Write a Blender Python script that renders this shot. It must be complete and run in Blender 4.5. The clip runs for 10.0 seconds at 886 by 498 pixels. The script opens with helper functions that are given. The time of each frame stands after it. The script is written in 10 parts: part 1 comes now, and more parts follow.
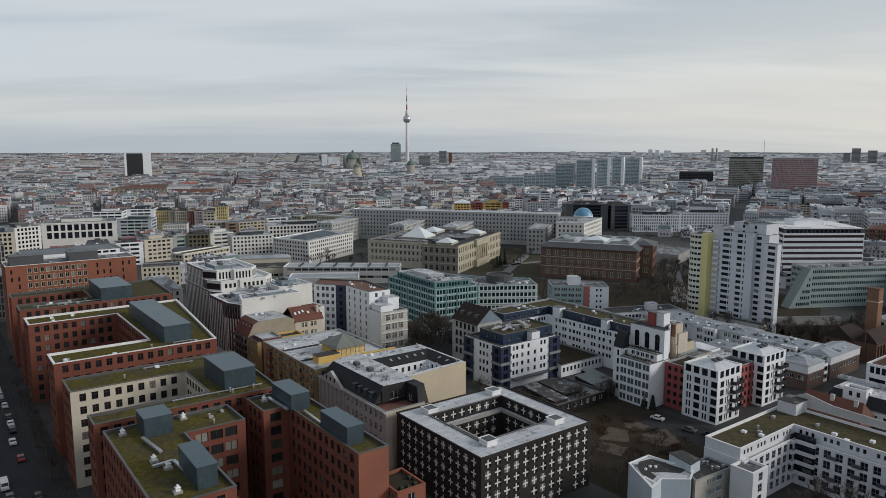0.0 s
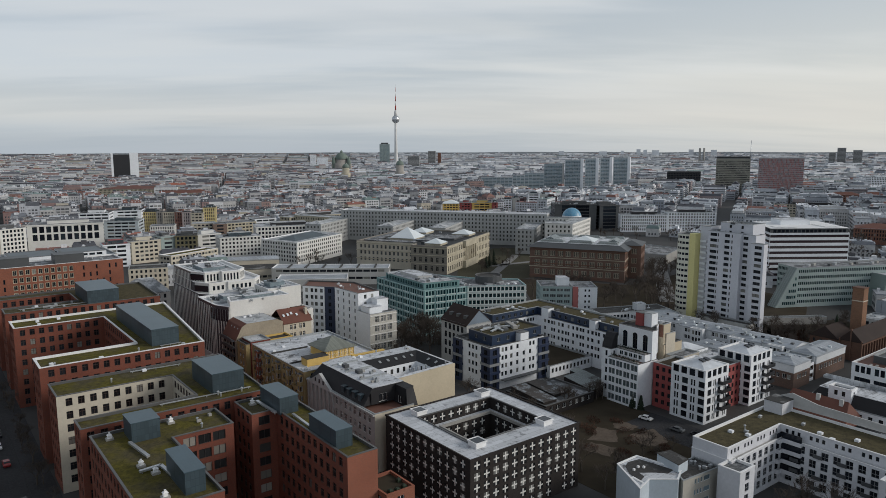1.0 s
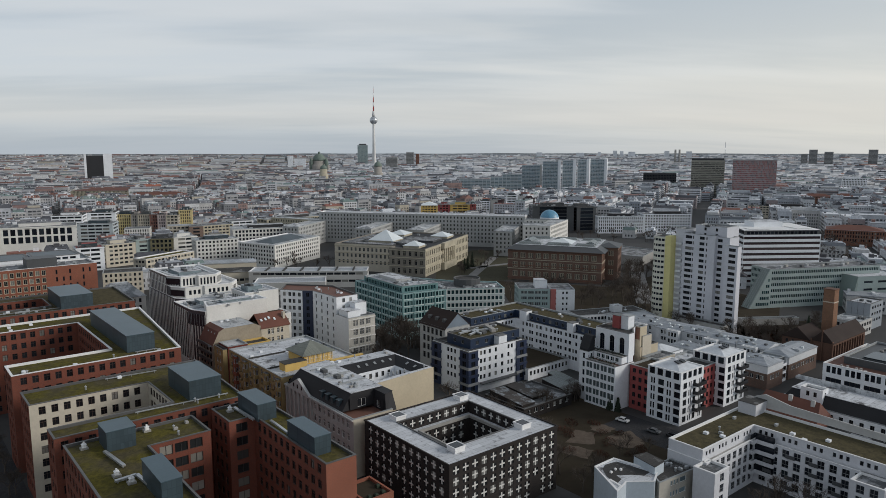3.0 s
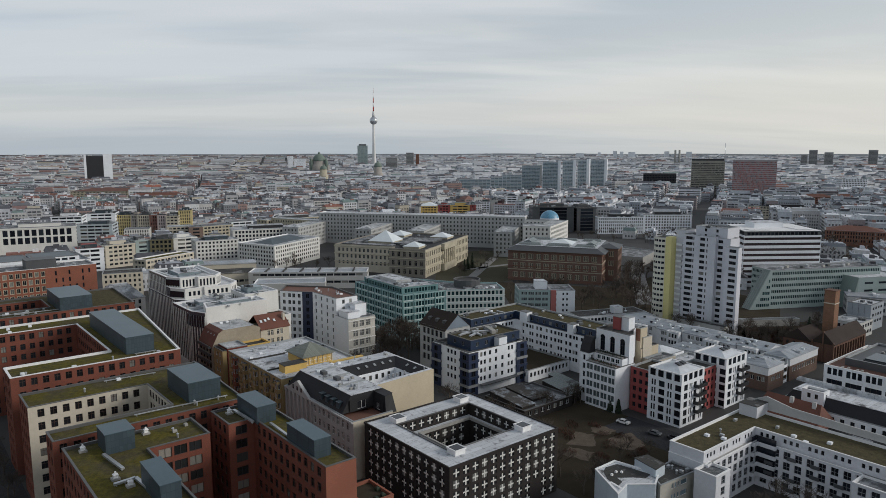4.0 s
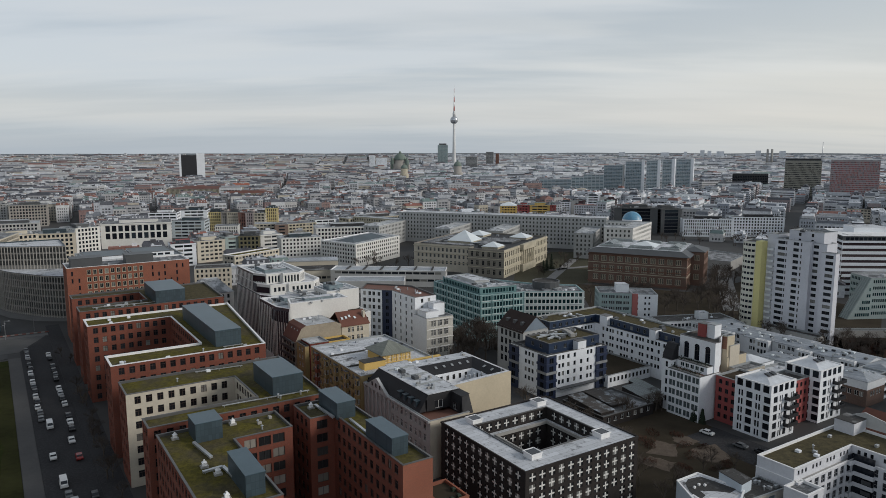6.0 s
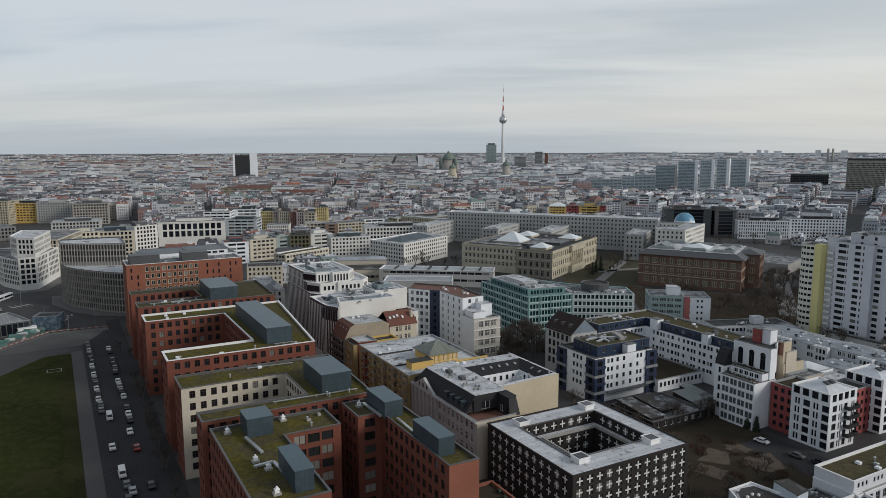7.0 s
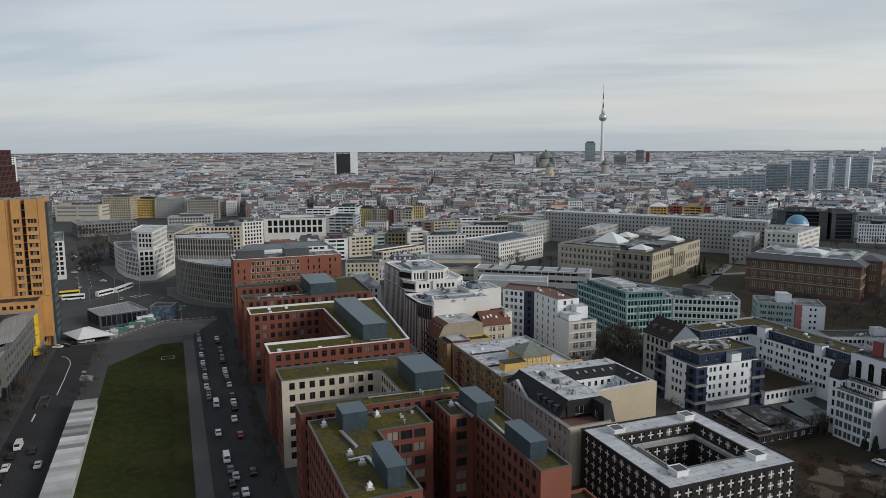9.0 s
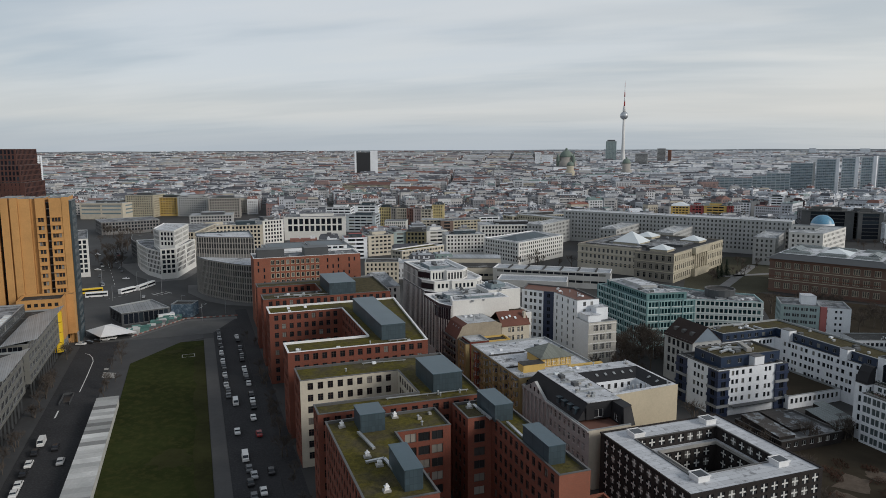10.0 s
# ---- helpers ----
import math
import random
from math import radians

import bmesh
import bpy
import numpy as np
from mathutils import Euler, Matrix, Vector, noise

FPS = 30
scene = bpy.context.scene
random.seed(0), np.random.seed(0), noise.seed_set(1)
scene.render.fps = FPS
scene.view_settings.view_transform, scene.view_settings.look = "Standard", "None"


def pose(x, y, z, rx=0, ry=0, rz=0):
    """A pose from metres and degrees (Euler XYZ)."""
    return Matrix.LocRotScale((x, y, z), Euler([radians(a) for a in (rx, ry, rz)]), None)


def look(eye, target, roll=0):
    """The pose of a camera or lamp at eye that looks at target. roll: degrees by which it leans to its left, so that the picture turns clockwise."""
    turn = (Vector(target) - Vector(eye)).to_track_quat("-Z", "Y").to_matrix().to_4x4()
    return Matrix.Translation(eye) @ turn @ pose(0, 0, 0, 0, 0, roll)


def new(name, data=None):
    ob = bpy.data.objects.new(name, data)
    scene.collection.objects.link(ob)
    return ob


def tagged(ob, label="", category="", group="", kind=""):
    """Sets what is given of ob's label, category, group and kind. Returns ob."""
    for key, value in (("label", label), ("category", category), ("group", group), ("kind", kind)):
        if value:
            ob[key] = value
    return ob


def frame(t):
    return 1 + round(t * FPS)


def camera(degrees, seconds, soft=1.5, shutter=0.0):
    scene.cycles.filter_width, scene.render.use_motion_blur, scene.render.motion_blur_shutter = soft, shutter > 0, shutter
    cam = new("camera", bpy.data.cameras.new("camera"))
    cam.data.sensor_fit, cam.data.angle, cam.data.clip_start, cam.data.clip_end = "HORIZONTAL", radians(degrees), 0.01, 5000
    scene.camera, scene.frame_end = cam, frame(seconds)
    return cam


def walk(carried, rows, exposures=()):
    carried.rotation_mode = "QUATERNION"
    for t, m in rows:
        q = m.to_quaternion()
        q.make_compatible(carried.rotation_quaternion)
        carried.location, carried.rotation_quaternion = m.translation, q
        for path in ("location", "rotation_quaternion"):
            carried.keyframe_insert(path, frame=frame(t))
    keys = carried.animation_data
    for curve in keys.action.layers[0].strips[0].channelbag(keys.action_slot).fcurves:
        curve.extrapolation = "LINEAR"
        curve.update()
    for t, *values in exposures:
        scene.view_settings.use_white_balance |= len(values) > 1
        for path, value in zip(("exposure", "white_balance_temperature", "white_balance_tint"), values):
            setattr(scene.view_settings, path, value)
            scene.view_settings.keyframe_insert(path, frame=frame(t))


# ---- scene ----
cam = camera(64.46, 10.0, soft=0.5)
# seconds, eye, a far target, roll
PATH = [
    (0, (-0.01, -0.20, 83.74), (12.2, 989.9, -55.8), 0.01),
    (0.5, (0.18, -0.15, 83.96), (16.7, 989.9, -55.5), -0.05),
    (1, (0.21, -0.24, 84.27), (27.6, 989.6, -55.3), -0.07),
    (1.5, (0.18, -0.50, 84.65), (36.9, 989.0, -55.0), -0.04),
    (2, (0.24, -0.74, 85.00), (46.9, 988.3, -54.8), -0.02),
    (2.5, (0.24, -0.74, 85.20), (58.0, 987.9, -53.7), 0.01),
    (4, (0.21, 0.08, 85.60), (58.3, 988.8, -52.2), 0.01),
    (4.5, (0.19, 0.07, 85.78), (29.7, 990.1, -52.2), -0.04),
    (5, (0.02, 0.00, 85.93), (6.1, 990.4, -51.9), -0.05),
    (5.5, (0.04, 0.17, 86.10), (-20.7, 990.3, -52.5), -0.01),
    (7, (-0.11, -0.04, 86.54), (-120.9, 982.8, -52.8), -0.05),
    (7.5, (-0.14, -0.10, 86.88), (-151.3, 978.5, -52.9), -0.09),
    (8, (-0.32, -0.15, 87.01), (-182.9, 973.0, -53.0), -0.12),
    (8.5, (-0.23, 0.03, 87.00), (-218.8, 965.7, -53.3), -0.12),
    (9, (-0.12, 0.55, 87.06), (-253.6, 957.5, -54.3), -0.16),
    (9.5, (-0.17, 0.99, 87.27), (-273.0, 952.5, -55.1), -0.15),
    (10, (-0.13, 1.53, 87.58), (-280.3, 950.7, -56.0), -0.16),
]
walk(cam, [(t, look(eye, to, roll)) for t, eye, to, roll in PATH])

# ---- sky and sun: high winter overcast, a low sun behind the cloud ahead on one side ----
SUN_AZ, SUN_EL = radians(100), radians(24)          # azimuth from +y towards +x
sun_dir = Vector((math.sin(SUN_AZ) * math.cos(SUN_EL), math.cos(SUN_AZ) * math.cos(SUN_EL), math.sin(SUN_EL)))
sun = new("sun", bpy.data.lights.new("sun", "SUN"))
sun.data.energy, sun.data.angle, sun.data.color = 1.85, radians(18), (1.0, 0.95, 0.88)
sun.matrix_world = look(sun_dir * 100, (0, 0, 0))

world = bpy.data.worlds.new("overcast")
scene.world = world
world.use_nodes = True
wt = world.node_tree
wt.nodes.clear()


def wn(kind, **kw):
    n = wt.nodes.new(kind)
    for k, v in kw.items():
        if k == "op":
            n.operation = v
        elif k == "blend":
            n.data_type, n.blend_type = "RGBA", v
        else:
            n.inputs[int(k[1:])].default_value = v
    return n


def wmath(op, a, b=None):
    n = wn("ShaderNodeMath", op=op)
    for i, v in enumerate((a, b)):
        if v is None:
            continue
        if isinstance(v, (int, float)):
            n.inputs[i].default_value = v
        else:
            wt.links.new(v, n.inputs[i])
    return n.outputs[0]


def wmix(fac, a, b):
    n = wt.nodes.new("ShaderNodeMix")
    n.data_type = "RGBA"
    for i, v in ((0, fac), (6, a), (7, b)):
        if isinstance(v, (int, float)):
            n.inputs[i].default_value = v
        elif isinstance(v, tuple):
            n.inputs[i].default_value = (*v, 1)
        else:
            wt.links.new(v, n.inputs[i])
    return n.outputs[2]


def wstep(v, lo, hi):
    n = wt.nodes.new("ShaderNodeMapRange")
    n.interpolation_type = "SMOOTHSTEP"
    n.inputs[1].default_value, n.inputs[2].default_value = lo, hi
    wt.links.new(v, n.inputs[0])
    return n.outputs[0]


coord = wt.nodes.new("ShaderNodeTexCoord")
sep = wt.nodes.new("ShaderNodeSeparateXYZ")
wt.links.new(coord.outputs["Generated"], sep.inputs[0])
dx, dy, dz = sep.outputs
up = wmath("MAXIMUM", dz, 0.0)
flat = wmath("ADD", up, 0.10)
cloud_at = wt.nodes.new("ShaderNodeCombineXYZ")
wt.links.new(wmath("DIVIDE", dx, flat), cloud_at.inputs[0])
wt.links.new(wmath("MULTIPLY", wmath("DIVIDE", dy, flat), 1.6), cloud_at.inputs[1])


def cloud(scale, detail, offset):
    m = wt.nodes.new("ShaderNodeMapping")
    m.inputs[1].default_value = (offset, offset * 0.7, offset)
    m.inputs[2].default_value = (0, 0, radians(-14))
    m.inputs[3].default_value = (scale * 0.55, scale, 1)
    wt.links.new(cloud_at.outputs[0], m.inputs[0])
    n = wt.nodes.new("ShaderNodeTexNoise")
    n.inputs["Scale"].default_value, n.inputs["Detail"].default_value, n.inputs["Roughness"].default_value = 1.0, detail, 0.5
    wt.links.new(m.outputs[0], n.inputs["Vector"])
    return n.outputs[0]


sky = wt.nodes.new("ShaderNodeTexSky")
sky.sky_type, sky.sun_disc = "NISHITA", False
sky.sun_elevation, sky.sun_rotation = SUN_EL, SUN_AZ
dimmed = wt.nodes.new("ShaderNodeVectorMath")
dimmed.operation = "SCALE"
dimmed.inputs["Scale"].default_value = 0.10
wt.links.new(sky.outputs[0], dimmed.inputs[0])

dense = wstep(cloud(0.62, 5.0, 3.1), 0.38, 0.62)
streak = wstep(cloud(1.15, 3.5, 8.4), 0.45, 0.70)
base = wmix(dense, (0.45, 0.525, 0.595), (0.69, 0.735, 0.775))
base = wmix(wmath("MULTIPLY", streak, 0.45), base, (0.80, 0.805, 0.79))
# warm light towards the sun, low in the sky
toward = wt.nodes.new("ShaderNodeVectorMath")
toward.operation = "DOT_PRODUCT"
toward.inputs[1].default_value = (math.sin(radians(70)), math.cos(radians(70)), 0)
wt.links.new(coord.outputs["Generated"], toward.inputs[0])
side = wstep(toward.outputs["Value"], 0.0, 1.0)
low = wmath("SUBTRACT", 1.0, wstep(up, 0.03, 0.30))
base = wmix(wmath("MULTIPLY", wmath("MULTIPLY", side, low), 0.75), base, (0.84, 0.80, 0.71))
# a pale belt above a blue-grey bank along the horizon
belt = wmath("MULTIPLY", wstep(up, 0.022, 0.042), wmath("SUBTRACT", 1.0, wstep(up, 0.048, 0.11)))
base = wmix(wmath("MULTIPLY", belt, 0.6), base, (0.72, 0.70, 0.67))
bank = wmath("SUBTRACT", 1.0, wstep(up, 0.008, 0.05))
bank = wmath("MULTIPLY", bank, wmath("SUBTRACT", 1.0, wmath("MULTIPLY", side, 0.8)))
base = wmix(wmath("MULTIPLY", bank, 0.85), base, (0.41, 0.475, 0.545))
base = wmix(wmath("MULTIPLY", wmath("SUBTRACT", 1.0, side), 0.35), base, (0.50, 0.545, 0.60))
base = wmix(0.12, base, dimmed.outputs[0])
# the unseen sky overhead is dimmed and greyed to lower the fill light
overhead_dim = wmath("MULTIPLY", wstep(up, 0.20, 0.7), 0.9)
base = wmix(overhead_dim, base, (0.27, 0.30, 0.34))
# and dimmed again away from the sun, behind the flight, to darken walls there
away = wt.nodes.new("ShaderNodeVectorMath")
away.operation = "DOT_PRODUCT"
away.inputs[1].default_value = (-0.9, -0.44, 0)
wt.links.new(coord.outputs["Generated"], away.inputs[0])
base = wmix(wmath("MULTIPLY", wstep(away.outputs["Value"], 0.25, 0.9), 0.3), base, (0.27, 0.31, 0.36))
back = wt.nodes.new("ShaderNodeBackground")
back.inputs[1].default_value = 1.0
wt.links.new(base, back.inputs[0])
wout = wt.nodes.new("ShaderNodeOutputWorld")
wt.links.new(back.outputs[0], wout.inputs[0])
scene.view_settings.exposure = 0.0

# ---- materials ----
def shader(name):
    m = bpy.data.materials.new(name)
    m.use_nodes = True
    nt = m.node_tree
    return m, nt, nt.nodes["Principled BSDF"]


def link_noise(nt, scale, detail=4.0, rough=0.55):
    g = nt.nodes.new("ShaderNodeNewGeometry")
    n = nt.nodes.new("ShaderNodeTexNoise")
    n.inputs["Scale"].default_value, n.inputs["Detail"].default_value, n.inputs["Roughness"].default_value = scale, detail, rough
    nt.links.new(g.outputs["Position"], n.inputs["Vector"])
    return n.outputs[0]


def ramp(nt, value, *stops):
    r = nt.nodes.new("ShaderNodeValToRGB")
    e = r.color_ramp.elements
    while len(e) < len(stops):
        e.new(0.5)
    for k, (at, col) in zip(e, stops):
        k.position, k.color = at, (*col, 1)
    nt.links.new(value, r.inputs[0])
    return r.outputs[0]


def mixed(nt, fac, a, b, blend="MIX"):
    n = nt.nodes.new("ShaderNodeMix")
    n.data_type, n.blend_type = "RGBA", blend
    for i, v in ((0, fac), (6, a), (7, b)):
        if isinstance(v, (int, float)):
            n.inputs[i].default_value = v
        elif isinstance(v, tuple):
            n.inputs[i].default_value = (*v, 1)
        else:
            nt.links.new(v, n.inputs[i])
    return n.outputs[2]


def bumped(nt, bsdf, value, strength=0.3, distance=0.05):
    b = nt.nodes.new("ShaderNodeBump")
    b.inputs["Strength"].default_value, b.inputs["Distance"].default_value = strength, distance
    nt.links.new(value, b.inputs["Height"])
    nt.links.new(b.outputs[0], bsdf.inputs["Normal"])


def tone(c, k):
    return tuple(min(1.0, v * k) for v in c)


def plain(name, c, rough=0.8, metal=0.0, wear=0.22, coarse=0.12, fine=1.6, other=None, spread=0.0, gloss=0.5):
    """A painted, rendered or metal surface: stains some metres wide, grain of centimetres."""
    m, nt, b = shader(name)
    big = link_noise(nt, coarse, 5.0, 0.65)
    small = link_noise(nt, fine, 4.0, 0.7)
    col = ramp(nt, big, (0.3, tone(c, 1 - wear)), (0.7, tone(c, 1 + wear * 0.4)))
    if other:
        col = mixed(nt, ramp(nt, small, (0.48, (0, 0, 0)), (0.62, (0.7, 0.7, 0.7))), col, other)
    col = mixed(nt, 0.35, col, ramp(nt, small, (0.3, tone(c, 0.8)), (0.7, tone(c, 1.15))))
    if spread:
        info = nt.nodes.new("ShaderNodeObjectInfo")
        col = mixed(nt, 1.0, col, ramp(nt, info.outputs["Random"], (0, (1 - spread,) * 3), (1, (1, 1, 1))), "MULTIPLY")
    nt.links.new(col, b.inputs["Base Color"])
    b.inputs["Roughness"].default_value, b.inputs["Metallic"].default_value = rough, metal
    b.inputs["Specular IOR Level"].default_value = gloss
    bumped(nt, b, small, 0.25, 0.03)
    return m


def masonry(name, c, joint, size=(0.25, 0.075), wear=0.25, rough=0.9, gap=0.012, gloss=0.15, bond=0.5):
    """Brickwork: courses at true size, each brick a little different, weathered in large patches."""
    m, nt, b = shader(name)
    g = nt.nodes.new("ShaderNodeNewGeometry")
    s = nt.nodes.new("ShaderNodeSeparateXYZ")
    nt.links.new(g.outputs["Position"], s.inputs[0])
    add = nt.nodes.new("ShaderNodeMath")
    nt.links.new(s.outputs[0], add.inputs[0]), nt.links.new(s.outputs[1], add.inputs[1])
    v = nt.nodes.new("ShaderNodeCombineXYZ")
    nt.links.new(add.outputs[0], v.inputs[0]), nt.links.new(s.outputs[2], v.inputs[1])
    t = nt.nodes.new("ShaderNodeTexBrick")
    t.inputs["Color1"].default_value, t.inputs["Color2"].default_value, t.inputs["Mortar"].default_value = (*tone(c, 0.85), 1), (*tone(c, 1.15), 1), (*joint, 1)
    t.inputs["Scale"].default_value, t.inputs["Mortar Size"].default_value = 1.0, gap
    t.inputs["Brick Width"].default_value, t.inputs["Row Height"].default_value = size
    t.offset = bond
    nt.links.new(v.outputs[0], t.inputs["Vector"])
    big = link_noise(nt, 0.09, 5.0, 0.6)
    col = mixed(nt, 1.0, t.outputs[0], ramp(nt, big, (0.3, (1 - wear,) * 3), (0.7, (1, 1, 1))), "MULTIPLY")
    nt.links.new(col, b.inputs["Base Color"])
    b.inputs["Roughness"].default_value, b.inputs["Specular IOR Level"].default_value = rough, gloss
    return m


def pane(name, dark, pale, share, rough=0.08):
    """Window glass over rooms or, in a share of the windows, over drawn blinds."""
    m, nt, b = shader(name)
    info = nt.nodes.new("ShaderNodeObjectInfo")
    col = ramp(nt, info.outputs["Random"], (0.0, dark), (1 - share - 0.02, tone(dark, 2.2)), (1 - share, pale), (1.0, tone(pale, 0.6)))
    nt.links.new(col, b.inputs["Base Color"])
    b.inputs["Roughness"].default_value, b.inputs["IOR"].default_value = rough, 1.5
    bumped(nt, b, link_noise(nt, 0.8, 1.0), 0.02, 0.05)
    return m


def roofing(name, c, frost, amount, scale=0.18):
    """Bitumen or gravel roof, with pale frost and puddle stains."""
    m, nt, b = shader(name)
    a, f = link_noise(nt, scale, 6.0, 0.7), link_noise(nt, 2.2, 5.0, 0.75)
    col = ramp(nt, f, (0.25, tone(c, 0.7)), (0.75, tone(c, 1.25)))
    mask = ramp(nt, a, (0.60 - amount * 0.35, (0, 0, 0)), (0.70 - amount * 0.35, (1, 1, 1)))
    seams = link_noise(nt, 0.7, 3.0, 0.6)
    mask = mixed(nt, 1.0, mask, ramp(nt, seams, (0.28, (0.35, 0.35, 0.35)), (0.42, (1, 1, 1))), "MULTIPLY")
    col = mixed(nt, mask, col, mixed(nt, f, tone(frost, 0.85), frost))
    # strips of roofing felt with tarred seams
    g, turn, felt = nt.nodes.new("ShaderNodeNewGeometry"), nt.nodes.new("ShaderNodeMapping"), nt.nodes.new("ShaderNodeTexBrick")
    turn.inputs["Rotation"].default_value = (0, 0, radians(-36))
    nt.links.new(g.outputs["Position"], turn.inputs["Vector"]), nt.links.new(turn.outputs[0], felt.inputs["Vector"])
    felt.inputs["Color1"].default_value, felt.inputs["Color2"].default_value, felt.inputs["Mortar"].default_value = (0.80, 0.80, 0.80, 1), (1, 1, 1, 1), (0.55, 0.55, 0.55, 1)
    felt.inputs["Scale"].default_value, felt.inputs["Mortar Size"].default_value = 1.0, 0.05
    felt.inputs["Brick Width"].default_value, felt.inputs["Row Height"].default_value = 6.5, 1.6
    col = mixed(nt, 1.0, col, felt.outputs[0], "MULTIPLY")
    nt.links.new(col, b.inputs["Base Color"])
    b.inputs["Roughness"].default_value, b.inputs["Specular IOR Level"].default_value = 0.85, 0.3
    bumped(nt, b, f, 0.4, 0.04)
    return m


def moss_roof(name="moss_roof", dry=0.0):
    """Sedum and moss on gravel: yellow-green cushions, brown dry patches, pale bare stones."""
    m, nt, b = shader(name)
    big, mid, fine = link_noise(nt, 0.13, 4.0, 0.6), link_noise(nt, 0.75, 8.0, 0.8), link_noise(nt, 6.0, 4.0, 0.75)
    col = ramp(nt, mid, (0.30, (0.040, 0.035, 0.021)), (0.44, (0.080, 0.071, 0.023)), (0.58, (0.124, 0.107, 0.025)), (0.74, (0.155, 0.128, 0.048)))
    col = mixed(nt, ramp(nt, big, (0.42 - dry, (0, 0, 0)), (0.62 - dry, (0.75, 0.75, 0.75))), col, ramp(nt, mid, (0.3, (0.045, 0.040, 0.032)), (0.7, (0.115, 0.098, 0.070))))
    col = mixed(nt, ramp(nt, fine, (0.66, (0, 0, 0)), (0.76, (0.6, 0.6, 0.6))), col, (0.20, 0.19, 0.16))
    nt.links.new(col, b.inputs["Base Color"])
    b.inputs["Roughness"].default_value, b.inputs["Specular IOR Level"].default_value = 1.0, 0.05
    bumped(nt, b, fine, 0.6, 0.08)
    return m


BRICK = masonry("red_brick", (0.245, 0.076, 0.050), (0.15, 0.080, 0.064))
BRICK_ORANGE = masonry("orange_brick", (0.31, 0.112, 0.072), (0.22, 0.11, 0.08))
BRICK_RED = masonry("deep_red_brick", (0.23, 0.060, 0.045), (0.14, 0.06, 0.05))
BRICK_DARK = masonry("dark_clinker", (0.045, 0.038, 0.036), (0.03, 0.028, 0.028))
BRICK_BROWN = masonry("brown_brick", (0.285, 0.20, 0.162), (0.20, 0.155, 0.13))
ROW_BRICK = masonry("row_brown_brick", (0.16, 0.105, 0.085), (0.12, 0.09, 0.08))
BRICK_OLD = masonry("old_red_brick", (0.26, 0.12, 0.08), (0.18, 0.12, 0.10))
CREAM_WALL = plain("cream_render", (0.55, 0.50, 0.41))
WHITE_WALL = plain("white_render", (0.79, 0.815, 0.85), wear=0.14)
WHITE_STONE = plain("white_stone", (0.70, 0.69, 0.66), wear=0.15)
OLD_STONE = plain("stained_old_stone", (0.52, 0.50, 0.455), wear=0.35, coarse=0.3)
GREY_STONE = plain("grey_stone", (0.36, 0.335, 0.305), wear=0.3)
GREY_WALL = plain("grey_render", (0.46, 0.46, 0.45), wear=0.2)
BEIGE_WALL = plain("beige_firewall", (0.54, 0.465, 0.34), wear=0.18, coarse=0.06)
TAN_WALL = plain("old_tan_render", (0.37, 0.32, 0.245), wear=0.35, coarse=0.2)
SAND_STONE = plain("sandstone", (0.47, 0.425, 0.325), wear=0.35, coarse=0.2)
LIME_STONE = plain("grey_limestone", (0.43, 0.435, 0.43), wear=0.25)
OCHRE_WALL = plain("ochre_render", (0.34, 0.26, 0.125), wear=0.2)
GOLD_WALL = plain("golden_render", (0.62, 0.42, 0.13), wear=0.15)
YELLOW_WALL = plain("yellow_panel", (0.72, 0.66, 0.30), wear=0.1)
CREAM_PALE = plain("cream_parapet", (0.70, 0.69, 0.60), wear=0.12)
TERRACOTTA = plain("orange_terracotta", (0.55, 0.30, 0.115), wear=0.25, gloss=0.2)
RED_WALL = plain("crimson_render", (0.31, 0.072, 0.068), wear=0.2)
BLUE_WALL = plain("navy_panel", (0.021, 0.034, 0.076), rough=0.45, wear=0.2)
BLUE_ATTIC = plain("navy_attic_panel", (0.020, 0.038, 0.078), rough=0.4, wear=0.25)
BLACK_WALL = plain("black_panel", (0.025, 0.025, 0.028), rough=0.4)
TEAL_WALL = plain("teal_panel", (0.285, 0.43, 0.435), rough=0.4)
TEAL_PALE = plain("pale_green_panel", (0.33, 0.40, 0.395), rough=0.35)
TEAL_FRAME = plain("teal_frame", (0.14, 0.255, 0.26), rough=0.4)
PALE_PANEL = plain("pale_green_white_panel", (0.56, 0.61, 0.60), rough=0.45, wear=0.2)
DARK_GREY = plain("dark_grey_metal", (0.075, 0.08, 0.085), rough=0.5, wear=0.3)
CONCRETE = plain("concrete", (0.36, 0.35, 0.33), wear=0.3)
# stained sandstone, its tone lowered to hold the shade on the palace pavilion
SHADED_WEATHERED = plain("shaded_weathered_sandstone", (0.27, 0.245, 0.205), wear=0.4)
ROW_WALL = plain("pale_row_render", (0.60, 0.62, 0.645), wear=0.15)
GARDEN = plain("garden_ground", (0.080, 0.076, 0.052), rough=1.0, wear=0.4, coarse=0.05, other=(0.11, 0.10, 0.08), gloss=0.1)
DRIVE = plain("pale_drive", (0.22, 0.215, 0.21), wear=0.3)
ASPHALT = plain("asphalt", (0.037, 0.037, 0.040), rough=0.9, wear=0.5, coarse=0.06, other=(0.060, 0.060, 0.063), gloss=0.25)
FLAGS = plain("square_flags", (0.14, 0.138, 0.136), wear=0.35, coarse=0.08)
COURT_WALL = plain("lavender_grey_render", (0.62, 0.63, 0.665), wear=0.15)
PAVING = plain("paving", (0.060, 0.060, 0.062), wear=0.45, coarse=0.09, fine=0.6, other=(0.034, 0.034, 0.036))
PATH_GRAVEL = plain("gravel_path", (0.075, 0.073, 0.073), wear=0.3, coarse=0.1)
LINE_PAINT = plain("road_paint", (0.70, 0.70, 0.68), wear=0.3)
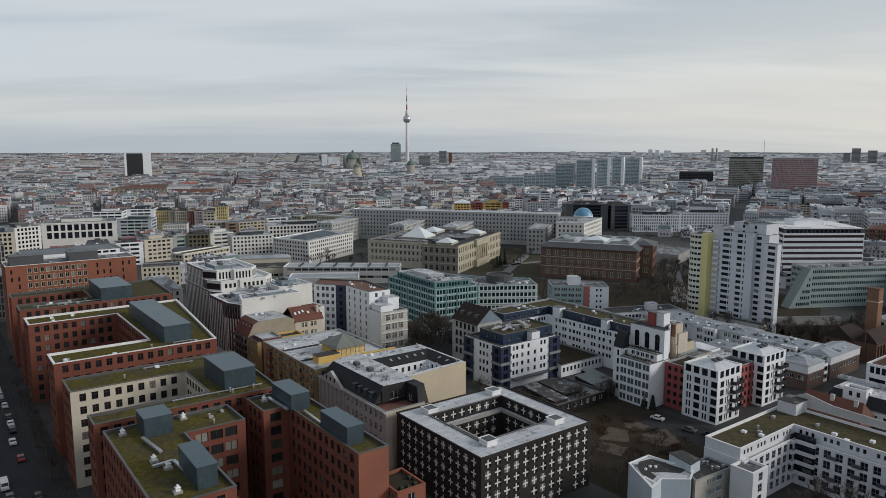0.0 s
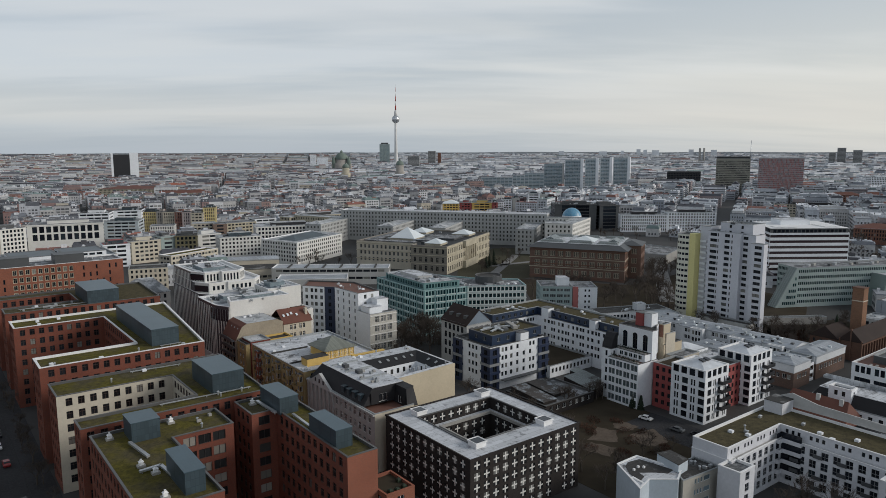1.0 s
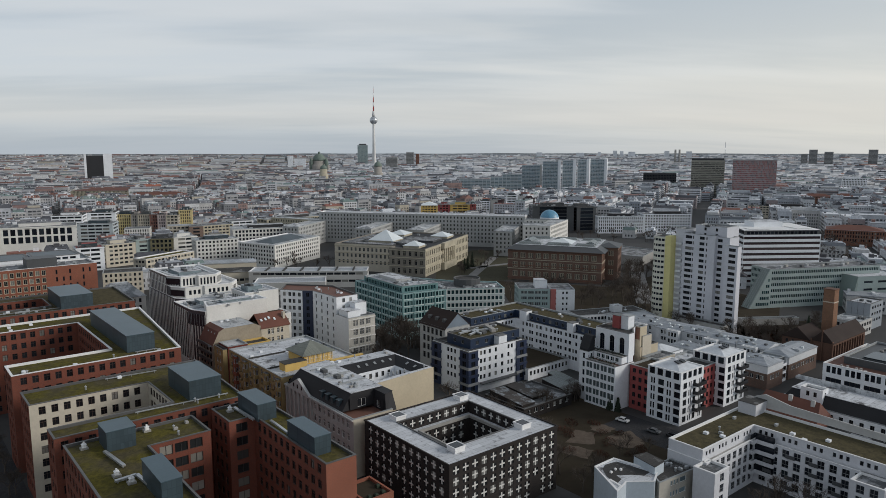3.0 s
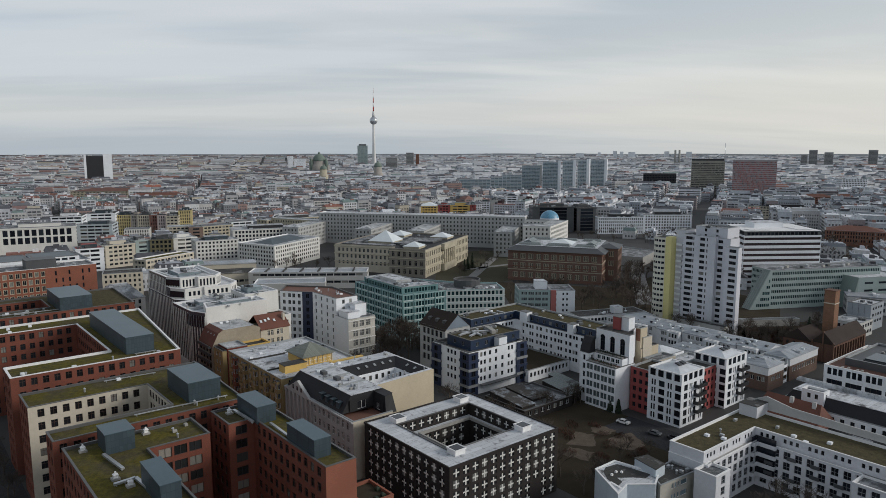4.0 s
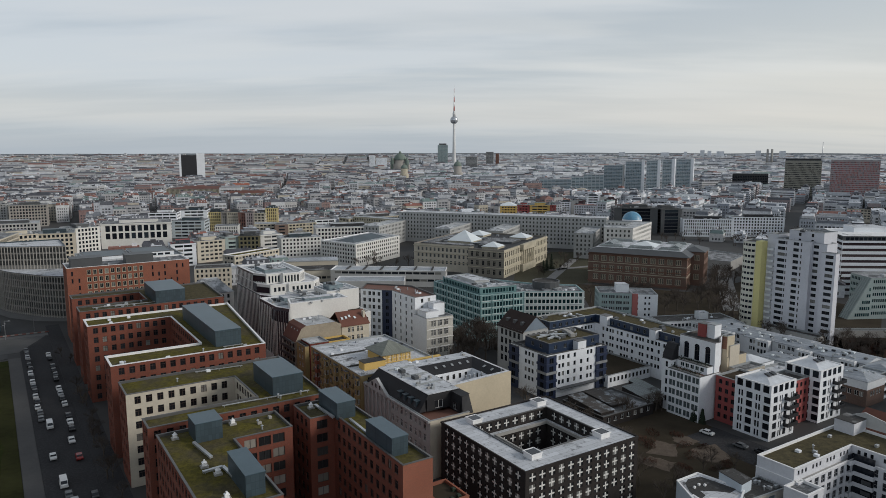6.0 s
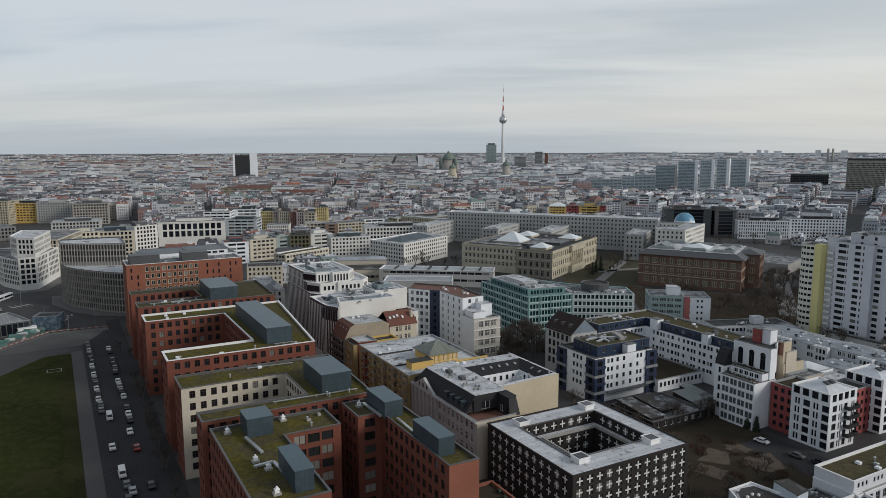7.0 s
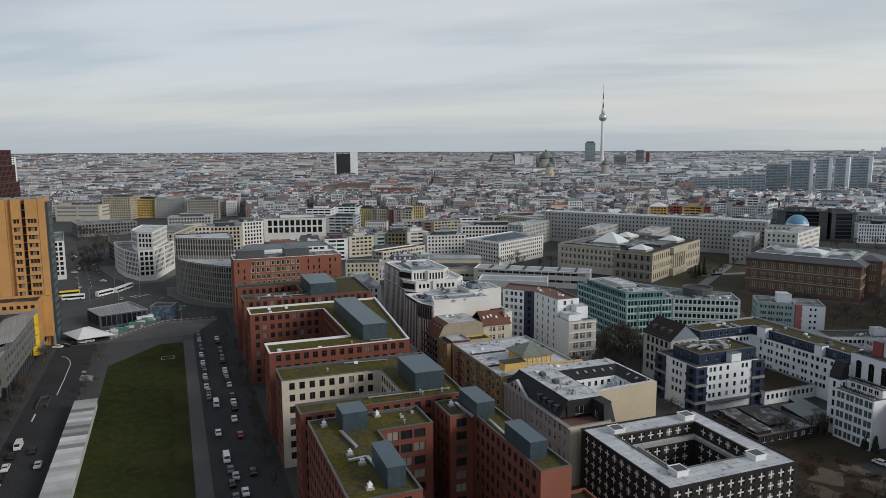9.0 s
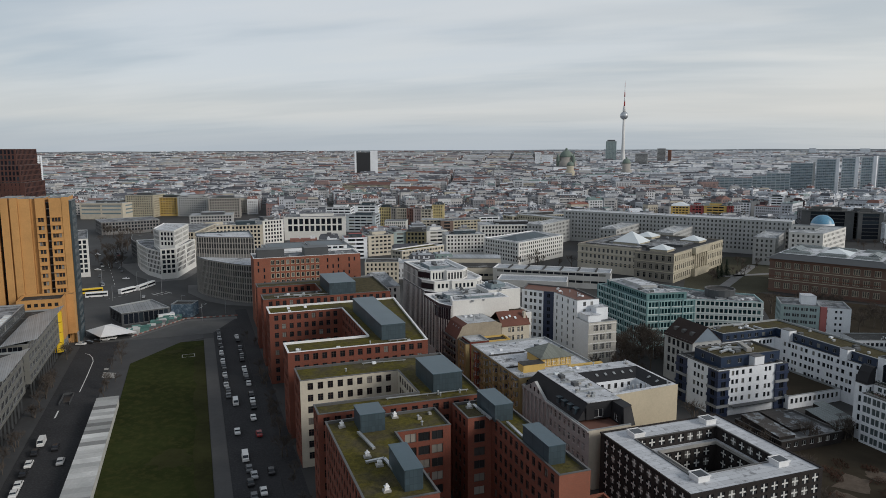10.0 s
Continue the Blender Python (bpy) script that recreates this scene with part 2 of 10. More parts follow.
SAND = plain("sand", (0.14, 0.112, 0.09), rough=1.0, wear=0.5, coarse=0.25, fine=0.45, other=(0.055, 0.042, 0.033), gloss=0.1)
SOIL = plain("soil", (0.054, 0.043, 0.031), rough=1.0, wear=0.45, coarse=0.12, other=(0.035, 0.034, 0.020), gloss=0.1)
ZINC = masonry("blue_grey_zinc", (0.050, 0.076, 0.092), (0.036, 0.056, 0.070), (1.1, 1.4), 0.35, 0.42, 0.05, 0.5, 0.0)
COPING = plain("zinc_coping", (0.33, 0.35, 0.36), rough=0.5, metal=0.2)
COPING_WHITE = plain("white_coping", (0.80, 0.80, 0.80), rough=0.6, wear=0.08)
COPING_DARK = plain("dark_coping", (0.10, 0.10, 0.10), rough=0.5)
STEEL = plain("duct_steel", (0.52, 0.54, 0.56), rough=0.35, metal=0.6)
SLATE = plain("slate", (0.026, 0.026, 0.029), rough=0.65, wear=0.35, fine=3.0, gloss=0.25)
CLAY_TILE = plain("clay_tile", (0.15, 0.058, 0.040), wear=0.35, fine=4.0)
COPPER = plain("green_copper", (0.17, 0.215, 0.185), wear=0.25)
PLANT = plain("plant_steel", (0.24, 0.30, 0.33), rough=0.35, metal=0.3, wear=0.3, coarse=0.4)
# olive bronze of the far office tower, lightened in place of haze
HAZED_BRONZE = plain("hazed_bronze_panel", (0.32, 0.31, 0.265))
GREEN_GLASS = plain("pale_green_glazing", (0.21, 0.265, 0.25), rough=0.4, wear=0.15)
GREEN_ROOF = moss_roof()
DRY_ROOF = moss_roof("dry_sedum_roof", 0.22)
PEAT_ROOF = moss_roof("dark_peat_roof", 0.4)
ROOF_PATCH = roofing("patched_roof", (0.075, 0.068, 0.064), (0.40, 0.45, 0.50), 0.28, 0.11)
FIN_GLASS = plain("grey_violet_glazing", (0.070, 0.068, 0.076), rough=0.25)
FROSTED_TIN = plain("frosted_tin", (0.62, 0.65, 0.69), rough=0.5, wear=0.3, coarse=0.3)
BROWN_TILE = plain("brown_tile", (0.040, 0.028, 0.025), wear=0.35, fine=3.0, gloss=0.2)
MUSEUM_BRICK = masonry("museum_brown_brick", (0.225, 0.140, 0.110), (0.17, 0.12, 0.10))
CHURCH_BRICK = masonry("dark_church_brick", (0.165, 0.092, 0.066), (0.12, 0.08, 0.065))
BRICK_TOWER = masonry("ochre_tower_brick", (0.30, 0.165, 0.105), (0.22, 0.14, 0.10))
SLATE_PANEL = plain("slate_blue_panel", (0.30, 0.335, 0.375), rough=0.45, wear=0.15)
GREEN_PANEL = plain("green_grey_panel", (0.27, 0.335, 0.335), rough=0.35, wear=0.15)
DIM_WALL = plain("dim_office_wall", (0.20, 0.195, 0.19), wear=0.25)
SQUARE_ROAD = plain("square_asphalt", (0.085, 0.085, 0.086), rough=0.9, wear=0.5, coarse=0.04, other=(0.050, 0.050, 0.051), gloss=0.25)
ROAD_WORN = plain("worn_asphalt", (0.125, 0.124, 0.122), rough=0.9, wear=0.5, coarse=0.05, other=(0.080, 0.080, 0.080), gloss=0.25)
FROST_WALL = plain("pale_blue_render", (0.50, 0.565, 0.62), wear=0.2)
LOGGIA_WALL = plain("beige_render", (0.42, 0.40, 0.355), wear=0.25)
TOWER_WALL = plain("lavender_tower_render", (0.60, 0.615, 0.665), wear=0.15)
SAGE_WALL = plain("sage_grey_render", (0.33, 0.415, 0.415), wear=0.2)
SALMON = plain("salmon_panel", (0.42, 0.14, 0.13), wear=0.2)
SKYLIGHT = plain("milky_skylight", (0.72, 0.77, 0.79), rough=0.3, wear=0.1)
ROOF_FROST = roofing("frosted_roof", (0.13, 0.13, 0.135), (0.66, 0.68, 0.715), 0.70, 0.20)
ROOF_SNOW = roofing("pale_frosted_roof", (0.12, 0.12, 0.125), (0.64, 0.66, 0.695), 0.92, 0.20)
ROOF_GREY = roofing("grey_roof", (0.12, 0.125, 0.13), (0.36, 0.37, 0.39), 0.40)
ROOF_DARK = roofing("dark_roof", (0.060, 0.058, 0.056), (0.24, 0.24, 0.24), 0.12)
ROOF_PALE = roofing("pale_metal_roof", (0.27, 0.285, 0.30), (0.58, 0.60, 0.62), 0.5)
GRASS = plain("winter_grass", (0.034, 0.043, 0.013), rough=1.0, wear=0.6, coarse=0.045, fine=0.35, other=(0.062, 0.056, 0.020), gloss=0.05)
WORN_TURF = plain("worn_turf", (0.045, 0.046, 0.019), rough=1.0, wear=0.6, coarse=0.08, fine=0.5, other=(0.040, 0.044, 0.014), gloss=0.05)
GABLE_BLUE = plain("blue_grey_gable", (0.17, 0.215, 0.265), rough=0.6, wear=0.2)
FRAME_TIMBER = plain("brown_timber_frame", (0.060, 0.036, 0.030), rough=0.5)
FRAME_DARK = plain("dark_window_frame", (0.045, 0.043, 0.042), rough=0.5)
FRAME_BROWN = plain("brown_window_frame", (0.075, 0.052, 0.050), rough=0.5)
FRAME_WHITE = plain("white_window_frame", (0.74, 0.74, 0.73), rough=0.5, wear=0.05)
FRAME_GREY = plain("grey_window_frame", (0.27, 0.28, 0.29), rough=0.5)
GLASS = pane("window_glass", (0.010, 0.011, 0.013), (0.26, 0.25, 0.23), 0.06)
GLASS_BLIND = pane("window_glass_blinds", (0.014, 0.016, 0.018), (0.30, 0.30, 0.29), 0.30)
GLASS_SHADE = pane("window_glass_shades", (0.012, 0.013, 0.014), (0.33, 0.315, 0.28), 0.6)
GLASS_LOFT = pane("loft_glass", (0.018, 0.030, 0.034), (0.13, 0.165, 0.175), 0.25)
GLASS_TEAL = pane("teal_glass", (0.008, 0.022, 0.026), (0.08, 0.14, 0.14), 0.12)
GLASS_SHUTTER = pane("shutter_glass", (0.09, 0.085, 0.095), (0.36, 0.19, 0.19), 0.4)
GLASS_SLAB = pane("slab_glass", (0.10, 0.135, 0.155), (0.2, 0.25, 0.27), 0.2)
GLASS_BROWN = pane("brown_glass", (0.030, 0.022, 0.024), (0.11, 0.085, 0.085), 0.2)
GLASS_DIM = pane("dim_glass", (0.045, 0.046, 0.045), (0.16, 0.16, 0.15), 0.15)
GLASS_CROSS = pane("flat_glass_curtains", (0.016, 0.017, 0.019), (0.20, 0.20, 0.19), 0.22)
FRAME_CROSS = plain("white_cross_frame", (0.70, 0.69, 0.66), rough=0.6, wear=0.2, coarse=0.5)
GLASS_BLACK = pane("black_glass", (0.008, 0.010, 0.014), (0.03, 0.04, 0.05), 0.1, 0.05)


def far_pane(name, dark, pale, share):
    m, nt, b = shader(name)
    g = nt.nodes.new("ShaderNodeNewGeometry")
    nt.links.new(ramp(nt, g.outputs["Random Per Island"], (0.0, dark), (1 - share - 0.02, tone(dark, 2.2)), (1 - share, pale), (1.0, tone(pale, 0.6))), b.inputs["Base Color"])
    b.inputs["Roughness"].default_value, b.inputs["IOR"].default_value = 0.15, 1.22
    return m


FAR_PANE = {"brown_glass": far_pane("far_brown_glass", (0.030, 0.022, 0.024), (0.11, 0.085, 0.085), 0.2), "dim_glass": far_pane("far_dim_glass", (0.045, 0.046, 0.045), (0.16, 0.16, 0.15), 0.15), "slab_glass": far_pane("far_slab_glass", (0.10, 0.135, 0.155), (0.22, 0.27, 0.29), 0.2), "window_glass_shades": far_pane("far_glass_shades", (0.012, 0.013, 0.014), (0.33, 0.315, 0.28), 0.6), "window_glass": far_pane("far_window_glass", (0.012, 0.014, 0.017), (0.25, 0.25, 0.23), 0.12), "window_glass_blinds": far_pane("far_glass_blinds", (0.018, 0.020, 0.022), (0.36, 0.36, 0.34), 0.3),
            "teal_glass": far_pane("far_teal_glass", (0.006, 0.018, 0.021), (0.07, 0.13, 0.13), 0.12), "shutter_glass": far_pane("far_shutter_glass", (0.16, 0.13, 0.135), (0.42, 0.17, 0.16), 0.5), "black_glass": far_pane("far_black_glass", (0.008, 0.010, 0.014), (0.03, 0.04, 0.05), 0.1)}
BARK = plain("bark", (0.095, 0.077, 0.062), wear=0.3)
TWIG = plain("twigs", (0.100, 0.084, 0.073), rough=1.0, wear=0.3, gloss=0.1)
CONIFER = plain("conifer_needles", (0.016, 0.028, 0.014), wear=0.3)
RUBBER = plain("rubber", (0.02, 0.02, 0.02), rough=0.8)
ZINC_ROOF = masonry("grey_zinc_roof", (0.40, 0.43, 0.47), (0.26, 0.28, 0.305), (0.9, 60), 0.35, 0.5, 0.06, 0.4)
SEAM_ROOF = masonry("grey_green_seam_roof", (0.23, 0.245, 0.215), (0.15, 0.16, 0.14), (0.55, 40), 0.3, 0.6, 0.05, 0.3)
TERRACE = plain("terrace_boards", (0.16, 0.075, 0.055), wear=0.25)
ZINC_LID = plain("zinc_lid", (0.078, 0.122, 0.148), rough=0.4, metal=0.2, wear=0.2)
OFFICE_GREY = plain("office_metal", (0.19, 0.19, 0.175), rough=0.5, wear=0.25)

# ---- kit: the city's street grid is turned by 36 degrees; a runs across the streets, b along them ----
TURN = radians(36)
CA, SA = math.cos(TURN), math.sin(TURN)


def gw(a, b):
    return (a * CA - b * SA, a * SA + b * CA)


def grid(*ab):
    return [gw(a, b) for a, b in ab]


def rect(a0, a1, b0, b1):
    return grid((a0, b0), (a1, b0), (a1, b1), (a0, b1))


def turned(x, y, degrees, *uv):
    c, s = math.cos(radians(degrees)), math.sin(radians(degrees))
    return [(x + u * c - v * s, y + u * s + v * c) for u, v in uv]


def box_at(x, y, degrees, w, d):
    """Footprint whose front edge starts at (x, y) and runs w metres; it is d deep."""
    return turned(x, y, degrees, (0, 0), (w, 0), (w, d), (0, d))


def rise(x, y):
    """The plain lifts gently towards the edge of the plateau far off."""
    k = min(1.0, max(0.0, (math.hypot(x, y) - 2200) / 2700))
    return 56 * k * k * (3 - 2 * k)


def mesh_of(name, verts, faces, mats, slots=None, smooth=False):
    me = bpy.data.meshes.new(name)
    me.from_pydata(verts, [], faces)
    for m in mats:
        me.materials.append(m)
    if slots is not None:
        me.polygons.foreach_set("material_index", slots)
    if smooth:
        me.polygons.foreach_set("use_smooth", [True] * len(faces))
    me.update()
    return me


def part(name, verts, faces, mat, parent, label="", slots=None, smooth=False):
    ob = new(name, mesh_of(name, verts, faces, mat if isinstance(mat, (list, tuple)) else [mat], slots, smooth))
    ob.parent = parent
    if label:
        ob["label"] = label
    return ob


def shared(name, me, parent, m, label=""):
    ob = new(name, me)
    ob.parent = parent
    ob.matrix_basis = m
    if label:
        ob["label"] = label
    return ob


def thing(name, label, category, at=(0, 0, 0), group="", kind=""):
    ob = new(name)
    ob.location = at
    ob.empty_display_size = 1.0
    return tagged(ob, label, category, group, kind)


def boxes(*specs):
    """Verts and faces of boxes (x0, x1, y0, y1, z0, z1)."""
    v, f = [], []
    for x0, x1, y0, y1, z0, z1 in specs:
        n = len(v)
        v += [(x0, y0, z0), (x1, y0, z0), (x1, y1, z0), (x0, y1, z0), (x0, y0, z1), (x1, y0, z1), (x1, y1, z1), (x0, y1, z1)]
        f += [(n + 3, n + 2, n + 1, n), (n + 4, n + 5, n + 6, n + 7), (n, n + 1, n + 5, n + 4), (n + 1, n + 2, n + 6, n + 5), (n + 2, n + 3, n + 7, n + 6), (n + 3, n, n + 4, n + 7)]
    return v, f


def bevel_box(w, d, h, r=0.06, top=None):
    """A box standing on z = 0 with chamfered upper edges; top: how far its roof is drawn in."""
    t = r if top is None else top
    v = []
    for z, k in ((0, 0), (h - r, 0), (h, t)):
        v += [(-w / 2 + k, -d / 2 + k, z), (w / 2 - k, -d / 2 + k, z), (w / 2 - k, d / 2 - k, z), (-w / 2 + k, d / 2 - k, z)]
    f = [(3, 2, 1, 0), (8, 9, 10, 11)]
    for n in (0, 4):
        f += [(n + i, n + (i + 1) % 4, n + 4 + (i + 1) % 4, n + 4 + i) for i in range(4)]
    return v, f


def prism(poly, z0, z1):
    n = len(poly)
    v = [(x, y, z0) for x, y in poly] + [(x, y, z1) for x, y in poly]
    f = [tuple(range(n - 1, -1, -1)), tuple(range(n, 2 * n))]
    f += [(i, (i + 1) % n, n + (i + 1) % n, n + i) for i in range(n)]
    return v, f


def inset(poly, d):
    out, n = [], len(poly)
    for i in range(n):
        p, q, r = Vector(poly[i - 1]), Vector(poly[i]), Vector(poly[(i + 1) % n])
        e, g = (q - p).normalized(), (r - q).normalized()
        a, b = Vector((-e.y, e.x)), Vector((-g.y, g.x))
        k = a + b
        k = k / max(0.35, k.dot(a)) if k.length > 1e-6 else a
        out.append(tuple(q + k * d))
    return out


WINDOWS = {}


def window_mesh(style, w, h, frame_mat, glass_mat, deep):
    """One window, its sill middle at the origin, x along the wall, y into it."""
    key = (style, round(w, 2), round(h, 2), frame_mat.name, glass_mat.name, deep)
    if key in WINDOWS:
        return WINDOWS[key]
    e, m = (0.24 if style == "framed" else 0.07), 0.035
    us, vs, solid = [-w / 2, w / 2], [0.0, h], lambda i, j, nu, nv: i in (0, nu - 1) or j in (0, nv - 1) or i % 2 == 0 or j % 2 == 0
    if style == "cross":
        us, vs = [-w / 2, -0.17, 0.17, w / 2], [0.0, h / 2 - 0.16, h / 2 + 0.16, h]
        solid = lambda i, j, nu, nv: i == 1 or j == 1
    else:
        cuts = dict(plain=([0.5], []), framed=([0.5], []), sash=([0.5], [0.66]), rail=([0.5], [0.42]), panel=([0.5], [0.55]), grid=([1 / 3, 2 / 3], [0.5]), arch=([0.5], [0.7]))
        cu, cv = cuts.get(style, ([], []))
        if style == "strip":
            k = max(2, int(w / 1.5))
            cu = [i / k for i in range(1, k)]
        us = [-w / 2, -w / 2 + e] + [w * (c - 0.5) + d for c in cu for d in (-m, m)] + [w / 2 - e, w / 2]
        vs = [0.0, e] + [h * c + d for c in cv for d in (-m, m)] + [h - e, h]
        if style == "panel":
            vs[2] -= 0.02
            solid = lambda i, j, nu, nv: i % 2 == 0 or j % 2 == 0 or j == 1
    v, f, s, at = [], [], [], {}

    def point(i, j, y):
        if (i, j, y) not in at:
            at[i, j, y] = len(v)
            v.append((us[i], y, vs[j]))
        return at[i, j, y]

    nu, nv, front = len(us) - 1, len(vs) - 1, deep - 0.09
    for i in range(nu):
        for j in range(nv):
            y = front if solid(i, j, nu, nv) else deep
            f.append(tuple(point(a, b, y) for a, b in ((i, j), (i + 1, j), (i + 1, j + 1), (i, j + 1))))
            s.append(0 if y == front else 1)
            if y == front:
                for di, dj, p, q in ((-1, 0, (i, j + 1), (i, j)), (1, 0, (i + 1, j), (i + 1, j + 1)), (0, -1, (i, j), (i + 1, j)), (0, 1, (i + 1, j + 1), (i, j + 1))):
                    if 0 <= i + di < nu and 0 <= j + dj < nv and not solid(i + di, j + dj, nu, nv):
                        f.append((point(*q, deep), point(*p, deep), point(*p, front), point(*q, front)))
                        s.append(0)
    WINDOWS[key] = mesh_of("window", v, f, [frame_mat, glass_mat], s)
    return WINDOWS[key]


def fac(bay, fh, w, h, sill=0.9, base=0.5, top=0.6, style="plain", frame=None, glass=None, skip=None, margin=0.5, deep=0.22, single=False, cols=None):
    """cols: (offset from the bay's middle, width) of each window in a bay, where a bay holds several."""
    return dict(cols=cols, single=single, bay=bay, fh=fh, w=w, h=h, sill=sill, base=base, top=top, style=style, frame=frame or FRAME_DARK, glass=glass or GLASS, skip=skip, margin=margin, deep=deep)


def facade(house, p, q, z0, z1, mat, spec):
    """A wall from p to q (outside on the right hand), with openings cut through and a window set back in each."""
    p, q = Vector(p), Vector(q)
    length = (q - p).length
    e = (q - p) / length
    inward = Vector((-e.y, e.x))
    us, vs, n, m = [0.0], [z0], 0, 0
    if spec:
        bay = min(spec["bay"], length - 0.2)
        w = min(spec["w"], bay - 0.15)
        n = max(0, int((length - 2 * spec["margin"]) / bay + 0.02))
        m = max(0, int((z1 - z0 - spec["base"] - spec["top"]) / spec["fh"] + 0.05))
        if not n or not m:
            n = m = 0
        start = (length - n * bay) / 2
        for i in range(n):
            for off, wide in spec["cols"] or ((0.0, w),):
                us += [start + i * bay + bay / 2 + off - wide / 2, start + i * bay + bay / 2 + off + wide / 2]
        for j in range(m):
            low = z1 - spec["top"] - (m - j) * spec["fh"] + spec["sill"]
            vs += [low, low + spec["h"]]
    us.append(length), vs.append(z1)
    verts, faces, gv, gf = [], [], [], []
    reach = ((p + q) / 2).length
    far = reach > 420 and not (spec and spec["single"])      # too small to tell apart: bare panes in one joined part
    joined = reach > 232 and not far                         # small: whole windows in one joined part
    wv, wf, wsl = [], [], []
    nu = len(us)
    for vz in vs:
        for u in us:
            c = p + e * u
            verts.append((c.x, c.y, vz))
    for j in range(len(vs) - 1):
        for i in range(nu - 1):
            k = j * nu + i
            corners = (k, k + 1, k + nu + 1, k + nu)
            if i % 2 and j % 2 and not (spec["skip"] and spec["skip"]((i - 1) // 2, (j - 1) // 2, n, m)):
                d = inward * spec["deep"]
                t = len(verts)
                for c in corners:
                    x, y, z = verts[c]
                    verts.append((x + d.x, y + d.y, z))
                faces += [(corners[a], corners[(a + 1) % 4], t + (a + 1) % 4, t + a) for a in range(4)]
                if far:
                    n0 = len(gv)
                    gv += verts[t:t + 4]
                    gf.append((n0, n0 + 1, n0 + 2, n0 + 3))
                    continue
                mid = p + e * (us[i] + us[i + 1]) / 2
                me = window_mesh(spec["style"], us[i + 1] - us[i], vs[j + 1] - vs[j], spec["frame"], spec["glass"], spec["deep"])
                at = Matrix(((e.x, inward.x, 0, mid.x), (e.y, inward.y, 0, mid.y), (0, 0, 1, vs[j]), (0, 0, 0, 1)))
                if joined:
                    n0 = len(wv)
                    wv += [tuple(at @ c.co) for c in me.vertices]
                    wf += [tuple(n0 + k for k in c.vertices) for c in me.polygons]
                    wsl += [c.material_index for c in me.polygons]
                else:
                    shared("window", me, house, at)
            else:
                faces.append(corners)
    part("wall", verts, faces, mat, house)
    if wf:
        part("windows", wv, wf, [spec["frame"], FAR_PANE.get(spec["glass"].name, spec["glass"])], house, slots=wsl)["kind"] = "stuff"
    if gf:
        part("window_panes", gv, gf, FAR_PANE[spec["glass"].name], house)["kind"] = "stuff"


def flat_roof(house, poly, z, mat, coping, lip=0.6, wide=0.4):
    """A flat roof behind a parapet with a coping."""
    n, inner = len(poly), inset(poly, wide)
    out = inset(poly, -0.06)
    v = [(x, y, z - 0.12) for x, y in out] + [(x, y, z + 0.04) for x, y in out] + [(x, y, z + 0.04) for x, y in inner] + [(x, y, z - lip) for x, y in inner]
    f = []
    for k in range(3):
        f += [(k * n + i, k * n + (i + 1) % n, (k + 1) * n + (i + 1) % n, (k + 1) * n + i) for i in range(n)]
    part("parapet", v, f, coping, house)
    part("roof", [(x, y, z - lip) for x, y in inset(poly, wide - 0.02)], [tuple(range(n))], mat, house)


def seen(p, q):
    """Whether a wall faces the square over which the flight goes."""
    return (q[1] - p[1]) * (0 - p[0]) - (q[0] - p[0]) * (0 - p[1]) > -2.0


def house(name, label, poly, z, mat, spec=None, roof=None, coping=None, z0=0.0, edges=None, mats=None, lip=0.6, wide=0.4, category="building", parent=None, top=True):
    """A building on a footprint given counter-clockwise; edges and mats change single sides."""
    if sum(poly[i - 1][0] * poly[i][1] - poly[i][0] * poly[i - 1][1] for i in range(len(poly))) < 0:
        poly = poly[::-1]
    h = parent or thing(name, label, category)
    for i in range(len(poly)):
        p, q = poly[i], poly[(i + 1) % len(poly)]
        s = (edges or {}).get(i, spec)
        facade(h, p, q, z0, z, (mats or {}).get(i, mat), s if seen(p, q) else None)
    if top:
        flat_roof(h, poly, z, roof or ROOF_GREY, coping or COPING, lip, wide)
    return h


def hip(h, poly, z, height, mat, over=0.3, pull=1.0, name="roof"):
    """A hipped roof on four corners, ridge along the longer side; pull below 1 shortens the hips towards gables."""
    p = [Vector(c) for c in inset(poly, -over)]
    if (p[1] - p[0]).length < (p[2] - p[1]).length:
        p = p[1:] + p[:1]
    short = (p[2] - p[1]).length / 2 * pull
    e = (p[1] - p[0]).normalized()
    r0, r1 = (p[0] + p[3]) / 2 + e * short, (p[1] + p[2]) / 2 - e * short
    if (r1 - r0).dot(e) < 0.05:
        r0 = r1 = (r0 + r1) / 2
    v = [(c.x, c.y, z) for c in p] + [(r0.x, r0.y, z + height), (r1.x, r1.y, z + height)] + [(c.x, c.y, z - 0.18) for c in p]
    f = [(0, 1, 5, 4), (1, 2, 5), (2, 3, 4, 5), (3, 0, 4), (9, 8, 7, 6)] + [(6 + i, 6 + (i + 1) % 4, (i + 1) % 4, i) for i in range(4)]
    return part(name, v, f, mat, h)


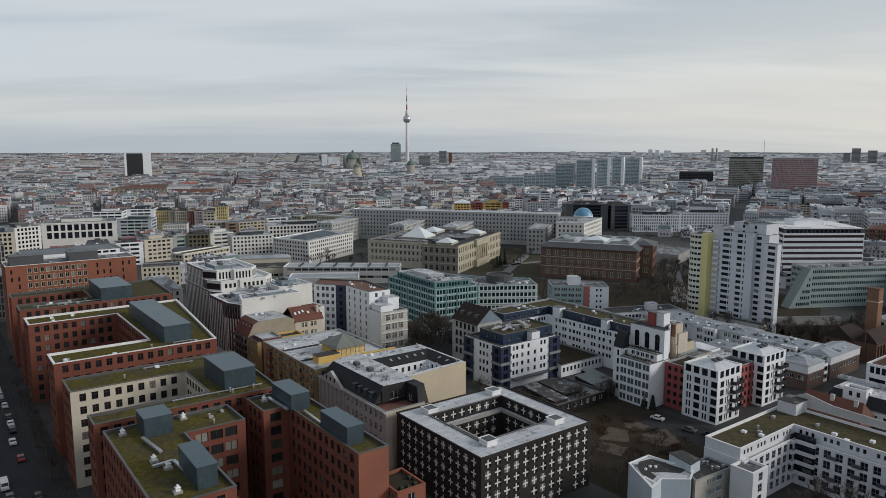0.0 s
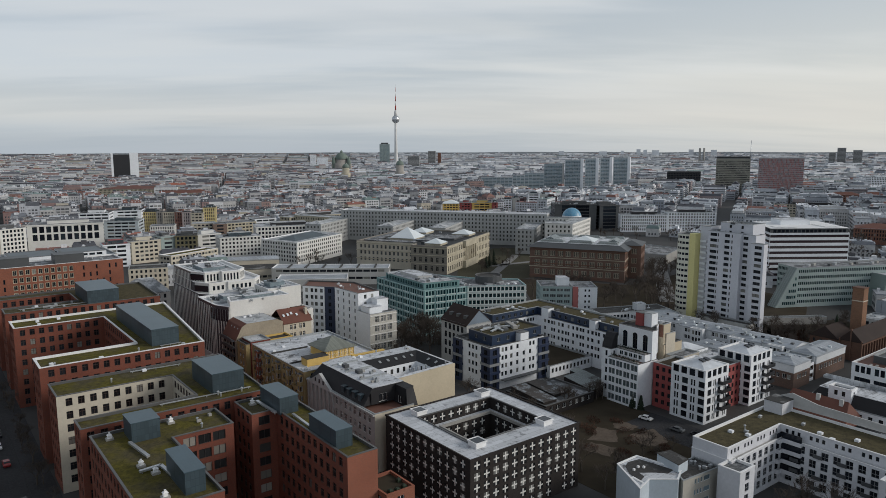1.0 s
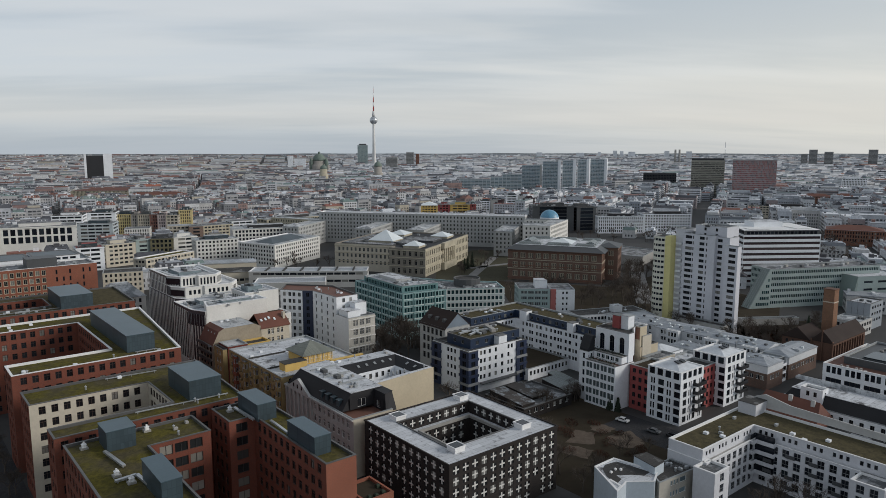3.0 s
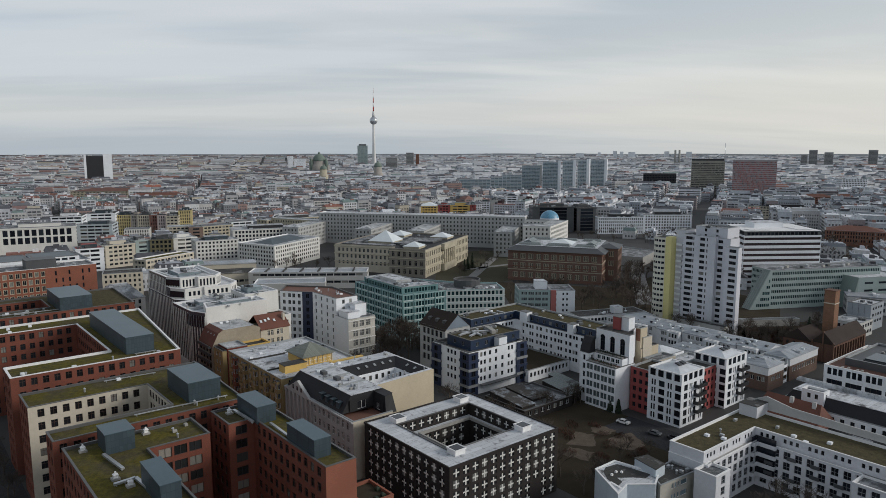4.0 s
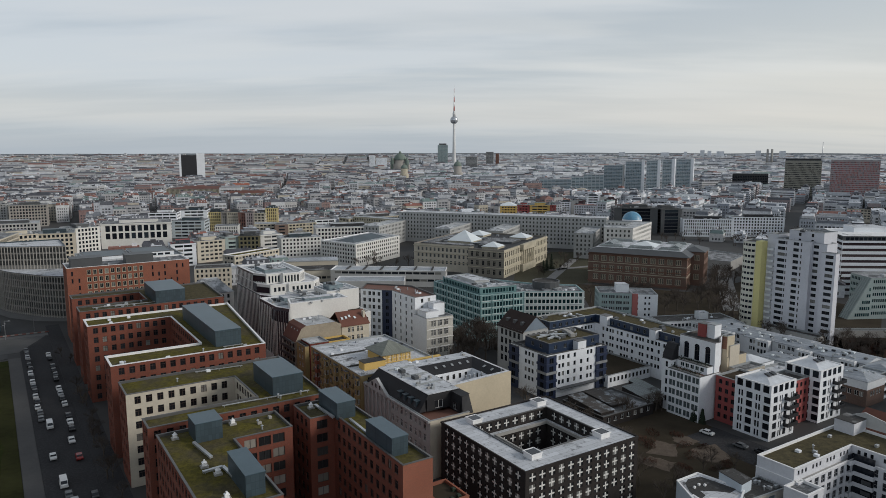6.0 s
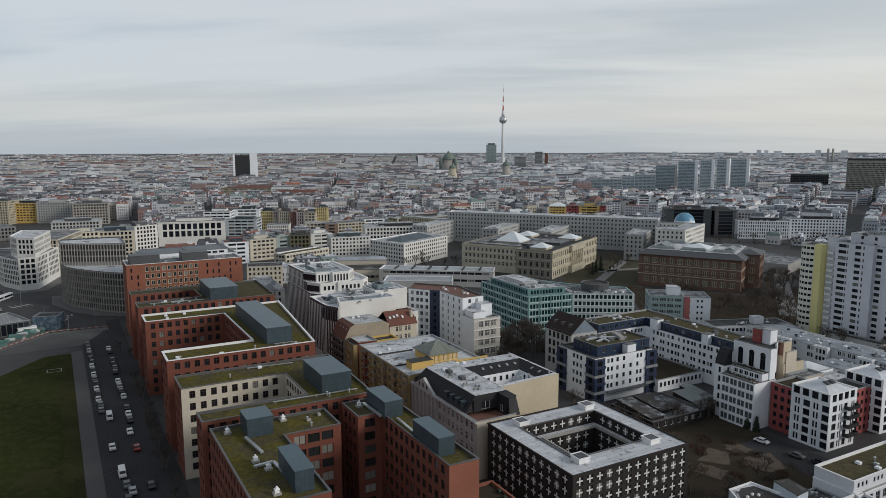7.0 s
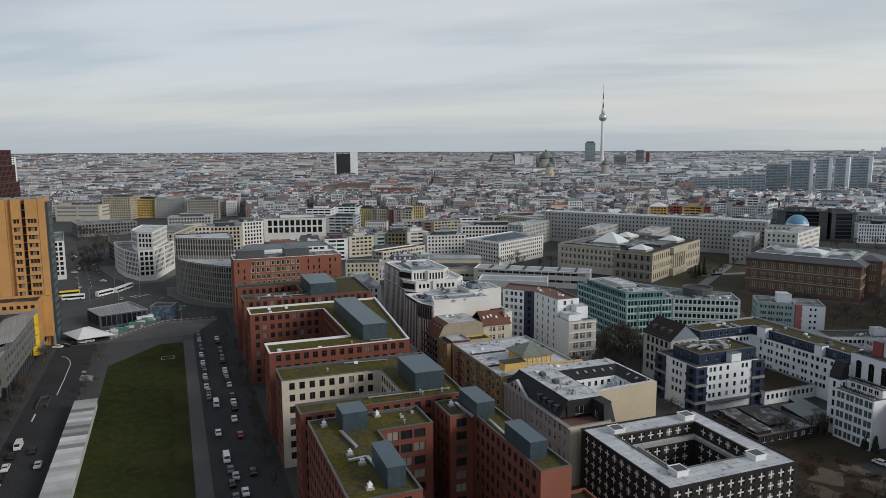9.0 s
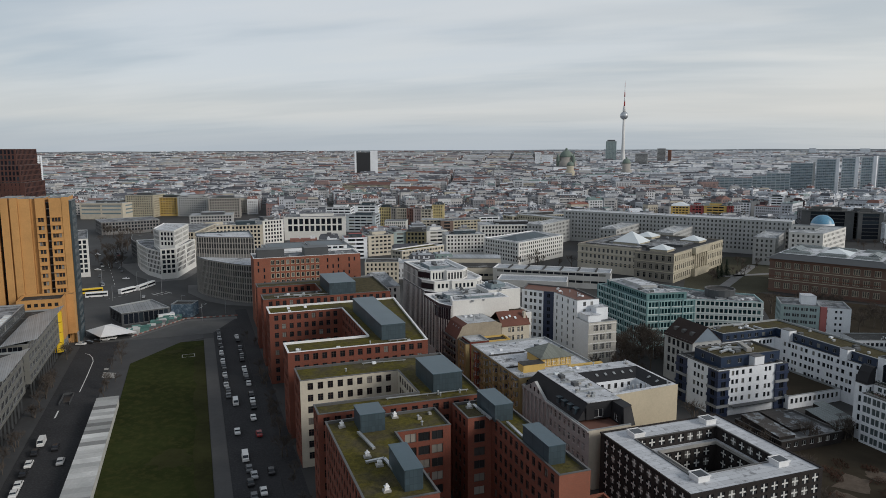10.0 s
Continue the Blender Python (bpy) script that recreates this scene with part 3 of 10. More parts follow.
def gable_roof(h, a0, a1, b0, b1, z, height, mat, end_mat, over=0.5):
    """A steep roof with its ridge along b and upright ends."""
    m = (a0 + a1) / 2
    for sgn, a in ((-1, a0 - over), (1, a1 + over)):
        lo, hi = gw(a, b0 - 0.2), gw(a, b1 + 0.2)
        r0, r1 = gw(m, b0 - 0.2), gw(m, b1 + 0.2)
        v = [(*lo, z - 0.35), (*hi, z - 0.35), (*r1, z + height), (*r0, z + height)]
        v += [(x, y, q - 0.25) for x, y, q in v]
        part("roof", v, [(0, 1, 2, 3), (7, 6, 5, 4)] + [(i, 4 + i, 4 + (i + 1) % 4, (i + 1) % 4) for i in range(4)], mat, h)
    for b in (b0, b1):
        v = [(*gw(a0, b), z - 0.3), (*gw(a1, b), z - 0.3), (*gw(m, b), z + height - 0.3)]
        v += [(x - 0.3 * SA * (1 if b == b0 else -1), y + 0.3 * CA * (1 if b == b0 else -1), q) for x, y, q in v]
        part("gable", v, [(0, 1, 2), (5, 4, 3), (0, 3, 4, 1), (1, 4, 5, 2), (2, 5, 3, 0)], end_mat, h)


def mansard(h, poly, z, height, draw, mat, top_mat):
    n, up = len(poly), inset(poly, draw)
    out = inset(poly, -0.15)
    v = [(x, y, z) for x, y in out] + [(x, y, z + height) for x, y in up]
    part("roof", v, [(i, (i + 1) % n, n + (i + 1) % n, n + i) for i in range(n)], mat, h)
    part("roof", [(x, y, z + height + 0.01) for x, y in inset(up, -0.2)] + [(x, y, z + height + 0.16) for x, y in inset(up, -0.2)],
         [tuple(range(n, 2 * n))] + [(i, (i + 1) % n, n + (i + 1) % n, n + i) for i in range(n)], top_mat, h)


def penthouse(h, poly, z, height, mat=None, roof_mat=None, name="penthouse", label="", slope=0.0):
    """A plant room on a roof: a slightly overhanging lid on plain cladding; slope lifts one side."""
    n = len(poly)
    v, f = prism(poly, z, z + height)
    for i in (n + 2, n + 3):
        if slope and i < len(v):
            v[i] = (v[i][0], v[i][1], v[i][2] + slope)
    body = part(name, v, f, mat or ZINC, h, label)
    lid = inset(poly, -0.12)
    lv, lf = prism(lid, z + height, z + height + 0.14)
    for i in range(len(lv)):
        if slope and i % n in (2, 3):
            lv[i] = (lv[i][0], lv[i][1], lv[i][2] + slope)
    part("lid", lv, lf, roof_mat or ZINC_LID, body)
    return body


def roof_box(h, x, y, z, w, d, hh, turn=36, mat=None, name="roof_vent"):
    v, f = bevel_box(w, d, hh)
    return shared(name, mesh_of(name, v, f, [mat or STEEL]), h, pose(x, y, z, 0, 0, turn))


CLUTTER = []


def clutter_kit():
    r = random.Random(4)
    for k in range(5):
        w, d, hh = r.uniform(0.7, 2.2), r.uniform(0.6, 1.6), r.uniform(0.4, 1.1)
        v, f = bevel_box(w, d, hh)
        CLUTTER.append(("roof_vent", mesh_of("roof_vent", v, f, [(STEEL, COPING, DARK_GREY, WHITE_WALL, CONCRETE)[k]])))
    ring = [(math.cos(i * math.pi / 4), math.sin(i * math.pi / 4)) for i in range(8)]
    v = [(0.22 * x, 0.22 * y, 0) for x, y in ring] + [(0.22 * x, 0.22 * y, 0.9) for x, y in ring] + [(0.36 * x, 0.36 * y, 0.9) for x, y in ring] + [(0, 0, 1.2)]
    f = [(i, (i + 1) % 8, 8 + (i + 1) % 8, 8 + i) for i in range(8)] + [(8 + i, 8 + (i + 1) % 8, 16 + (i + 1) % 8, 16 + i) for i in range(8)] + [(16 + i, 16 + (i + 1) % 8, 24) for i in range(8)]
    CLUTTER.append(("vent_pipe", mesh_of("vent_pipe", v, f, [STEEL])))
    v, f = boxes((-2.4, 2.4, -0.35, 0.35, 0.3, 0.85), (-2.2, -2.0, -0.2, 0.2, 0, 0.3), (2.0, 2.2, -0.2, 0.2, 0, 0.3))
    CLUTTER.append(("duct", mesh_of("duct", v, f, [STEEL])))
    v, f = bevel_box(1.5, 1.5, 0.5, 0.3)
    CLUTTER.append(("skylight", mesh_of("skylight", v, f, [SKYLIGHT])))


clutter_kit()


def scatter(h, a0, a1, b0, b1, z, count, seed, kinds=(0, 1, 2, 3, 4, 5, 6, 7), turn=36):
    r = random.Random(seed)
    for _ in range(count):
        name, me = CLUTTER[r.choice(kinds)]
        shared(name, me, h, pose(*gw(r.uniform(a0, a1), r.uniform(b0, b1)), z, 0, 0, turn + r.choice((0, 90))))


def fins(h, p, q, z0, z1, pitch, wide, deep, mat, name="fin", skip_ends=False):
    p, q = Vector(p), Vector(q)
    L = (q - p).length
    e = (q - p) / L
    turn = math.degrees(math.atan2(e.y, e.x))
    n = max(1, round(L / pitch))
    key = (name, wide, deep, round(z1 - z0, 1), mat.name)
    v, f = boxes((-wide / 2, wide / 2, -deep, 0.05, 0, z1 - z0))
    me = WINDOWS.setdefault(key, mesh_of(name, v, f, [mat]))
    for i in range(n + 1):
        c = p + e * (L * i / n)
        shared(name, me, h, pose(c.x, c.y, z0, 0, 0, turn))


def strip_path(name, label, pts, z, mat, category="road", kind="structure", high=0.06):
    v, f = prism(pts, z - 0.3, z + high)
    ob = new(name, mesh_of(name, v, f, [mat]))
    return tagged(ob, label, category, "", kind)


def frustum(h, low_pts, z0, high_pts, z1, mat, top_mat=None, name="roof"):
    n = len(low_pts)
    v = [(x, y, z0) for x, y in low_pts] + [(x, y, z1) for x, y in high_pts]
    part(name, v, [(i, (i + 1) % n, n + (i + 1) % n, n + i) for i in range(n)], mat, h)
    if top_mat:
        part(name, [(x, y, z1 + 0.02) for x, y in inset(high_pts, -0.15)] + [(x, y, z1 + 0.16) for x, y in inset(high_pts, -0.15)],
             [tuple(range(n, 2 * n))] + [(i, (i + 1) % n, n + (i + 1) % n, n + i) for i in range(n)], top_mat, h)


def skylights(h, spots, z, tilt, turn, w=0.75, d=1.05):
    v, f = boxes((-w / 2, w / 2, -d / 2, d / 2, 0, 0.14))
    me = WINDOWS.setdefault(("rooflight", w, d), mesh_of("rooflight", v, f, [COPING]))
    for a, b in spots:
        shared("rooflight", me, h, pose(*gw(a, b), z, tilt, 0, turn))

# ---- ground: one sheet out to the horizon ----
def ground_sheet():
    radii = [0, 60, 120, 200, 300, 420, 560, 740, 960, 1250, 1600, 2000, 2300, 2600, 2900, 3200, 3500, 3800, 4100, 4400, 4700, 4960]
    seg = 96
    v, f = [(0, 0, 0)], []
    for r in radii[1:]:
        for i in range(seg):
            x, y = r * math.cos(2 * math.pi * i / seg), r * math.sin(2 * math.pi * i / seg)
            v.append((x, y, rise(x, y)))
    f += [(0, 1 + i, 1 + (i + 1) % seg) for i in range(seg)]
    for k in range(len(radii) - 2):
        o = 1 + k * seg
        f += [(o + i, o + seg + i, o + seg + (i + 1) % seg, o + (i + 1) % seg) for i in range(seg)]
    tagged(new("ground", mesh_of("ground", v, f, [CITY_GROUND])), "dark asphalt and paving between the city blocks", "ground", "", "structure")


CITY_GROUND = plain("city_ground", (0.045, 0.044, 0.044), wear=0.35, coarse=0.02, fine=0.5)
ground_sheet()

# the lawn beside the brick blocks, the streets on both sides, the square beyond
lawn = grid((-27, 60), (2, 60), (2, 333), (-8, 333), (-27, 306))
strip_path("lawn", "dark green worn winter lawn of a long park", lawn, 0.0, GRASS, "lawn", "structure", 0.22)
rg = random.Random(8)
edge = [(-2.2 + rg.uniform(-0.9, 0.9), 62 + 9 * k) for k in range(30)]
strip_path("worn_turf", "worn brown strip along the edge of the lawn", grid(*([(1.98, 62)] + [(1.98, 323)] + edge[::-1])), 0.0, WORN_TURF, "lawn", "structure", 0.228)
for n, (a, b, ra, rb) in enumerate(((-14, 150, 9, 7), (-9, 205, 7, 10), (-12, 108, 8, 6), (-10, 318, 4, 3))):
    ring = [(a + ra * math.cos(t * 0.285) * rg.uniform(0.5, 1.1), b + rb * math.sin(t * 0.285) * rg.uniform(0.5, 1.1)) for t in range(22)]
    strip_path("worn_turf", "worn yellowish patch in the lawn", grid(*ring), 0.0, WORN_TURF, "lawn", "structure", 0.224)
strip_path("pavement", "pale gravel promenade along the lawn", grid((2.1, 60), (6.5, 60), (6.5, 336), (2.1, 336)), 0.0, PATH_GRAVEL, "pavement", "structure", 0.14)
strip_path("road", "dark asphalt street lined with parked cars", grid((6.6, 60), (19, 60), (19, 372), (6.6, 372)), 0.0, ASPHALT, "road")
# footway in the darker asphalt colour, which holds the shade below the facades
strip_path("pavement", "paved footway under the brick facades, colour darkened for shade", grid((19.1, 60), (25, 60), (25, 392), (19.1, 392)), 0.0, ASPHALT, "pavement", "structure", 0.16)
strip_path("road", "dark asphalt street beside the glass offices", grid((-50, 60), (-34.5, 60), (-34.5, 345), (-50, 345)), 0.0, ASPHALT, "road")
strip_path("pavement", "paved footway between street and long pavilion", grid((-34.4, 60), (-27.1, 60), (-27.1, 306), (-8, 333), (2, 337), (2, 345), (-34.4, 345)), 0.0, PAVING, "pavement", "structure", 0.13)
strip_path("pavement", "paved footway in front of the glass offices", grid((-56, 60), (-50.1, 60), (-50.1, 345), (-56, 345)), 0.0, PAVING, "pavement", "structure", 0.15)
strip_path("road", "wide asphalt crossing on the city square", grid((-75, 345.1), (6.5, 345.1), (19, 372.1), (5, 405), (-2, 440), (-24, 560), (-75, 700), (-105, 700)), 0.0, SQUARE_ROAD, "road", "structure", 0.03)
# narrow street between the brick blocks and the old houses, and the lanes behind
strip_path("road", "narrow asphalt street between brick blocks and old houses", grid((73, 60), (88, 60), (92, 345), (80, 345)), 0.0, ASPHALT, "road")
strip_path("yard", "brown bare yard with a sandy playground", grid((131, 100), (186, 100), (186, 152), (156, 152), (156, 176), (131, 176)), 0.0, SOIL, "yard")
rs = random.Random(3)
for n, quad in enumerate((((153.4, 129.4), (158.5, 123.0), (165.4, 128.4), (162.7, 133.4)), ((166.3, 130.6), (167.3, 125.6), (172.8, 126.3), (173.0, 132.3), (169.2, 132.6)), ((167.6, 124.4), (162.4, 121.0), (164.0, 114.8), (171.0, 114.2), (175.6, 122.6)), ((146.6, 126.2), (149.2, 118.2), (155.2, 120.6), (152.6, 127.6)))):
    ring = []
    for i, (a, b) in enumerate(quad):
        a1, b1 = quad[(i + 1) % len(quad)]
        ring += [(a + (a1 - a) * u + rs.uniform(-0.45, 0.45), b + (b1 - b) * u + rs.uniform(-0.45, 0.45)) for u in (0, 0.2, 0.4, 0.6, 0.8)]
    strip_path("sandpit", "worn sandy plot in the brown yard", grid(*ring), 0.0, SAND, "sandpit", "structure", 0.09 + 0.006 * n)
strip_path("road", "asphalt lane with a few parked cars", grid((172, 100.2), (186.2, 100.2), (186.2, 131), (172, 131)), 0.0, ASPHALT, "road", "structure", 0.075)
strip_path("garden", "winter garden with lawns before the museum", [(20, 430), (75, 460), (150, 505), (130, 600), (60, 600), (25, 500)], 0.0, GARDEN, "garden")
for pts in ([(38, 452), (44, 450), (78, 560), (72, 562)], [(44, 500), (110, 540), (108, 545), (44, 506)], [(86, 470), (92, 472), (112, 590), (105, 590)]):
    strip_path("drive", "pale gravel drive through the winter garden", pts, 0.0, DRIVE, "path", "structure", 0.10)
strip_path("garden", "brown winter ground beside the church", grid((287, 136.5), (328, 136.5), (364, 136.5), (366, 150), (330, 171), (300, 171), (287, 160)), 0.0, SOIL, "garden", "structure", 0.05)
strip_path("garden", "brown winter ground under bare trees", [(60, 335), (170, 300), (215, 380), (175, 470), (130, 430), (62, 455)], 0.0, SOIL, "garden", "structure", 0.05)
strip_path("drive", "pale trodden gravel path under bare trees", [(171.9, 516.9), (181.3, 516.4), (141.8, 380.7), (131.7, 381.2)], 0.0, DRIVE, "path", "structure", 0.08)

# ---- the row of red brick office blocks ----
def brick_spec(**kw):
    d = dict(bay=2.75, fh=3.3, w=1.5, h=1.95, sill=0.75, base=0.3, top=0.35, style="sash", frame=FRAME_TIMBER)
    d.update(kw)
    return fac(**d)


def roof_rail(h, p, q, z, r=0.15):
    """A slim pale service duct on stands."""
    p, q = Vector(p), Vector(q)
    L, m = (q - p).length, (p + q) / 2
    v, f = boxes((-L / 2, L / 2, -r, r, 0.35, 0.4 + r), *((x - 0.08, x + 0.08, -0.12, 0.12, 0, 0.35) for x in (-L / 2 + 0.5, 0, L / 2 - 0.5)))
    shared("duct", mesh_of("duct", v, f, [STEEL]), h, pose(m.x, m.y, z, 0, 0, math.degrees(math.atan2(q.y - p.y, q.x - p.x))))


def fan_hood(h, a, b, z, big=True):
    """A square base with a white tapered hood."""
    base, bf = bevel_box(1.5, 1.3, 0.45, 0.05)
    stand = shared("fan_hood", mesh_of("fan_hood", base, bf, [CONCRETE]), h, pose(*gw(a, b), z, 0, 0, 36))
    v, f = [], []
    for zz, k in ((0.45, 0.42), (0.95, 0.36), (1.05, 0.5), (1.35, 0.16), (1.6, 0.16)):
        v += [(-k, -k, zz), (k, -k, zz), (k, k, zz), (-k, k, zz)]
    for n in range(0, 16, 4):
        f += [(n + i, n + (i + 1) % 4, n + 4 + (i + 1) % 4, n + 4 + i) for i in range(4)]
    f.append((16, 17, 18, 19))
    part("hood", v, f, COPING_WHITE, stand, "white metal exhaust hood")


sp = brick_spec()
panelled = fac(3.2, 3.3, 2.75, 2.1, 0.5, 0.4, 0.3, "plain", FRAME_DARK, GLASS_SHADE)
b1 = house("office_building", "red brick office block with mossy flat roof and zinc plant rooms",
           grid((27, 116.5), (41, 116.5), (41, 146), (54, 146), (54, 157.5), (27, 157.5)), 24.5, BRICK, sp, GREEN_ROOF, COPING_DARK, edges={2: panelled, 1: panelled})
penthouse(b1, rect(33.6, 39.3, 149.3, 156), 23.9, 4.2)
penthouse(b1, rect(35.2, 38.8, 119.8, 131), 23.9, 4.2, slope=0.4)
for a, b in ((30.3, 154.2), (43.3, 155.6), (32.1, 136.7), (33.5, 132), (32.1, 121.2)):
    fan_hood(b1, a, b, 23.9)
roof_rail(b1, gw(33, 149), gw(34.2, 139.5), 23.9, 0.35), roof_rail(b1, gw(31, 133.6), gw(35, 134), 23.9, 0.35), roof_rail(b1, gw(35, 134), gw(35.6, 128), 23.9, 0.35)
scatter(b1, 44, 53, 148, 156, 23.9, 4, 11, (5, 4, 5))

w1 = house("office_building", "narrow red brick office wing with mossy roof and plant rooms",
           grid((65, 115), (72, 115), (71.5, 158.5), (59, 158.5), (59, 148), (65, 148)), 24.5, BRICK, sp, GREEN_ROOF, COPING_DARK, edges={0: None, 4: panelled}, mats={0: BRICK_ORANGE})
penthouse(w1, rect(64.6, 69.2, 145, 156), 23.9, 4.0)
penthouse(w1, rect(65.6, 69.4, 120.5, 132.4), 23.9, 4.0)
fan_hood(w1, 62.3, 155.4, 23.9)
roof_rail(w1, gw(63.6, 156), gw(64, 146), 23.9, 0.35), roof_rail(w1, gw(66.8, 143), gw(66.5, 134), 23.9, 0.3)
annex = house("office_building", "low orange brick annex with a planted roof terrace", rect(72.1, 79, 112, 121), 15.5, BRICK_ORANGE, fac(3.4, 3.3, 1.7, 1.9, frame=FRAME_WHITE), SOIL, BRICK_ORANGE)

for k, (a, b) in enumerate(((74, 113.5), (75.5, 113.2), (77.4, 113.6), (78, 116.5), (73.4, 119.5))):
    v, f = bevel_box(0.9, 0.9, 0.8, 0.2)
    shared("planter", WINDOWS.setdefault("planter_tub", mesh_of("planter", v, f, [(CONIFER, SOIL)[k % 2]])), annex, pose(*gw(a, b), 14.9, 0, 0, 36))

cream = brick_spec()
b2 = house("office_building", "red brick block with a cream rendered courtyard and mossy roof",
           grid((26, 161), (68.5, 161), (70, 199), (25.5, 199), (25.5, 187), (53, 187), (53, 168), (26, 168)), 25, BRICK, sp, GREEN_ROOF, COPING_DARK,
           edges={4: cream, 5: brick_spec(bay=2.3)}, mats={4: CREAM_WALL, 5: CREAM_WALL})
penthouse(b2, rect(56.9, 64.9, 167, 182.4), 24.4, 5.0)
roof_rail(b2, gw(44, 166.4), gw(66, 165.6), 24.4), roof_rail(b2, gw(45, 197), gw(58, 196), 24.4)
scatter(b2, 30, 52, 189, 197, 24.4, 2, 21, (5, 3)), scatter(b2, 55, 67, 162, 166, 24.4, 3, 22, (5, 5, 3))

b3 = house("office_building", "red brick block with white coping round a deep courtyard",
           grid((25, 208), (69, 208), (76, 273), (25, 273), (25, 261), (52, 261), (52, 219.5), (25, 219.5)), 27, BRICK, sp, GREEN_ROOF, COPING_WHITE, wide=0.55)
penthouse(b3, rect(55.3, 63.2, 213.5, 256.5), 26.4, 5.0)
scatter(b3, 30, 50, 263, 271, 26.4, 3, 31, (3, 0)), scatter(b3, 28, 66, 209.5, 212, 26.4, 5, 32, (0, 5, 3))
roof_rail(b3, gw(57, 211.5), gw(63, 211.5), 26.4)

b4 = house("office_building", "red brick block with mossy roof and a long plant room",
           grid((25, 284), (77.5, 284), (79, 320), (25, 320), (25, 311), (50, 311), (50, 294.5), (25, 294.5)), 27.5, BRICK, sp, DRY_ROOF, COPING_DARK)
penthouse(b4, rect(52, 63, 286, 309.5), 26.9, 5.0)
roof_rail(b4, gw(30, 290), gw(58, 288), 26.9)
scatter(b4, 30, 48, 286, 293, 26.9, 9, 41, (0, 1, 6, 3))

pale_grid = fac(2.45, 3.3, 1.75, 2.4, 0.55, 15.0, 1.0, "framed", SAND_STONE, single=True)
slits = fac(2.75, 3.3, 0.75, 2.0, 0.75, 0.3, 1.2, "single", FRAME_DARK, GLASS_BLACK, skip=lambda i, j, n, m: (i * 5 + j * 3) % 7 in (1, 4))
b5 = house("office_building", "taller orange brick office block with grey roof structures", grid((27, 351), (34, 351), (60, 351), (80, 351), (80, 369), (27, 369)), 34, BRICK_ORANGE, slits, ROOF_GREY, COPING_WHITE,
           edges={1: pale_grid})
penthouse(b5, rect(29, 42, 353, 362), 33.4, 4.2, DARK_GREY, DARK_GREY)
penthouse(b5, rect(52, 64, 353, 362), 33.4, 4.2, DARK_GREY, DARK_GREY)
scatter(b5, 44, 78, 353, 367, 33.4, 10, 51, (0, 1, 2, 5))
b6 = house("office_building", "white office building under low grey metal roofs", rect(36, 84, 380, 412), 32.5, WHITE_STONE, fac(3.6, 3.4, 2.6, 2.0), ZINC, COPING)
for pts, z in ((rect(38, 59, 384, 408), 33.6), (rect(60, 80, 384, 406), 34.2)):
    house("", "", pts, z, WHITE_WALL, fac(3.4, 2.0, 2.6, 1.1, 0.3, 0.1, 0.2, "single", FRAME_DARK, GLASS_BLACK), ZINC, COPING_DARK, z0=31.9, parent=b6, lip=0.1, wide=0.8)

# ---- dark clinker courtyard house with white cross windows ----
cross = fac(2.86, 2.68, 1.8, 1.95, 0.40, 0.15, 0.25, "cross", FRAME_CROSS, GLASS_CROSS, deep=0.16)
cross_gate = dict(cross, skip=lambda i, j, n, m: i in (4, 9) and j < 2)
dk = thing("residential_building", "dark brown clinker courtyard building with white cross windows", "building")
outer = rect(94, 129.5, 112, 146)
inner_top = rect(99.8, 124.2, 119, 139.8)
inner_low = rect(104.8, 122, 123.2, 137)
for i in range(4):
    facade(dk, outer[i], outer[(i + 1) % 4], 0, 16.5, BRICK_DARK, cross_gate if i in (0, 3) else None)
for ring, lo, hi in ((inner_top, 13.3, 16.5), (inner_low, 0, 13.3)):
    r = ring[::-1]
    for i in range(4):
        facade(dk, r[i], r[(i + 1) % 4], lo, hi, BRICK_DARK, cross if seen(r[i], r[(i + 1) % 4]) else None)


def ring_roof(h, out, inn, z, mat, name="roof"):
    v = [(x, y, z) for x, y in out] + [(x, y, z) for x, y in inn]
    part(name, v, [(i, (i + 1) % 4, 4 + (i + 1) % 4, 4 + i) for i in range(4)], mat, h)


def ring_lip(h, poly, z, wide, high, mat, name="parapet"):
    o, n = inset(poly, -wide / 2), inset(poly, wide / 2)
    v = [(x, y, z) for x, y in o] + [(x, y, z + high) for x, y in o] + [(x, y, z + high) for x, y in n] + [(x, y, z) for x, y in n]
    f = []
    for k in range(3):
        f += [(k * 4 + i, k * 4 + (i + 1) % 4, k * 4 + 4 + (i + 1) % 4, k * 4 + 4 + i) for i in range(4)]
    part(name, v, f, mat, h)


ring_roof(dk, outer, inner_top, 16.5, ROOF_SNOW)
ring_roof(dk, inner_top, inner_low, 13.3, ROOF_SNOW, "gallery_roof")
ring_lip(dk, outer, 16.5, 0.35, 0.35, BRICK_DARK)
ring_lip(dk, inner_top, 16.5, 0.3, 0.25, COPING_DARK)
ring_lip(dk, inner_low, 13.3, 0.45, 0.75, CONCRETE)
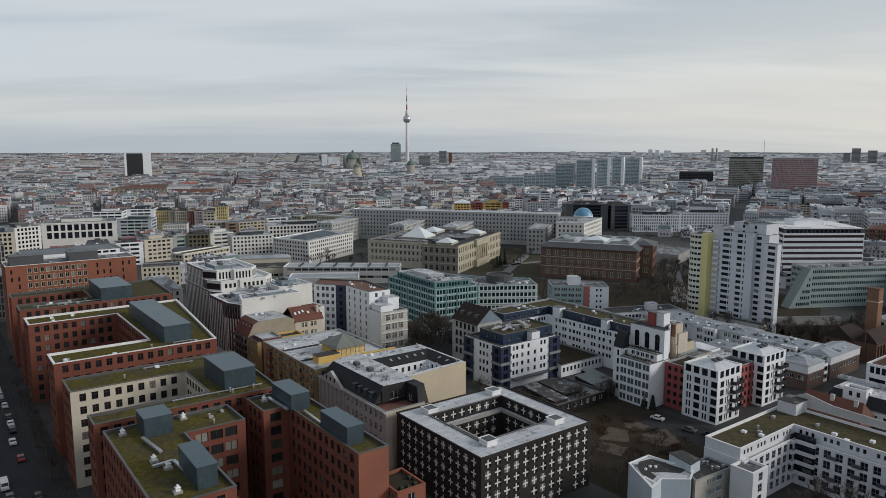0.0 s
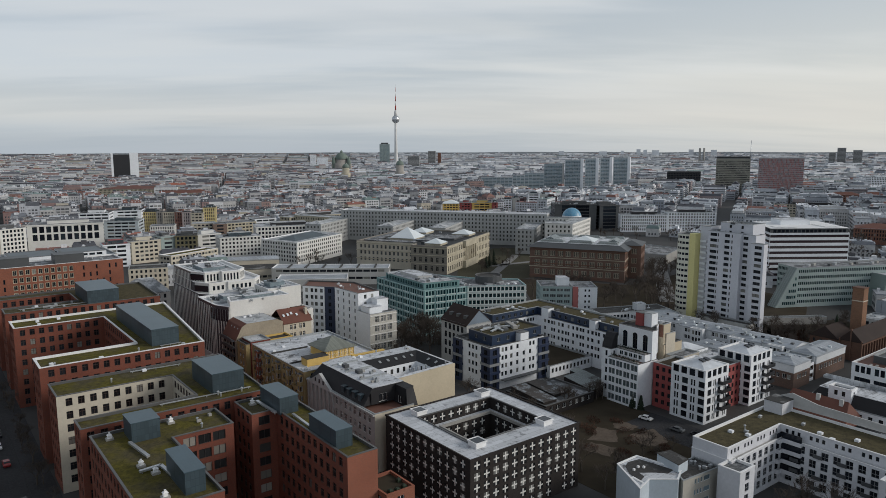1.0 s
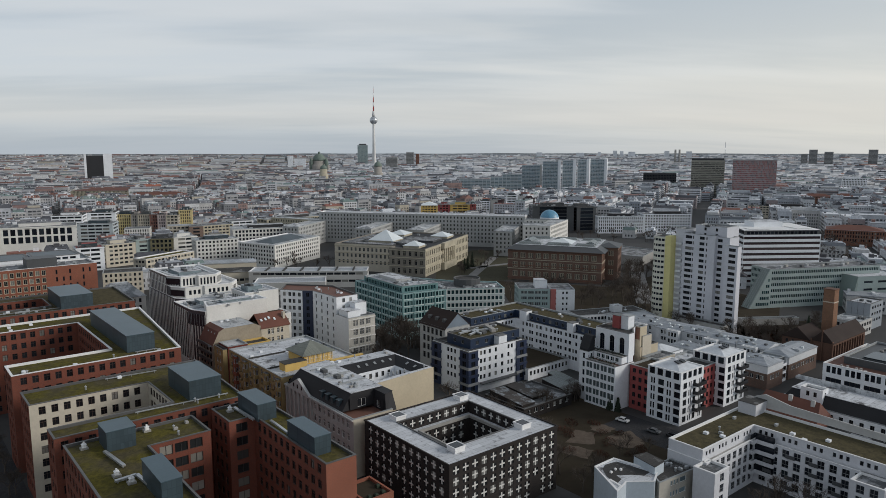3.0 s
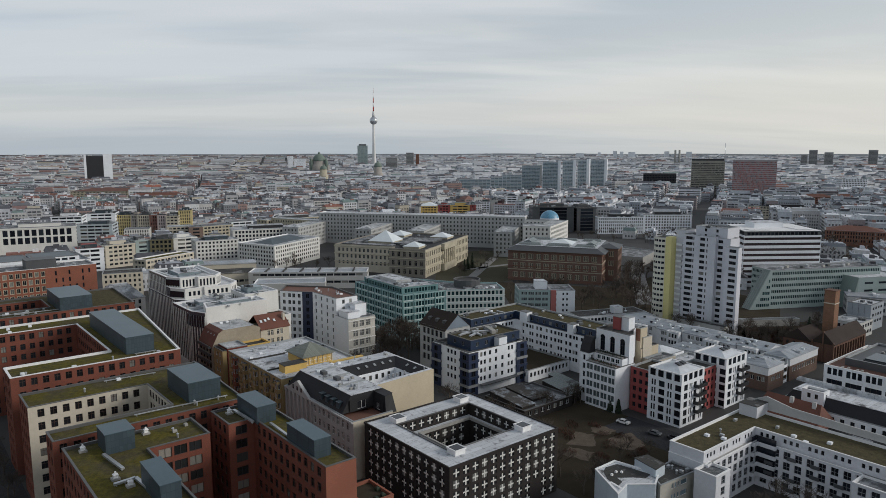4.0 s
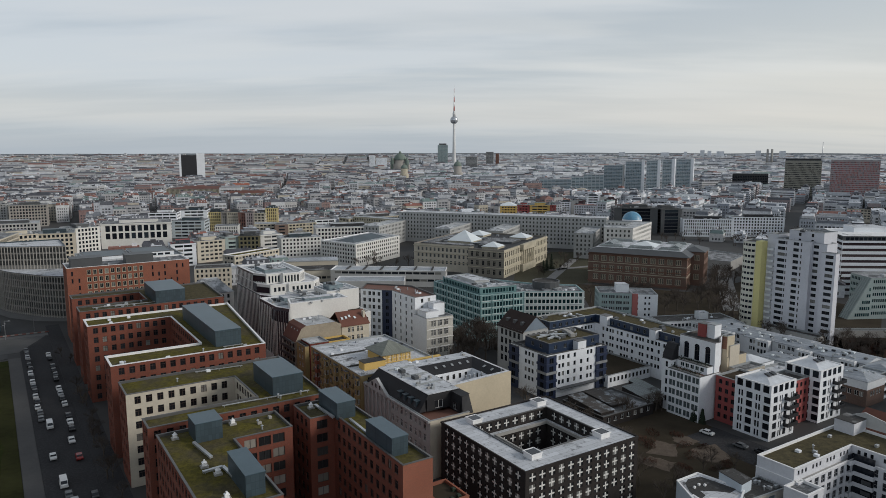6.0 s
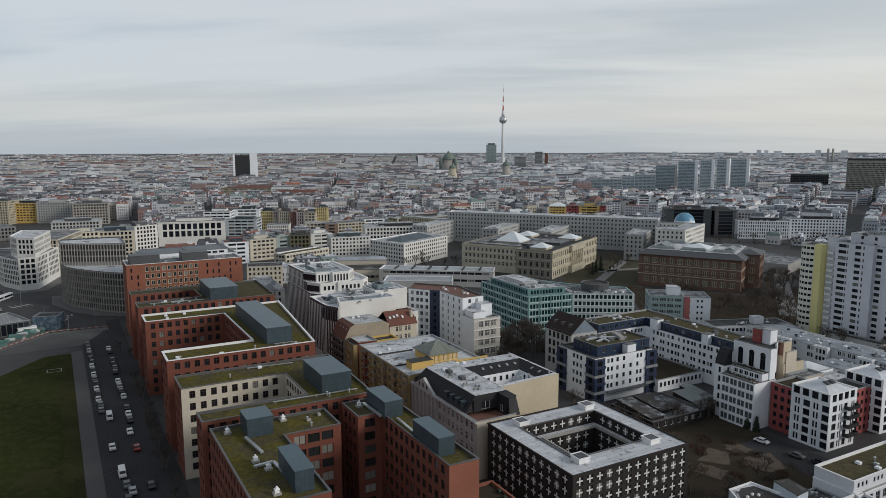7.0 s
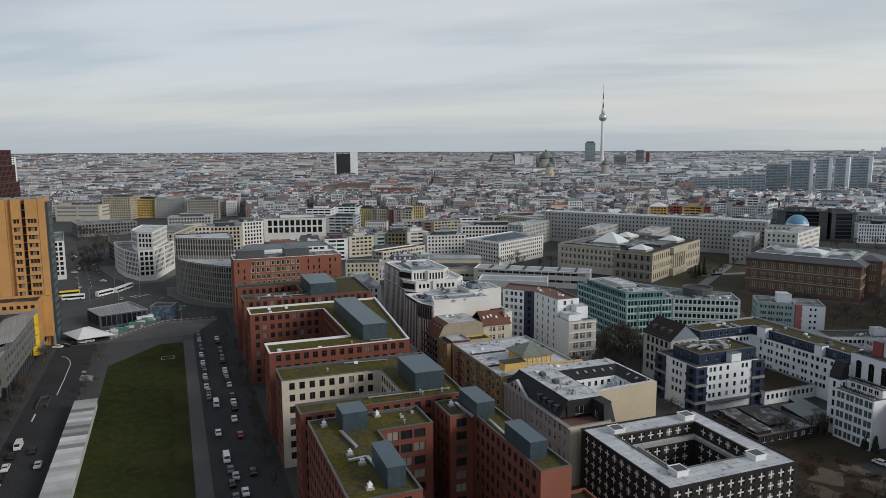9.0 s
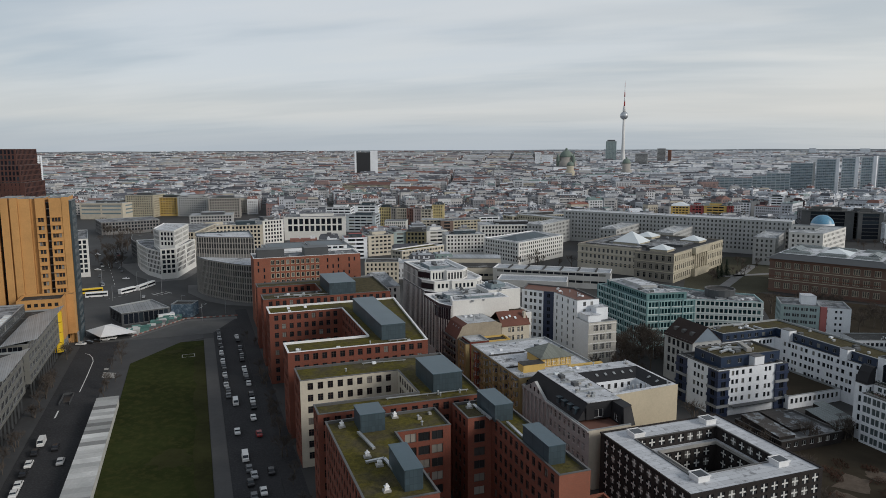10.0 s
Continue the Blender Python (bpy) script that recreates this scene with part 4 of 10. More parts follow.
for a, b in ((101.3, 141.6), (100.6, 117.5), (122.4, 117.4), (123.7, 142.6)):
    v, f = boxes((-1.5, 1.5, -1.5, 1.5, 0, 1.3), (-1.7, 1.7, -1.7, -1.5, 1.1, 1.4), (-1.7, 1.7, 1.5, 1.7, 1.1, 1.4), (-1.7, -1.5, -1.5, 1.5, 1.1, 1.4), (1.5, 1.7, -1.5, 1.5, 1.1, 1.4))
    shared("roof_hatch", mesh_of("roof_hatch", v, f, [COPING_WHITE]), dk, pose(*gw(a, b), 16.5, 0, 0, 36))
    # black inset paints the dark hole in the hatch top
    v, f = boxes((-1.3, 1.3, -1.3, 1.3, 1.3, 1.36))
    shared("hatch_glass", WINDOWS.setdefault("hatch_glass", mesh_of("hatch_glass", v, f, [GLASS_BLACK])), dk, pose(*gw(a, b), 16.5, 0, 0, 36))

# ---- old houses beyond the narrow street ----
sash = fac(2.5, 3.4, 1.25, 2.1, 0.8, 0.8, 0.6, "sash", FRAME_WHITE)
n1 = house("apartment_building", "grey stone town house with pilasters and black mansard roof", rect(92.5, 105, 149, 187), 16.3, LIME_STONE, sash, TERRACE, COPING, edges={0: None}, mats={0: CREAM_WALL}, lip=0.9)
for k in range(7):
    p = Vector(gw(92.5, 186 - k * 2.5))
    v0, f0 = boxes((-0.35, 0.35, -0.45, 0.05, 4.5, 15.0), (-0.5, 0.5, -0.55, 0.05, 15.0, 15.6), (-0.5, 0.5, -0.55, 0.05, 4.0, 4.5))
    me = WINDOWS.setdefault("pilaster", mesh_of("pilaster", v0, f0, [LIME_STONE]))
    shared("pilaster", me, n1, pose(p.x, p.y, 0, 0, 0, 36 - 90))
for zz, out in ((4.0, 0.25), (15.7, 0.55)):
    v, f = boxes((-19, 19, -out, 0.05, zz, zz + 0.5))
    shared("cornice", mesh_of("cornice", v, f, [LIME_STONE]), n1, pose(*gw(92.5, 168), 0, 0, 0, 36 - 90))
gable = [(-6.5, -0.5, 16.2), (6.5, -0.5, 16.2), (0, -0.5, 19.8), (-6.5, 0.4, 16.2), (6.5, 0.4, 16.2), (0, 0.4, 19.8)]
shared("pediment", mesh_of("pediment", gable, [(0, 1, 2), (5, 4, 3), (0, 3, 4, 1), (1, 4, 5, 2), (2, 5, 3, 0)], [LIME_STONE]), n1, pose(*gw(92.5, 178.5), 0, 0, 0, 36 - 90))
frustum(n1, grid((93, 155.5), (106, 155.5), (106, 186.8), (93, 186.8)), 16.2, grid((96.2, 155.9), (106, 155.9), (106, 186.4), (96.2, 184.5)), 20.6, SLATE, ROOF_FROST)
for b in (158.5, 161.5, 164.5, 167.5):
    dv, df = boxes((-0.65, 0.65, -0.1, 1.9, 0, 1.7), (-0.85, 0.85, -0.3, 1.9, 1.7, 1.85))
    d = shared("dormer", WINDOWS.setdefault("dormer", mesh_of("dormer", dv, df, [ZINC])), n1, pose(*gw(93.6, b), 16.9, 0, 0, 36 - 90))
facade(n1, gw(95.4, 155.3), gw(103.0, 155.3), 16.2, 19.6, SLATE, fac(3.6, 3.2, 2.7, 2.2, 0.3, 0.1, 0.1, "plain", FRAME_WHITE))
frustum(n1, grid((103, 149.3), (106.5, 149.3), (106.5, 160.3), (103, 160.3)), 15.6, grid((103.6, 150.6), (106.5, 151.5), (106.5, 160.3), (103.6, 160.3)), 20.2, SLATE, SLATE, "attic")
facade(n1, gw(102.9, 155.2), gw(102.9, 150.4), 15.7, 18.6, SLATE, fac(2.2, 2.8, 1.8, 2.0, 0.3, 0.1, 0.1, "plain", FRAME_WHITE))
scatter(n1, 97.5, 104, 159, 184, 20.8, 14, 61, (0, 1, 2, 5, 7, 4))
for b in (163.5, 171.8, 179.5):
    part("fire_ridge", *prism(rect(97, 105.8, b, b + 0.45), 20.7, 21.15), COPING, n1)
for k in (-2.4, 0, 2.4):
    v, f = boxes((k - 0.35, k + 0.35, -0.56, -0.5, 16.9, 18.1))
    shared("pediment_window", mesh_of("pediment_window", v, f, [GLASS_BLACK]), n1, pose(*gw(92.5, 178.5), 0, 0, 0, 36 - 90))
n2 = thing("apartment_building", "courtyard house with bare beige firewall and dark attic roofs", "building")
n2o = grid((105.2, 160), (129.5, 162), (129.5, 187), (105.2, 187))
house("", "", n2o, 18.6, BEIGE_WALL, None, None, None, parent=n2, top=False)
gvv = [(*gw(a, 160 + (a - 105.2) * 0.082), z) for a, z in ((105.2, 16.0), (105.6, 18.4), (106.4, 19.4), (107.6, 19.8), (129.5, 19.8), (129.5, 16.0))]
gvv += [(x - 0.4 * SA, y + 0.4 * CA, z) for x, y, z in gvv]
part("firewall", gvv, [(0, 5, 4, 3, 2, 1), tuple(range(6, 12))] + [(i, (i + 1) % 6, 6 + (i + 1) % 6, 6 + i) for i in range(6)], BEIGE_WALL, n2)
crest = grid((107, 161.8), (128.2, 163), (128.2, 180.5), (107, 180.5))
court = grid((111, 165), (125, 166), (125, 176), (111, 176))
v = [(x, y, 19.7) for x, y in n2o] + [(x, y, 20.0) for x, y in crest]
part("roof", v, [(i, (i + 1) % 4, 4 + (i + 1) % 4, 4 + i) for i in range(4)], ROOF_FROST, n2)
v = [(x, y, 20.0) for x, y in crest] + [(x, y, 17.9) for x, y in court]
part("roof", v, [(i, (i + 1) % 4, 4 + (i + 1) % 4, 4 + i) for i in range(4)], SLATE, n2, "black inward attic slopes")
rc_ = court[::-1]
for i in range(4):
    facade(n2, rc_[i], rc_[(i + 1) % 4], 12, 17.9, WHITE_WALL, fac(2.3, 3.0, 1.0, 1.6, 0.6, 0.1, 0.1, "sash", FRAME_DARK) if seen(rc_[i], rc_[(i + 1) % 4]) else None)
part("court_floor", [(x, y, 12) for x, y in court], [(0, 1, 2, 3)], ROOF_DARK, n2)
skylights(n2, [(113 + 3 * k, 178.6) for k in range(5)], 19.2, 25, 36), skylights(n2, [(126.8, 168), (126.8, 172)], 19.2, 25, 36 - 90)
scatter(n2, 106, 128, 182, 186, 19.8, 10, 62, (0, 3, 5, 4)), scatter(n2, 112, 128, 162.6, 164, 20.0, 5, 65, (3, 5))

y1 = house("apartment_building", "ochre yellow apartment house with pale frosted roof", rect(91.5, 121, 187.5, 227), 18, OCHRE_WALL, fac(2.9, 2.95, 1.5, 1.7, 0.8, 0.6, 0.4, "plain", FRAME_WHITE), ROOF_FROST, COPING)
for k in range(5):
    for j in range(5):
        bv, bf = boxes((-1.4, 1.4, -1.1, 0, 0, 0.15), (-1.4, 1.4, -1.1, -1.02, 0.15, 1.0), (-1.4, -1.32, -1.02, 0, 0.15, 1.0), (1.32, 1.4, -1.02, 0, 0.15, 1.0))
        shared("balcony", WINDOWS.setdefault("ochre_balcony", mesh_of("balcony", bv, bf, [OCHRE_WALL])), y1, pose(*gw(91.5, 191.5 + 7.8 * k), 3.2 + 2.95 * j, 0, 0, 36 - 90))
for k in range(5):
    b = 188.2 + 7.8 * k
    house("", "", grid((90.4, b), (91.6, b), (91.6, b + 1.9), (90.4, b + 1.9)), 17.2, (OCHRE_WALL, BRICK_ORANGE)[k == 4], fac(1.6, 2.95, 1.2, 1.7, 0.8, 0.5, 0.4, "plain", FRAME_WHITE, margin=0.1), ROOF_DARK, COPING_DARK, parent=y1)
penthouse(y1, rect(103.5, 114, 196, 206.5), 17.4, 3.0, GOLD_WALL, OCHRE_WALL, "roof_studio")
facade(y1, gw(103.6, 195.8), gw(113.9, 195.8), 17.5, 20.4, GOLD_WALL, fac(1.7, 2.8, 1.5, 2.3, 0.3, 0.05, 0.05, "grid", FRAME_WHITE, GLASS_BLIND, margin=0.05))
hip(y1, rect(103, 114.5, 195.5, 207), 20.5, 3.2, SEAM_ROOF, name="studio_roof")
penthouse(y1, rect(95.5, 103, 193, 197), 17.4, 2.4, GOLD_WALL, ROOF_DARK, "stair_head"), penthouse(y1, rect(109, 120.8, 188, 189.2), 17.4, 2.2, GOLD_WALL, GOLD_WALL, "stair_head")
for a0, a1, b0, b1 in ((92, 103, 199, 199.25), (92, 121, 213, 213.25)):
    part("fire_ridge", *prism(rect(a0, a1, b0, b1), 17.4, 17.9), ROOF_DARK, y1)
scatter(y1, 93, 119, 208, 225, 17.4, 12, 63, (0, 2, 3, 5)), scatter(y1, 93, 102, 189, 192, 17.4, 3, 64, (0, 5))

rd = house("apartment_building", "narrow red and ochre apartment house with flat roof", rect(95, 102.5, 236.5, 245), 16, BRICK_RED, fac(2.6, 2.9, 1.2, 1.6, frame=FRAME_WHITE), ROOF_FROST, COPING, edges={})
house("", "", rect(102.6, 112, 238, 244.5), 15.2, GOLD_WALL, fac(2.2, 2.9, 1.0, 1.4), ROOF_DARK, GOLD_WALL, parent=rd)
house("", "", rect(93.2, 94.9, 236.8, 244.8), 15.2, OCHRE_WALL, fac(2.6, 2.9, 1.4, 1.6, frame=FRAME_WHITE), ROOF_DARK, COPING_DARK, parent=rd)
m1 = thing("apartment_building", "brown apartment house with balconies and steep red roof", "building")
facade(m1, gw(93, 259), gw(93, 246), 0, 14.5, GREY_STONE, fac(3.0, 2.8, 2.0, 1.9, 0.5, 0.3, 0.2, "plain", FRAME_DARK))
prof = ((93, 0), (112, 0), (112, 19.2), (109.5, 20.4), (97.5, 20.4), (95.5, 19.4), (93, 14.5))
mv = [(*gw(a, b), z) for b in (246, 259) for a, z in prof]
part("firewall", mv, [tuple(range(7)), tuple(range(13, 6, -1)), (1, 8, 9, 2)], TAN_WALL, m1)
part("roof", [(*gw(a, b), z + 0.08) for b in (245.8, 259.2) for a, z in prof[3:]], [(0, 4, 5, 1)], ROOF_PALE, m1)
part("roof", [(*gw(a, b), z + 0.08) for b in (245.8, 259.2) for a, z in prof[4:]], [(0, 3, 4, 1), (1, 4, 5, 2)], CLAY_TILE, m1, "steep red tiled slope")
skylights(m1, [(95.2, 248.5), (95.2, 251.5), (95.2, 254.5)], 18.6, 55, 36 - 90), scatter(m1, 98, 108, 248, 257, 20.5, 6, 66, (0, 3, 5))
for j in range(5):
    bv, bf = boxes((-6.2, 6.2, -1.4, 0, 0, 0.18), (-6.2, 6.2, -1.4, -1.3, 0.18, 1.0))
    shared("balcony", WINDOWS.setdefault("long_balcony", mesh_of("balcony", bv, bf, [DARK_GREY])), m1, pose(*gw(93, 252.5), 3.0 + 2.8 * j, 0, 0, 36 - 90))
m2 = house("apartment_building", "cream old house with round windows and red tiled roof", rect(112.2, 124, 246, 258), 18.3, CREAM_WALL, fac(3.9, 3.3, 2.4, 2.0, style="sash", frame=FRAME_WHITE, cols=((-0.75, 1.0), (0.75, 1.0))), top=False)
for b0, b1 in ((245.6, 252), (258.4, 252)):
    v = [(*gw(112, b0), 18.1), (*gw(124.3, b0), 18.1), (*gw(124.3, b1), 22.6), (*gw(112, b1), 22.6)]
    part("roof", v + [(x, y, z - 0.25) for x, y, z in v], [(0, 1, 2, 3), (7, 6, 5, 4)] + [(i, 4 + i, 4 + (i + 1) % 4, (i + 1) % 4) for i in range(4)], CLAY_TILE, m2, "red tiled slope")
part("gable", [(*gw(124, 246), 18.2), (*gw(124, 258), 18.2), (*gw(124, 252), 22.4), (*gw(123.7, 246), 18.2), (*gw(123.7, 258), 18.2), (*gw(123.7, 252), 22.4)], [(0, 1, 2), (5, 4, 3)], CREAM_WALL, m2)
for a, b in ((115.4, 249), (117, 249.4), (119, 248.6), (113.6, 248.8)):
    shared("skylight", WINDOWS.setdefault("tile_skylight", mesh_of("skylight", *boxes((-0.4, 0.4, -0.6, 0.6, 0, 0.15)), [SKYLIGHT])), m2, pose(*gw(a, b), 18.3 + (b - 245.6) * 0.70, 35, 0, 36))
roof_box(m2, *gw(123.0, 249), 18.0, 0.9, 1.5, 4.6, 36, CREAM_WALL, "chimney")


# ---- white stone office with dark vertical bands, stepping up ----
stone = WHITE_STONE
k2 = house("office_building", "white stone office with dark window bands and glazed roof plant", grid((93, 270), (93.2, 266), (96, 259.5), (121, 259.5), (121, 286), (93, 286)), 24.6, stone, None, ROOF_FROST, COPING_WHITE, mats={5: FIN_GLASS, 0: FIN_GLASS, 1: FIN_GLASS}, wide=0.8, lip=0.9)
house("", "", grid((96.4, 259.3), (121.2, 259.3), (121.2, 269), (99, 269)), 26.6, stone, None, ROOF_FROST, COPING_WHITE, z0=18, parent=k2, wide=0.6, lip=1.0)
fins(k2, gw(93, 286), gw(93, 270), 4, 23.4, 2.05, 0.52, 0.13, stone)
v, f = boxes((-8, 8, -0.2, 0.02, 0, 4))
shared("stone_band", mesh_of("stone_band", v, f, [stone]), k2, pose(*gw(93, 278), 0, 0, 0, 36 - 90))
v, f = prism(grid((92.7, 270.2), (92.9, 265.8), (95.7, 259.6), (96.6, 260.2), (94, 270.2)), 18.8, 23.2)
part("loggia", v, f, GLASS_BLACK, k2, "dark glazed corner loggia")
fins(k2, gw(92.7, 270), gw(92.9, 265.8), 18.8, 23.2, 1.3, 0.14, 0.1, FRAME_GREY, "mullion"), fins(k2, gw(92.9, 265.8), gw(95.7, 259.6), 18.8, 23.2, 1.3, 0.14, 0.1, FRAME_GREY, "mullion")
fins(k2, gw(93, 270), gw(93.2, 266), 4, 18.6, 1.3, 0.42, 0.14, stone), fins(k2, gw(93.2, 266), gw(96, 259.5), 4, 18.6, 1.3, 0.42, 0.14, stone)
penthouse(k2, rect(104, 116, 262.5, 266), 25.6, 1.6, PLANT, ROOF_FROST, "plant_room")
penthouse(k2, rect(99, 112, 273, 279), 23.7, 2.4, PLANT, ROOF_FROST, "plant_room")
for a, b, a2, b2, z in ((100, 261.5, 119, 260.8, 25.7), (100, 268, 118, 267.4, 25.7), (97, 283, 118, 271, 23.7), (96, 271.5, 119, 270.5, 23.7), (114, 282, 119, 273, 23.7)):
    roof_rail(k2, gw(a, b), gw(a2, b2), z, 0.5)
scatter(k2, 100, 119, 260.5, 268, 25.7, 14, 75, (0, 2, 6, 6)), scatter(k2, 95, 119, 270, 284, 24.0, 30, 71, (0, 1, 2, 6, 6, 4)), scatter(k2, 99, 116, 272, 279, 26.8, 12, 76, (0, 2, 6))
k3 = house("office_building", "white stone stair tower with narrow dark slits and roof plant", rect(121.4, 133, 262, 286), 18.5, stone, fac(1.7, 16, 0.8, 13, 1.5, 0.5, 0.8, "single", FRAME_DARK, GLASS_BLACK), SOIL, COPING_WHITE)
house("", "", rect(117.5, 132.5, 272, 286), 27.0, stone, fac(1.9, 8, 0.8, 6.5, 0.6, 0.3, 0.8, "single", FRAME_DARK, GLASS_BLACK), ROOF_FROST, COPING_WHITE, z0=18, parent=k3, edges={0: None})
penthouse(k3, rect(120.5, 127, 276, 283), 26.4, 2.2, PLANT, PLANT, "plant_room")
scatter(k3, 119, 131, 273, 285, 26.4, 16, 72, (0, 2, 6)), scatter(k3, 121, 126.5, 277, 282, 28.7, 4, 73, (0, 2))
k1 = house("office_building", "tall white stone office stepping up with dark slit windows", grid((97, 297), (101, 291), (126, 291), (130, 297), (130, 331), (97, 331)), 23.6, stone, fac(1.9, 3.1, 1.0, 2.3, 0.4, 0.5, 0.6, "single", FRAME_DARK, GLASS_BLACK), ROOF_FROST, COPING_WHITE, edges={5: None, 0: None}, mats={5: FIN_GLASS, 0: FIN_GLASS}, wide=0.8, lip=0.9)
fins(k1, gw(97, 297), gw(101, 291), 5, 22.6, 1.3, 0.42, 0.14, stone), fins(k1, gw(97, 331), gw(97, 297), 5, 23, 2.05, 0.52, 0.13, stone), fins(k1, gw(97, 331), gw(97, 307), 23.6, 31, 2.05, 0.52, 0.13, stone)
v, f = boxes((-17, 17, -0.2, 0.02, 0, 5))
shared("stone_band", mesh_of("stone_band", v, f, [stone]), k1, pose(*gw(97, 314), 0, 0, 0, 36 - 90))
slit = fac(1.45, 3.9, 0.8, 3.0, 0.4, 0.1, 0.5, "single", FRAME_DARK, GLASS_BLACK, margin=0.3)
house("", "", grid((97.2, 302), (101, 295), (109, 295), (109, 294), (121, 294), (126, 300), (126, 330.6), (97.2, 330.6)), 27.8, stone, fac(1.9, 3.0, 1.1, 1.9, 0.4, 0.1, 0.7, "single", FRAME_DARK, GLASS_BLACK), ROOF_FROST, COPING_WHITE, z0=23.0, parent=k1, wide=0.8, edges={7: None}, mats={7: FIN_GLASS}, lip=0.9)
house("", "", grid((97.3, 307), (101, 300), (108, 300), (108, 298), (116, 298), (120, 303), (120, 330.7), (97.3, 330.7)), 31.8, stone, slit, ROOF_FROST, COPING_WHITE, z0=27.2, parent=k1, wide=0.9, edges={7: None}, mats={7: FIN_GLASS}, lip=1.2)
for b0, b1, z in ((301.6, 295.4, 24.0), (306.6, 300.4, 28.3)):
    v, f = prism(grid((96.9, b0), (100.6, b1), (101.4, b1 + 0.4), (97.7, b0 + 0.4)), z, z + 2.6)
    part("loggia", v, f, GLASS_BLACK, k1, "dark glazed corner loggia")
penthouse(k1, rect(103, 113, 308, 322), 30.7, 1.8, PLANT, ROOF_FROST, "plant_room")
scatter(k1, 99, 118, 302, 329, 30.7, 34, 74, (0, 1, 2, 6, 6, 4)), scatter(k1, 103.5, 112.5, 309, 321, 32.5, 10, 77, (0, 2, 5))
for a, b, a2, b2 in ((99.5, 326, 101, 305), (102, 304, 117, 303.5), (116, 306, 117, 326), (102, 328, 116, 327)):
    roof_rail(k1, gw(a, b), gw(a2, b2), 30.7, 0.55)
k4 = house("office_building", "white stone house with grey vaulted metal roof and lunette", rect(78, 96, 334, 352), 19, stone, fac(2.6, 3.2, 1.1, 1.9), ROOF_PALE, COPING)
hip(k4, rect(78, 96, 334, 352), 19, 6.0, ROOF_PALE, pull=0.6)
house("office_building", "low cream office house with flat roof", rect(83, 100, 356, 378), 17, CREAM_WALL, fac(3.0, 3.2, 2.2, 1.6), ROOF_DARK, COPING)

# ---- white and navy house, the old grey house with arches, the teal office ----
qw = fac(3.4, 3.05, 1.25, 1.75, 0.8, 0.6, 0.5, "plain", FRAME_GREY, GLASS_BLIND)
q1 = house("apartment_building", "white apartment house with navy stair strip and red-brown roof", grid((138, 281.5), (144.3, 273), (147.7, 269.8), (148.6, 251.3), (159, 251.3), (161, 275), (146, 292)), 24.6, WHITE_WALL, qw, TERRACE, COPING_DARK,
           edges={0: dict(qw, bay=4.6, cols=((-1.1, 1.3), (1.5, 1.3))), 1: fac(4.4, 3.05, 1.4, 1.9, 0.7, 0.6, 0.5, "plain", BLUE_WALL, GLASS_BLACK, margin=0.0), 2: dict(qw, bay=4.4, w=1.0)}, mats={1: BLUE_WALL})
scatter(q1, 150, 157, 256, 278, 24.0, 10, 81, (0, 3, 5))
r1 = house("apartment_building", "old stone apartment house with tall paired arched windows", rect(148, 161, 241, 251), 17.5, OLD_STONE, fac(3.1, 3.9, 1.45, 2.5, 0.8, 0.8, 0.7, "sash", FRAME_WHITE, GLASS, cols=((-0.58, 0.95), (0.58, 0.95))), ROOF_GREY, COPING, mats={3: WHITE_WALL}, edges={3: None})
for zz in (4.6, 8.5, 12.4, 16.4):
    part("cornice", *boxes((-6.7, 6.7, -0.3, 0.02, 0, 0.32)), WHITE_STONE, r1).matrix_basis = pose(*gw(154.5, 241), zz, 0, 0, 36)
hood_v = [(0.62 * math.cos(k * math.pi / 8), y, 0.62 * math.sin(k * math.pi / 8)) for y in (-0.12, 0.02) for k in range(9)]
hood_v += [(0.45 * math.cos(k * math.pi / 8), y, 0.45 * math.sin(k * math.pi / 8)) for y in (-0.12, 0.02) for k in range(9)]
hood_f = [(i, i + 1, 19 + i, 18 + i) for i in range(8)] + [(i + 1, i, 9 + i, 10 + i) for i in range(8)]
hood = mesh_of("window_arch", hood_v, hood_f, [WHITE_STONE])
for i in range(4):
    for j in range(4):
        for off in (-0.58, 0.58):
            shared("window_arch", hood, r1, pose(*gw(154.5 - 4.65 + 3.1 * i + off, 240.96), 17.5 - 0.7 - (4 - j) * 3.9 + 3.3, 0, 0, 36))
penthouse(r1, rect(149, 155, 243, 250), 16.9, 2.8, WHITE_WALL, ROOF_FROST, "attic"), penthouse(r1, rect(154.5, 160, 246, 250.5), 16.9, 5.2, WHITE_WALL, ROOF_FROST, "attic")
te = fac(1.5, 3.1, 1.2, 2.1, 0.75, 0.3, 0.25, "single", TEAL_FRAME, GLASS_TEAL, deep=0.2)
te_pale = dict(te, frame=WHITE_STONE, bay=1.9, w=1.5, h=1.9, sill=0.85)
T1 = grid((182.8, 251), (204.8, 247.6), (228.6, 232.6), (237, 247), (222, 262), (206, 293), (184.5, 293))
t1 = house("office_building", "teal glass office with dense window grid and roof terraces", T1, 21.5, TEAL_WALL, te, ROOF_GREY, TEAL_WALL, mats={1: PALE_PANEL}, edges={1: te_pale})
for zz in (3.0, 6.1, 9.2, 12.3, 15.4, 18.5):
    part("storey_band", *prism(inset(T1, -0.22), zz + 0.05, zz + 0.32), PALE_PANEL, t1)
for p, q in ((T1[6], T1[0]), (T1[0], T1[1])):
    fins(t1, p, q, 0.5, 21.4, 6.0, 0.5, 0.25, TEAL_FRAME, "pier")
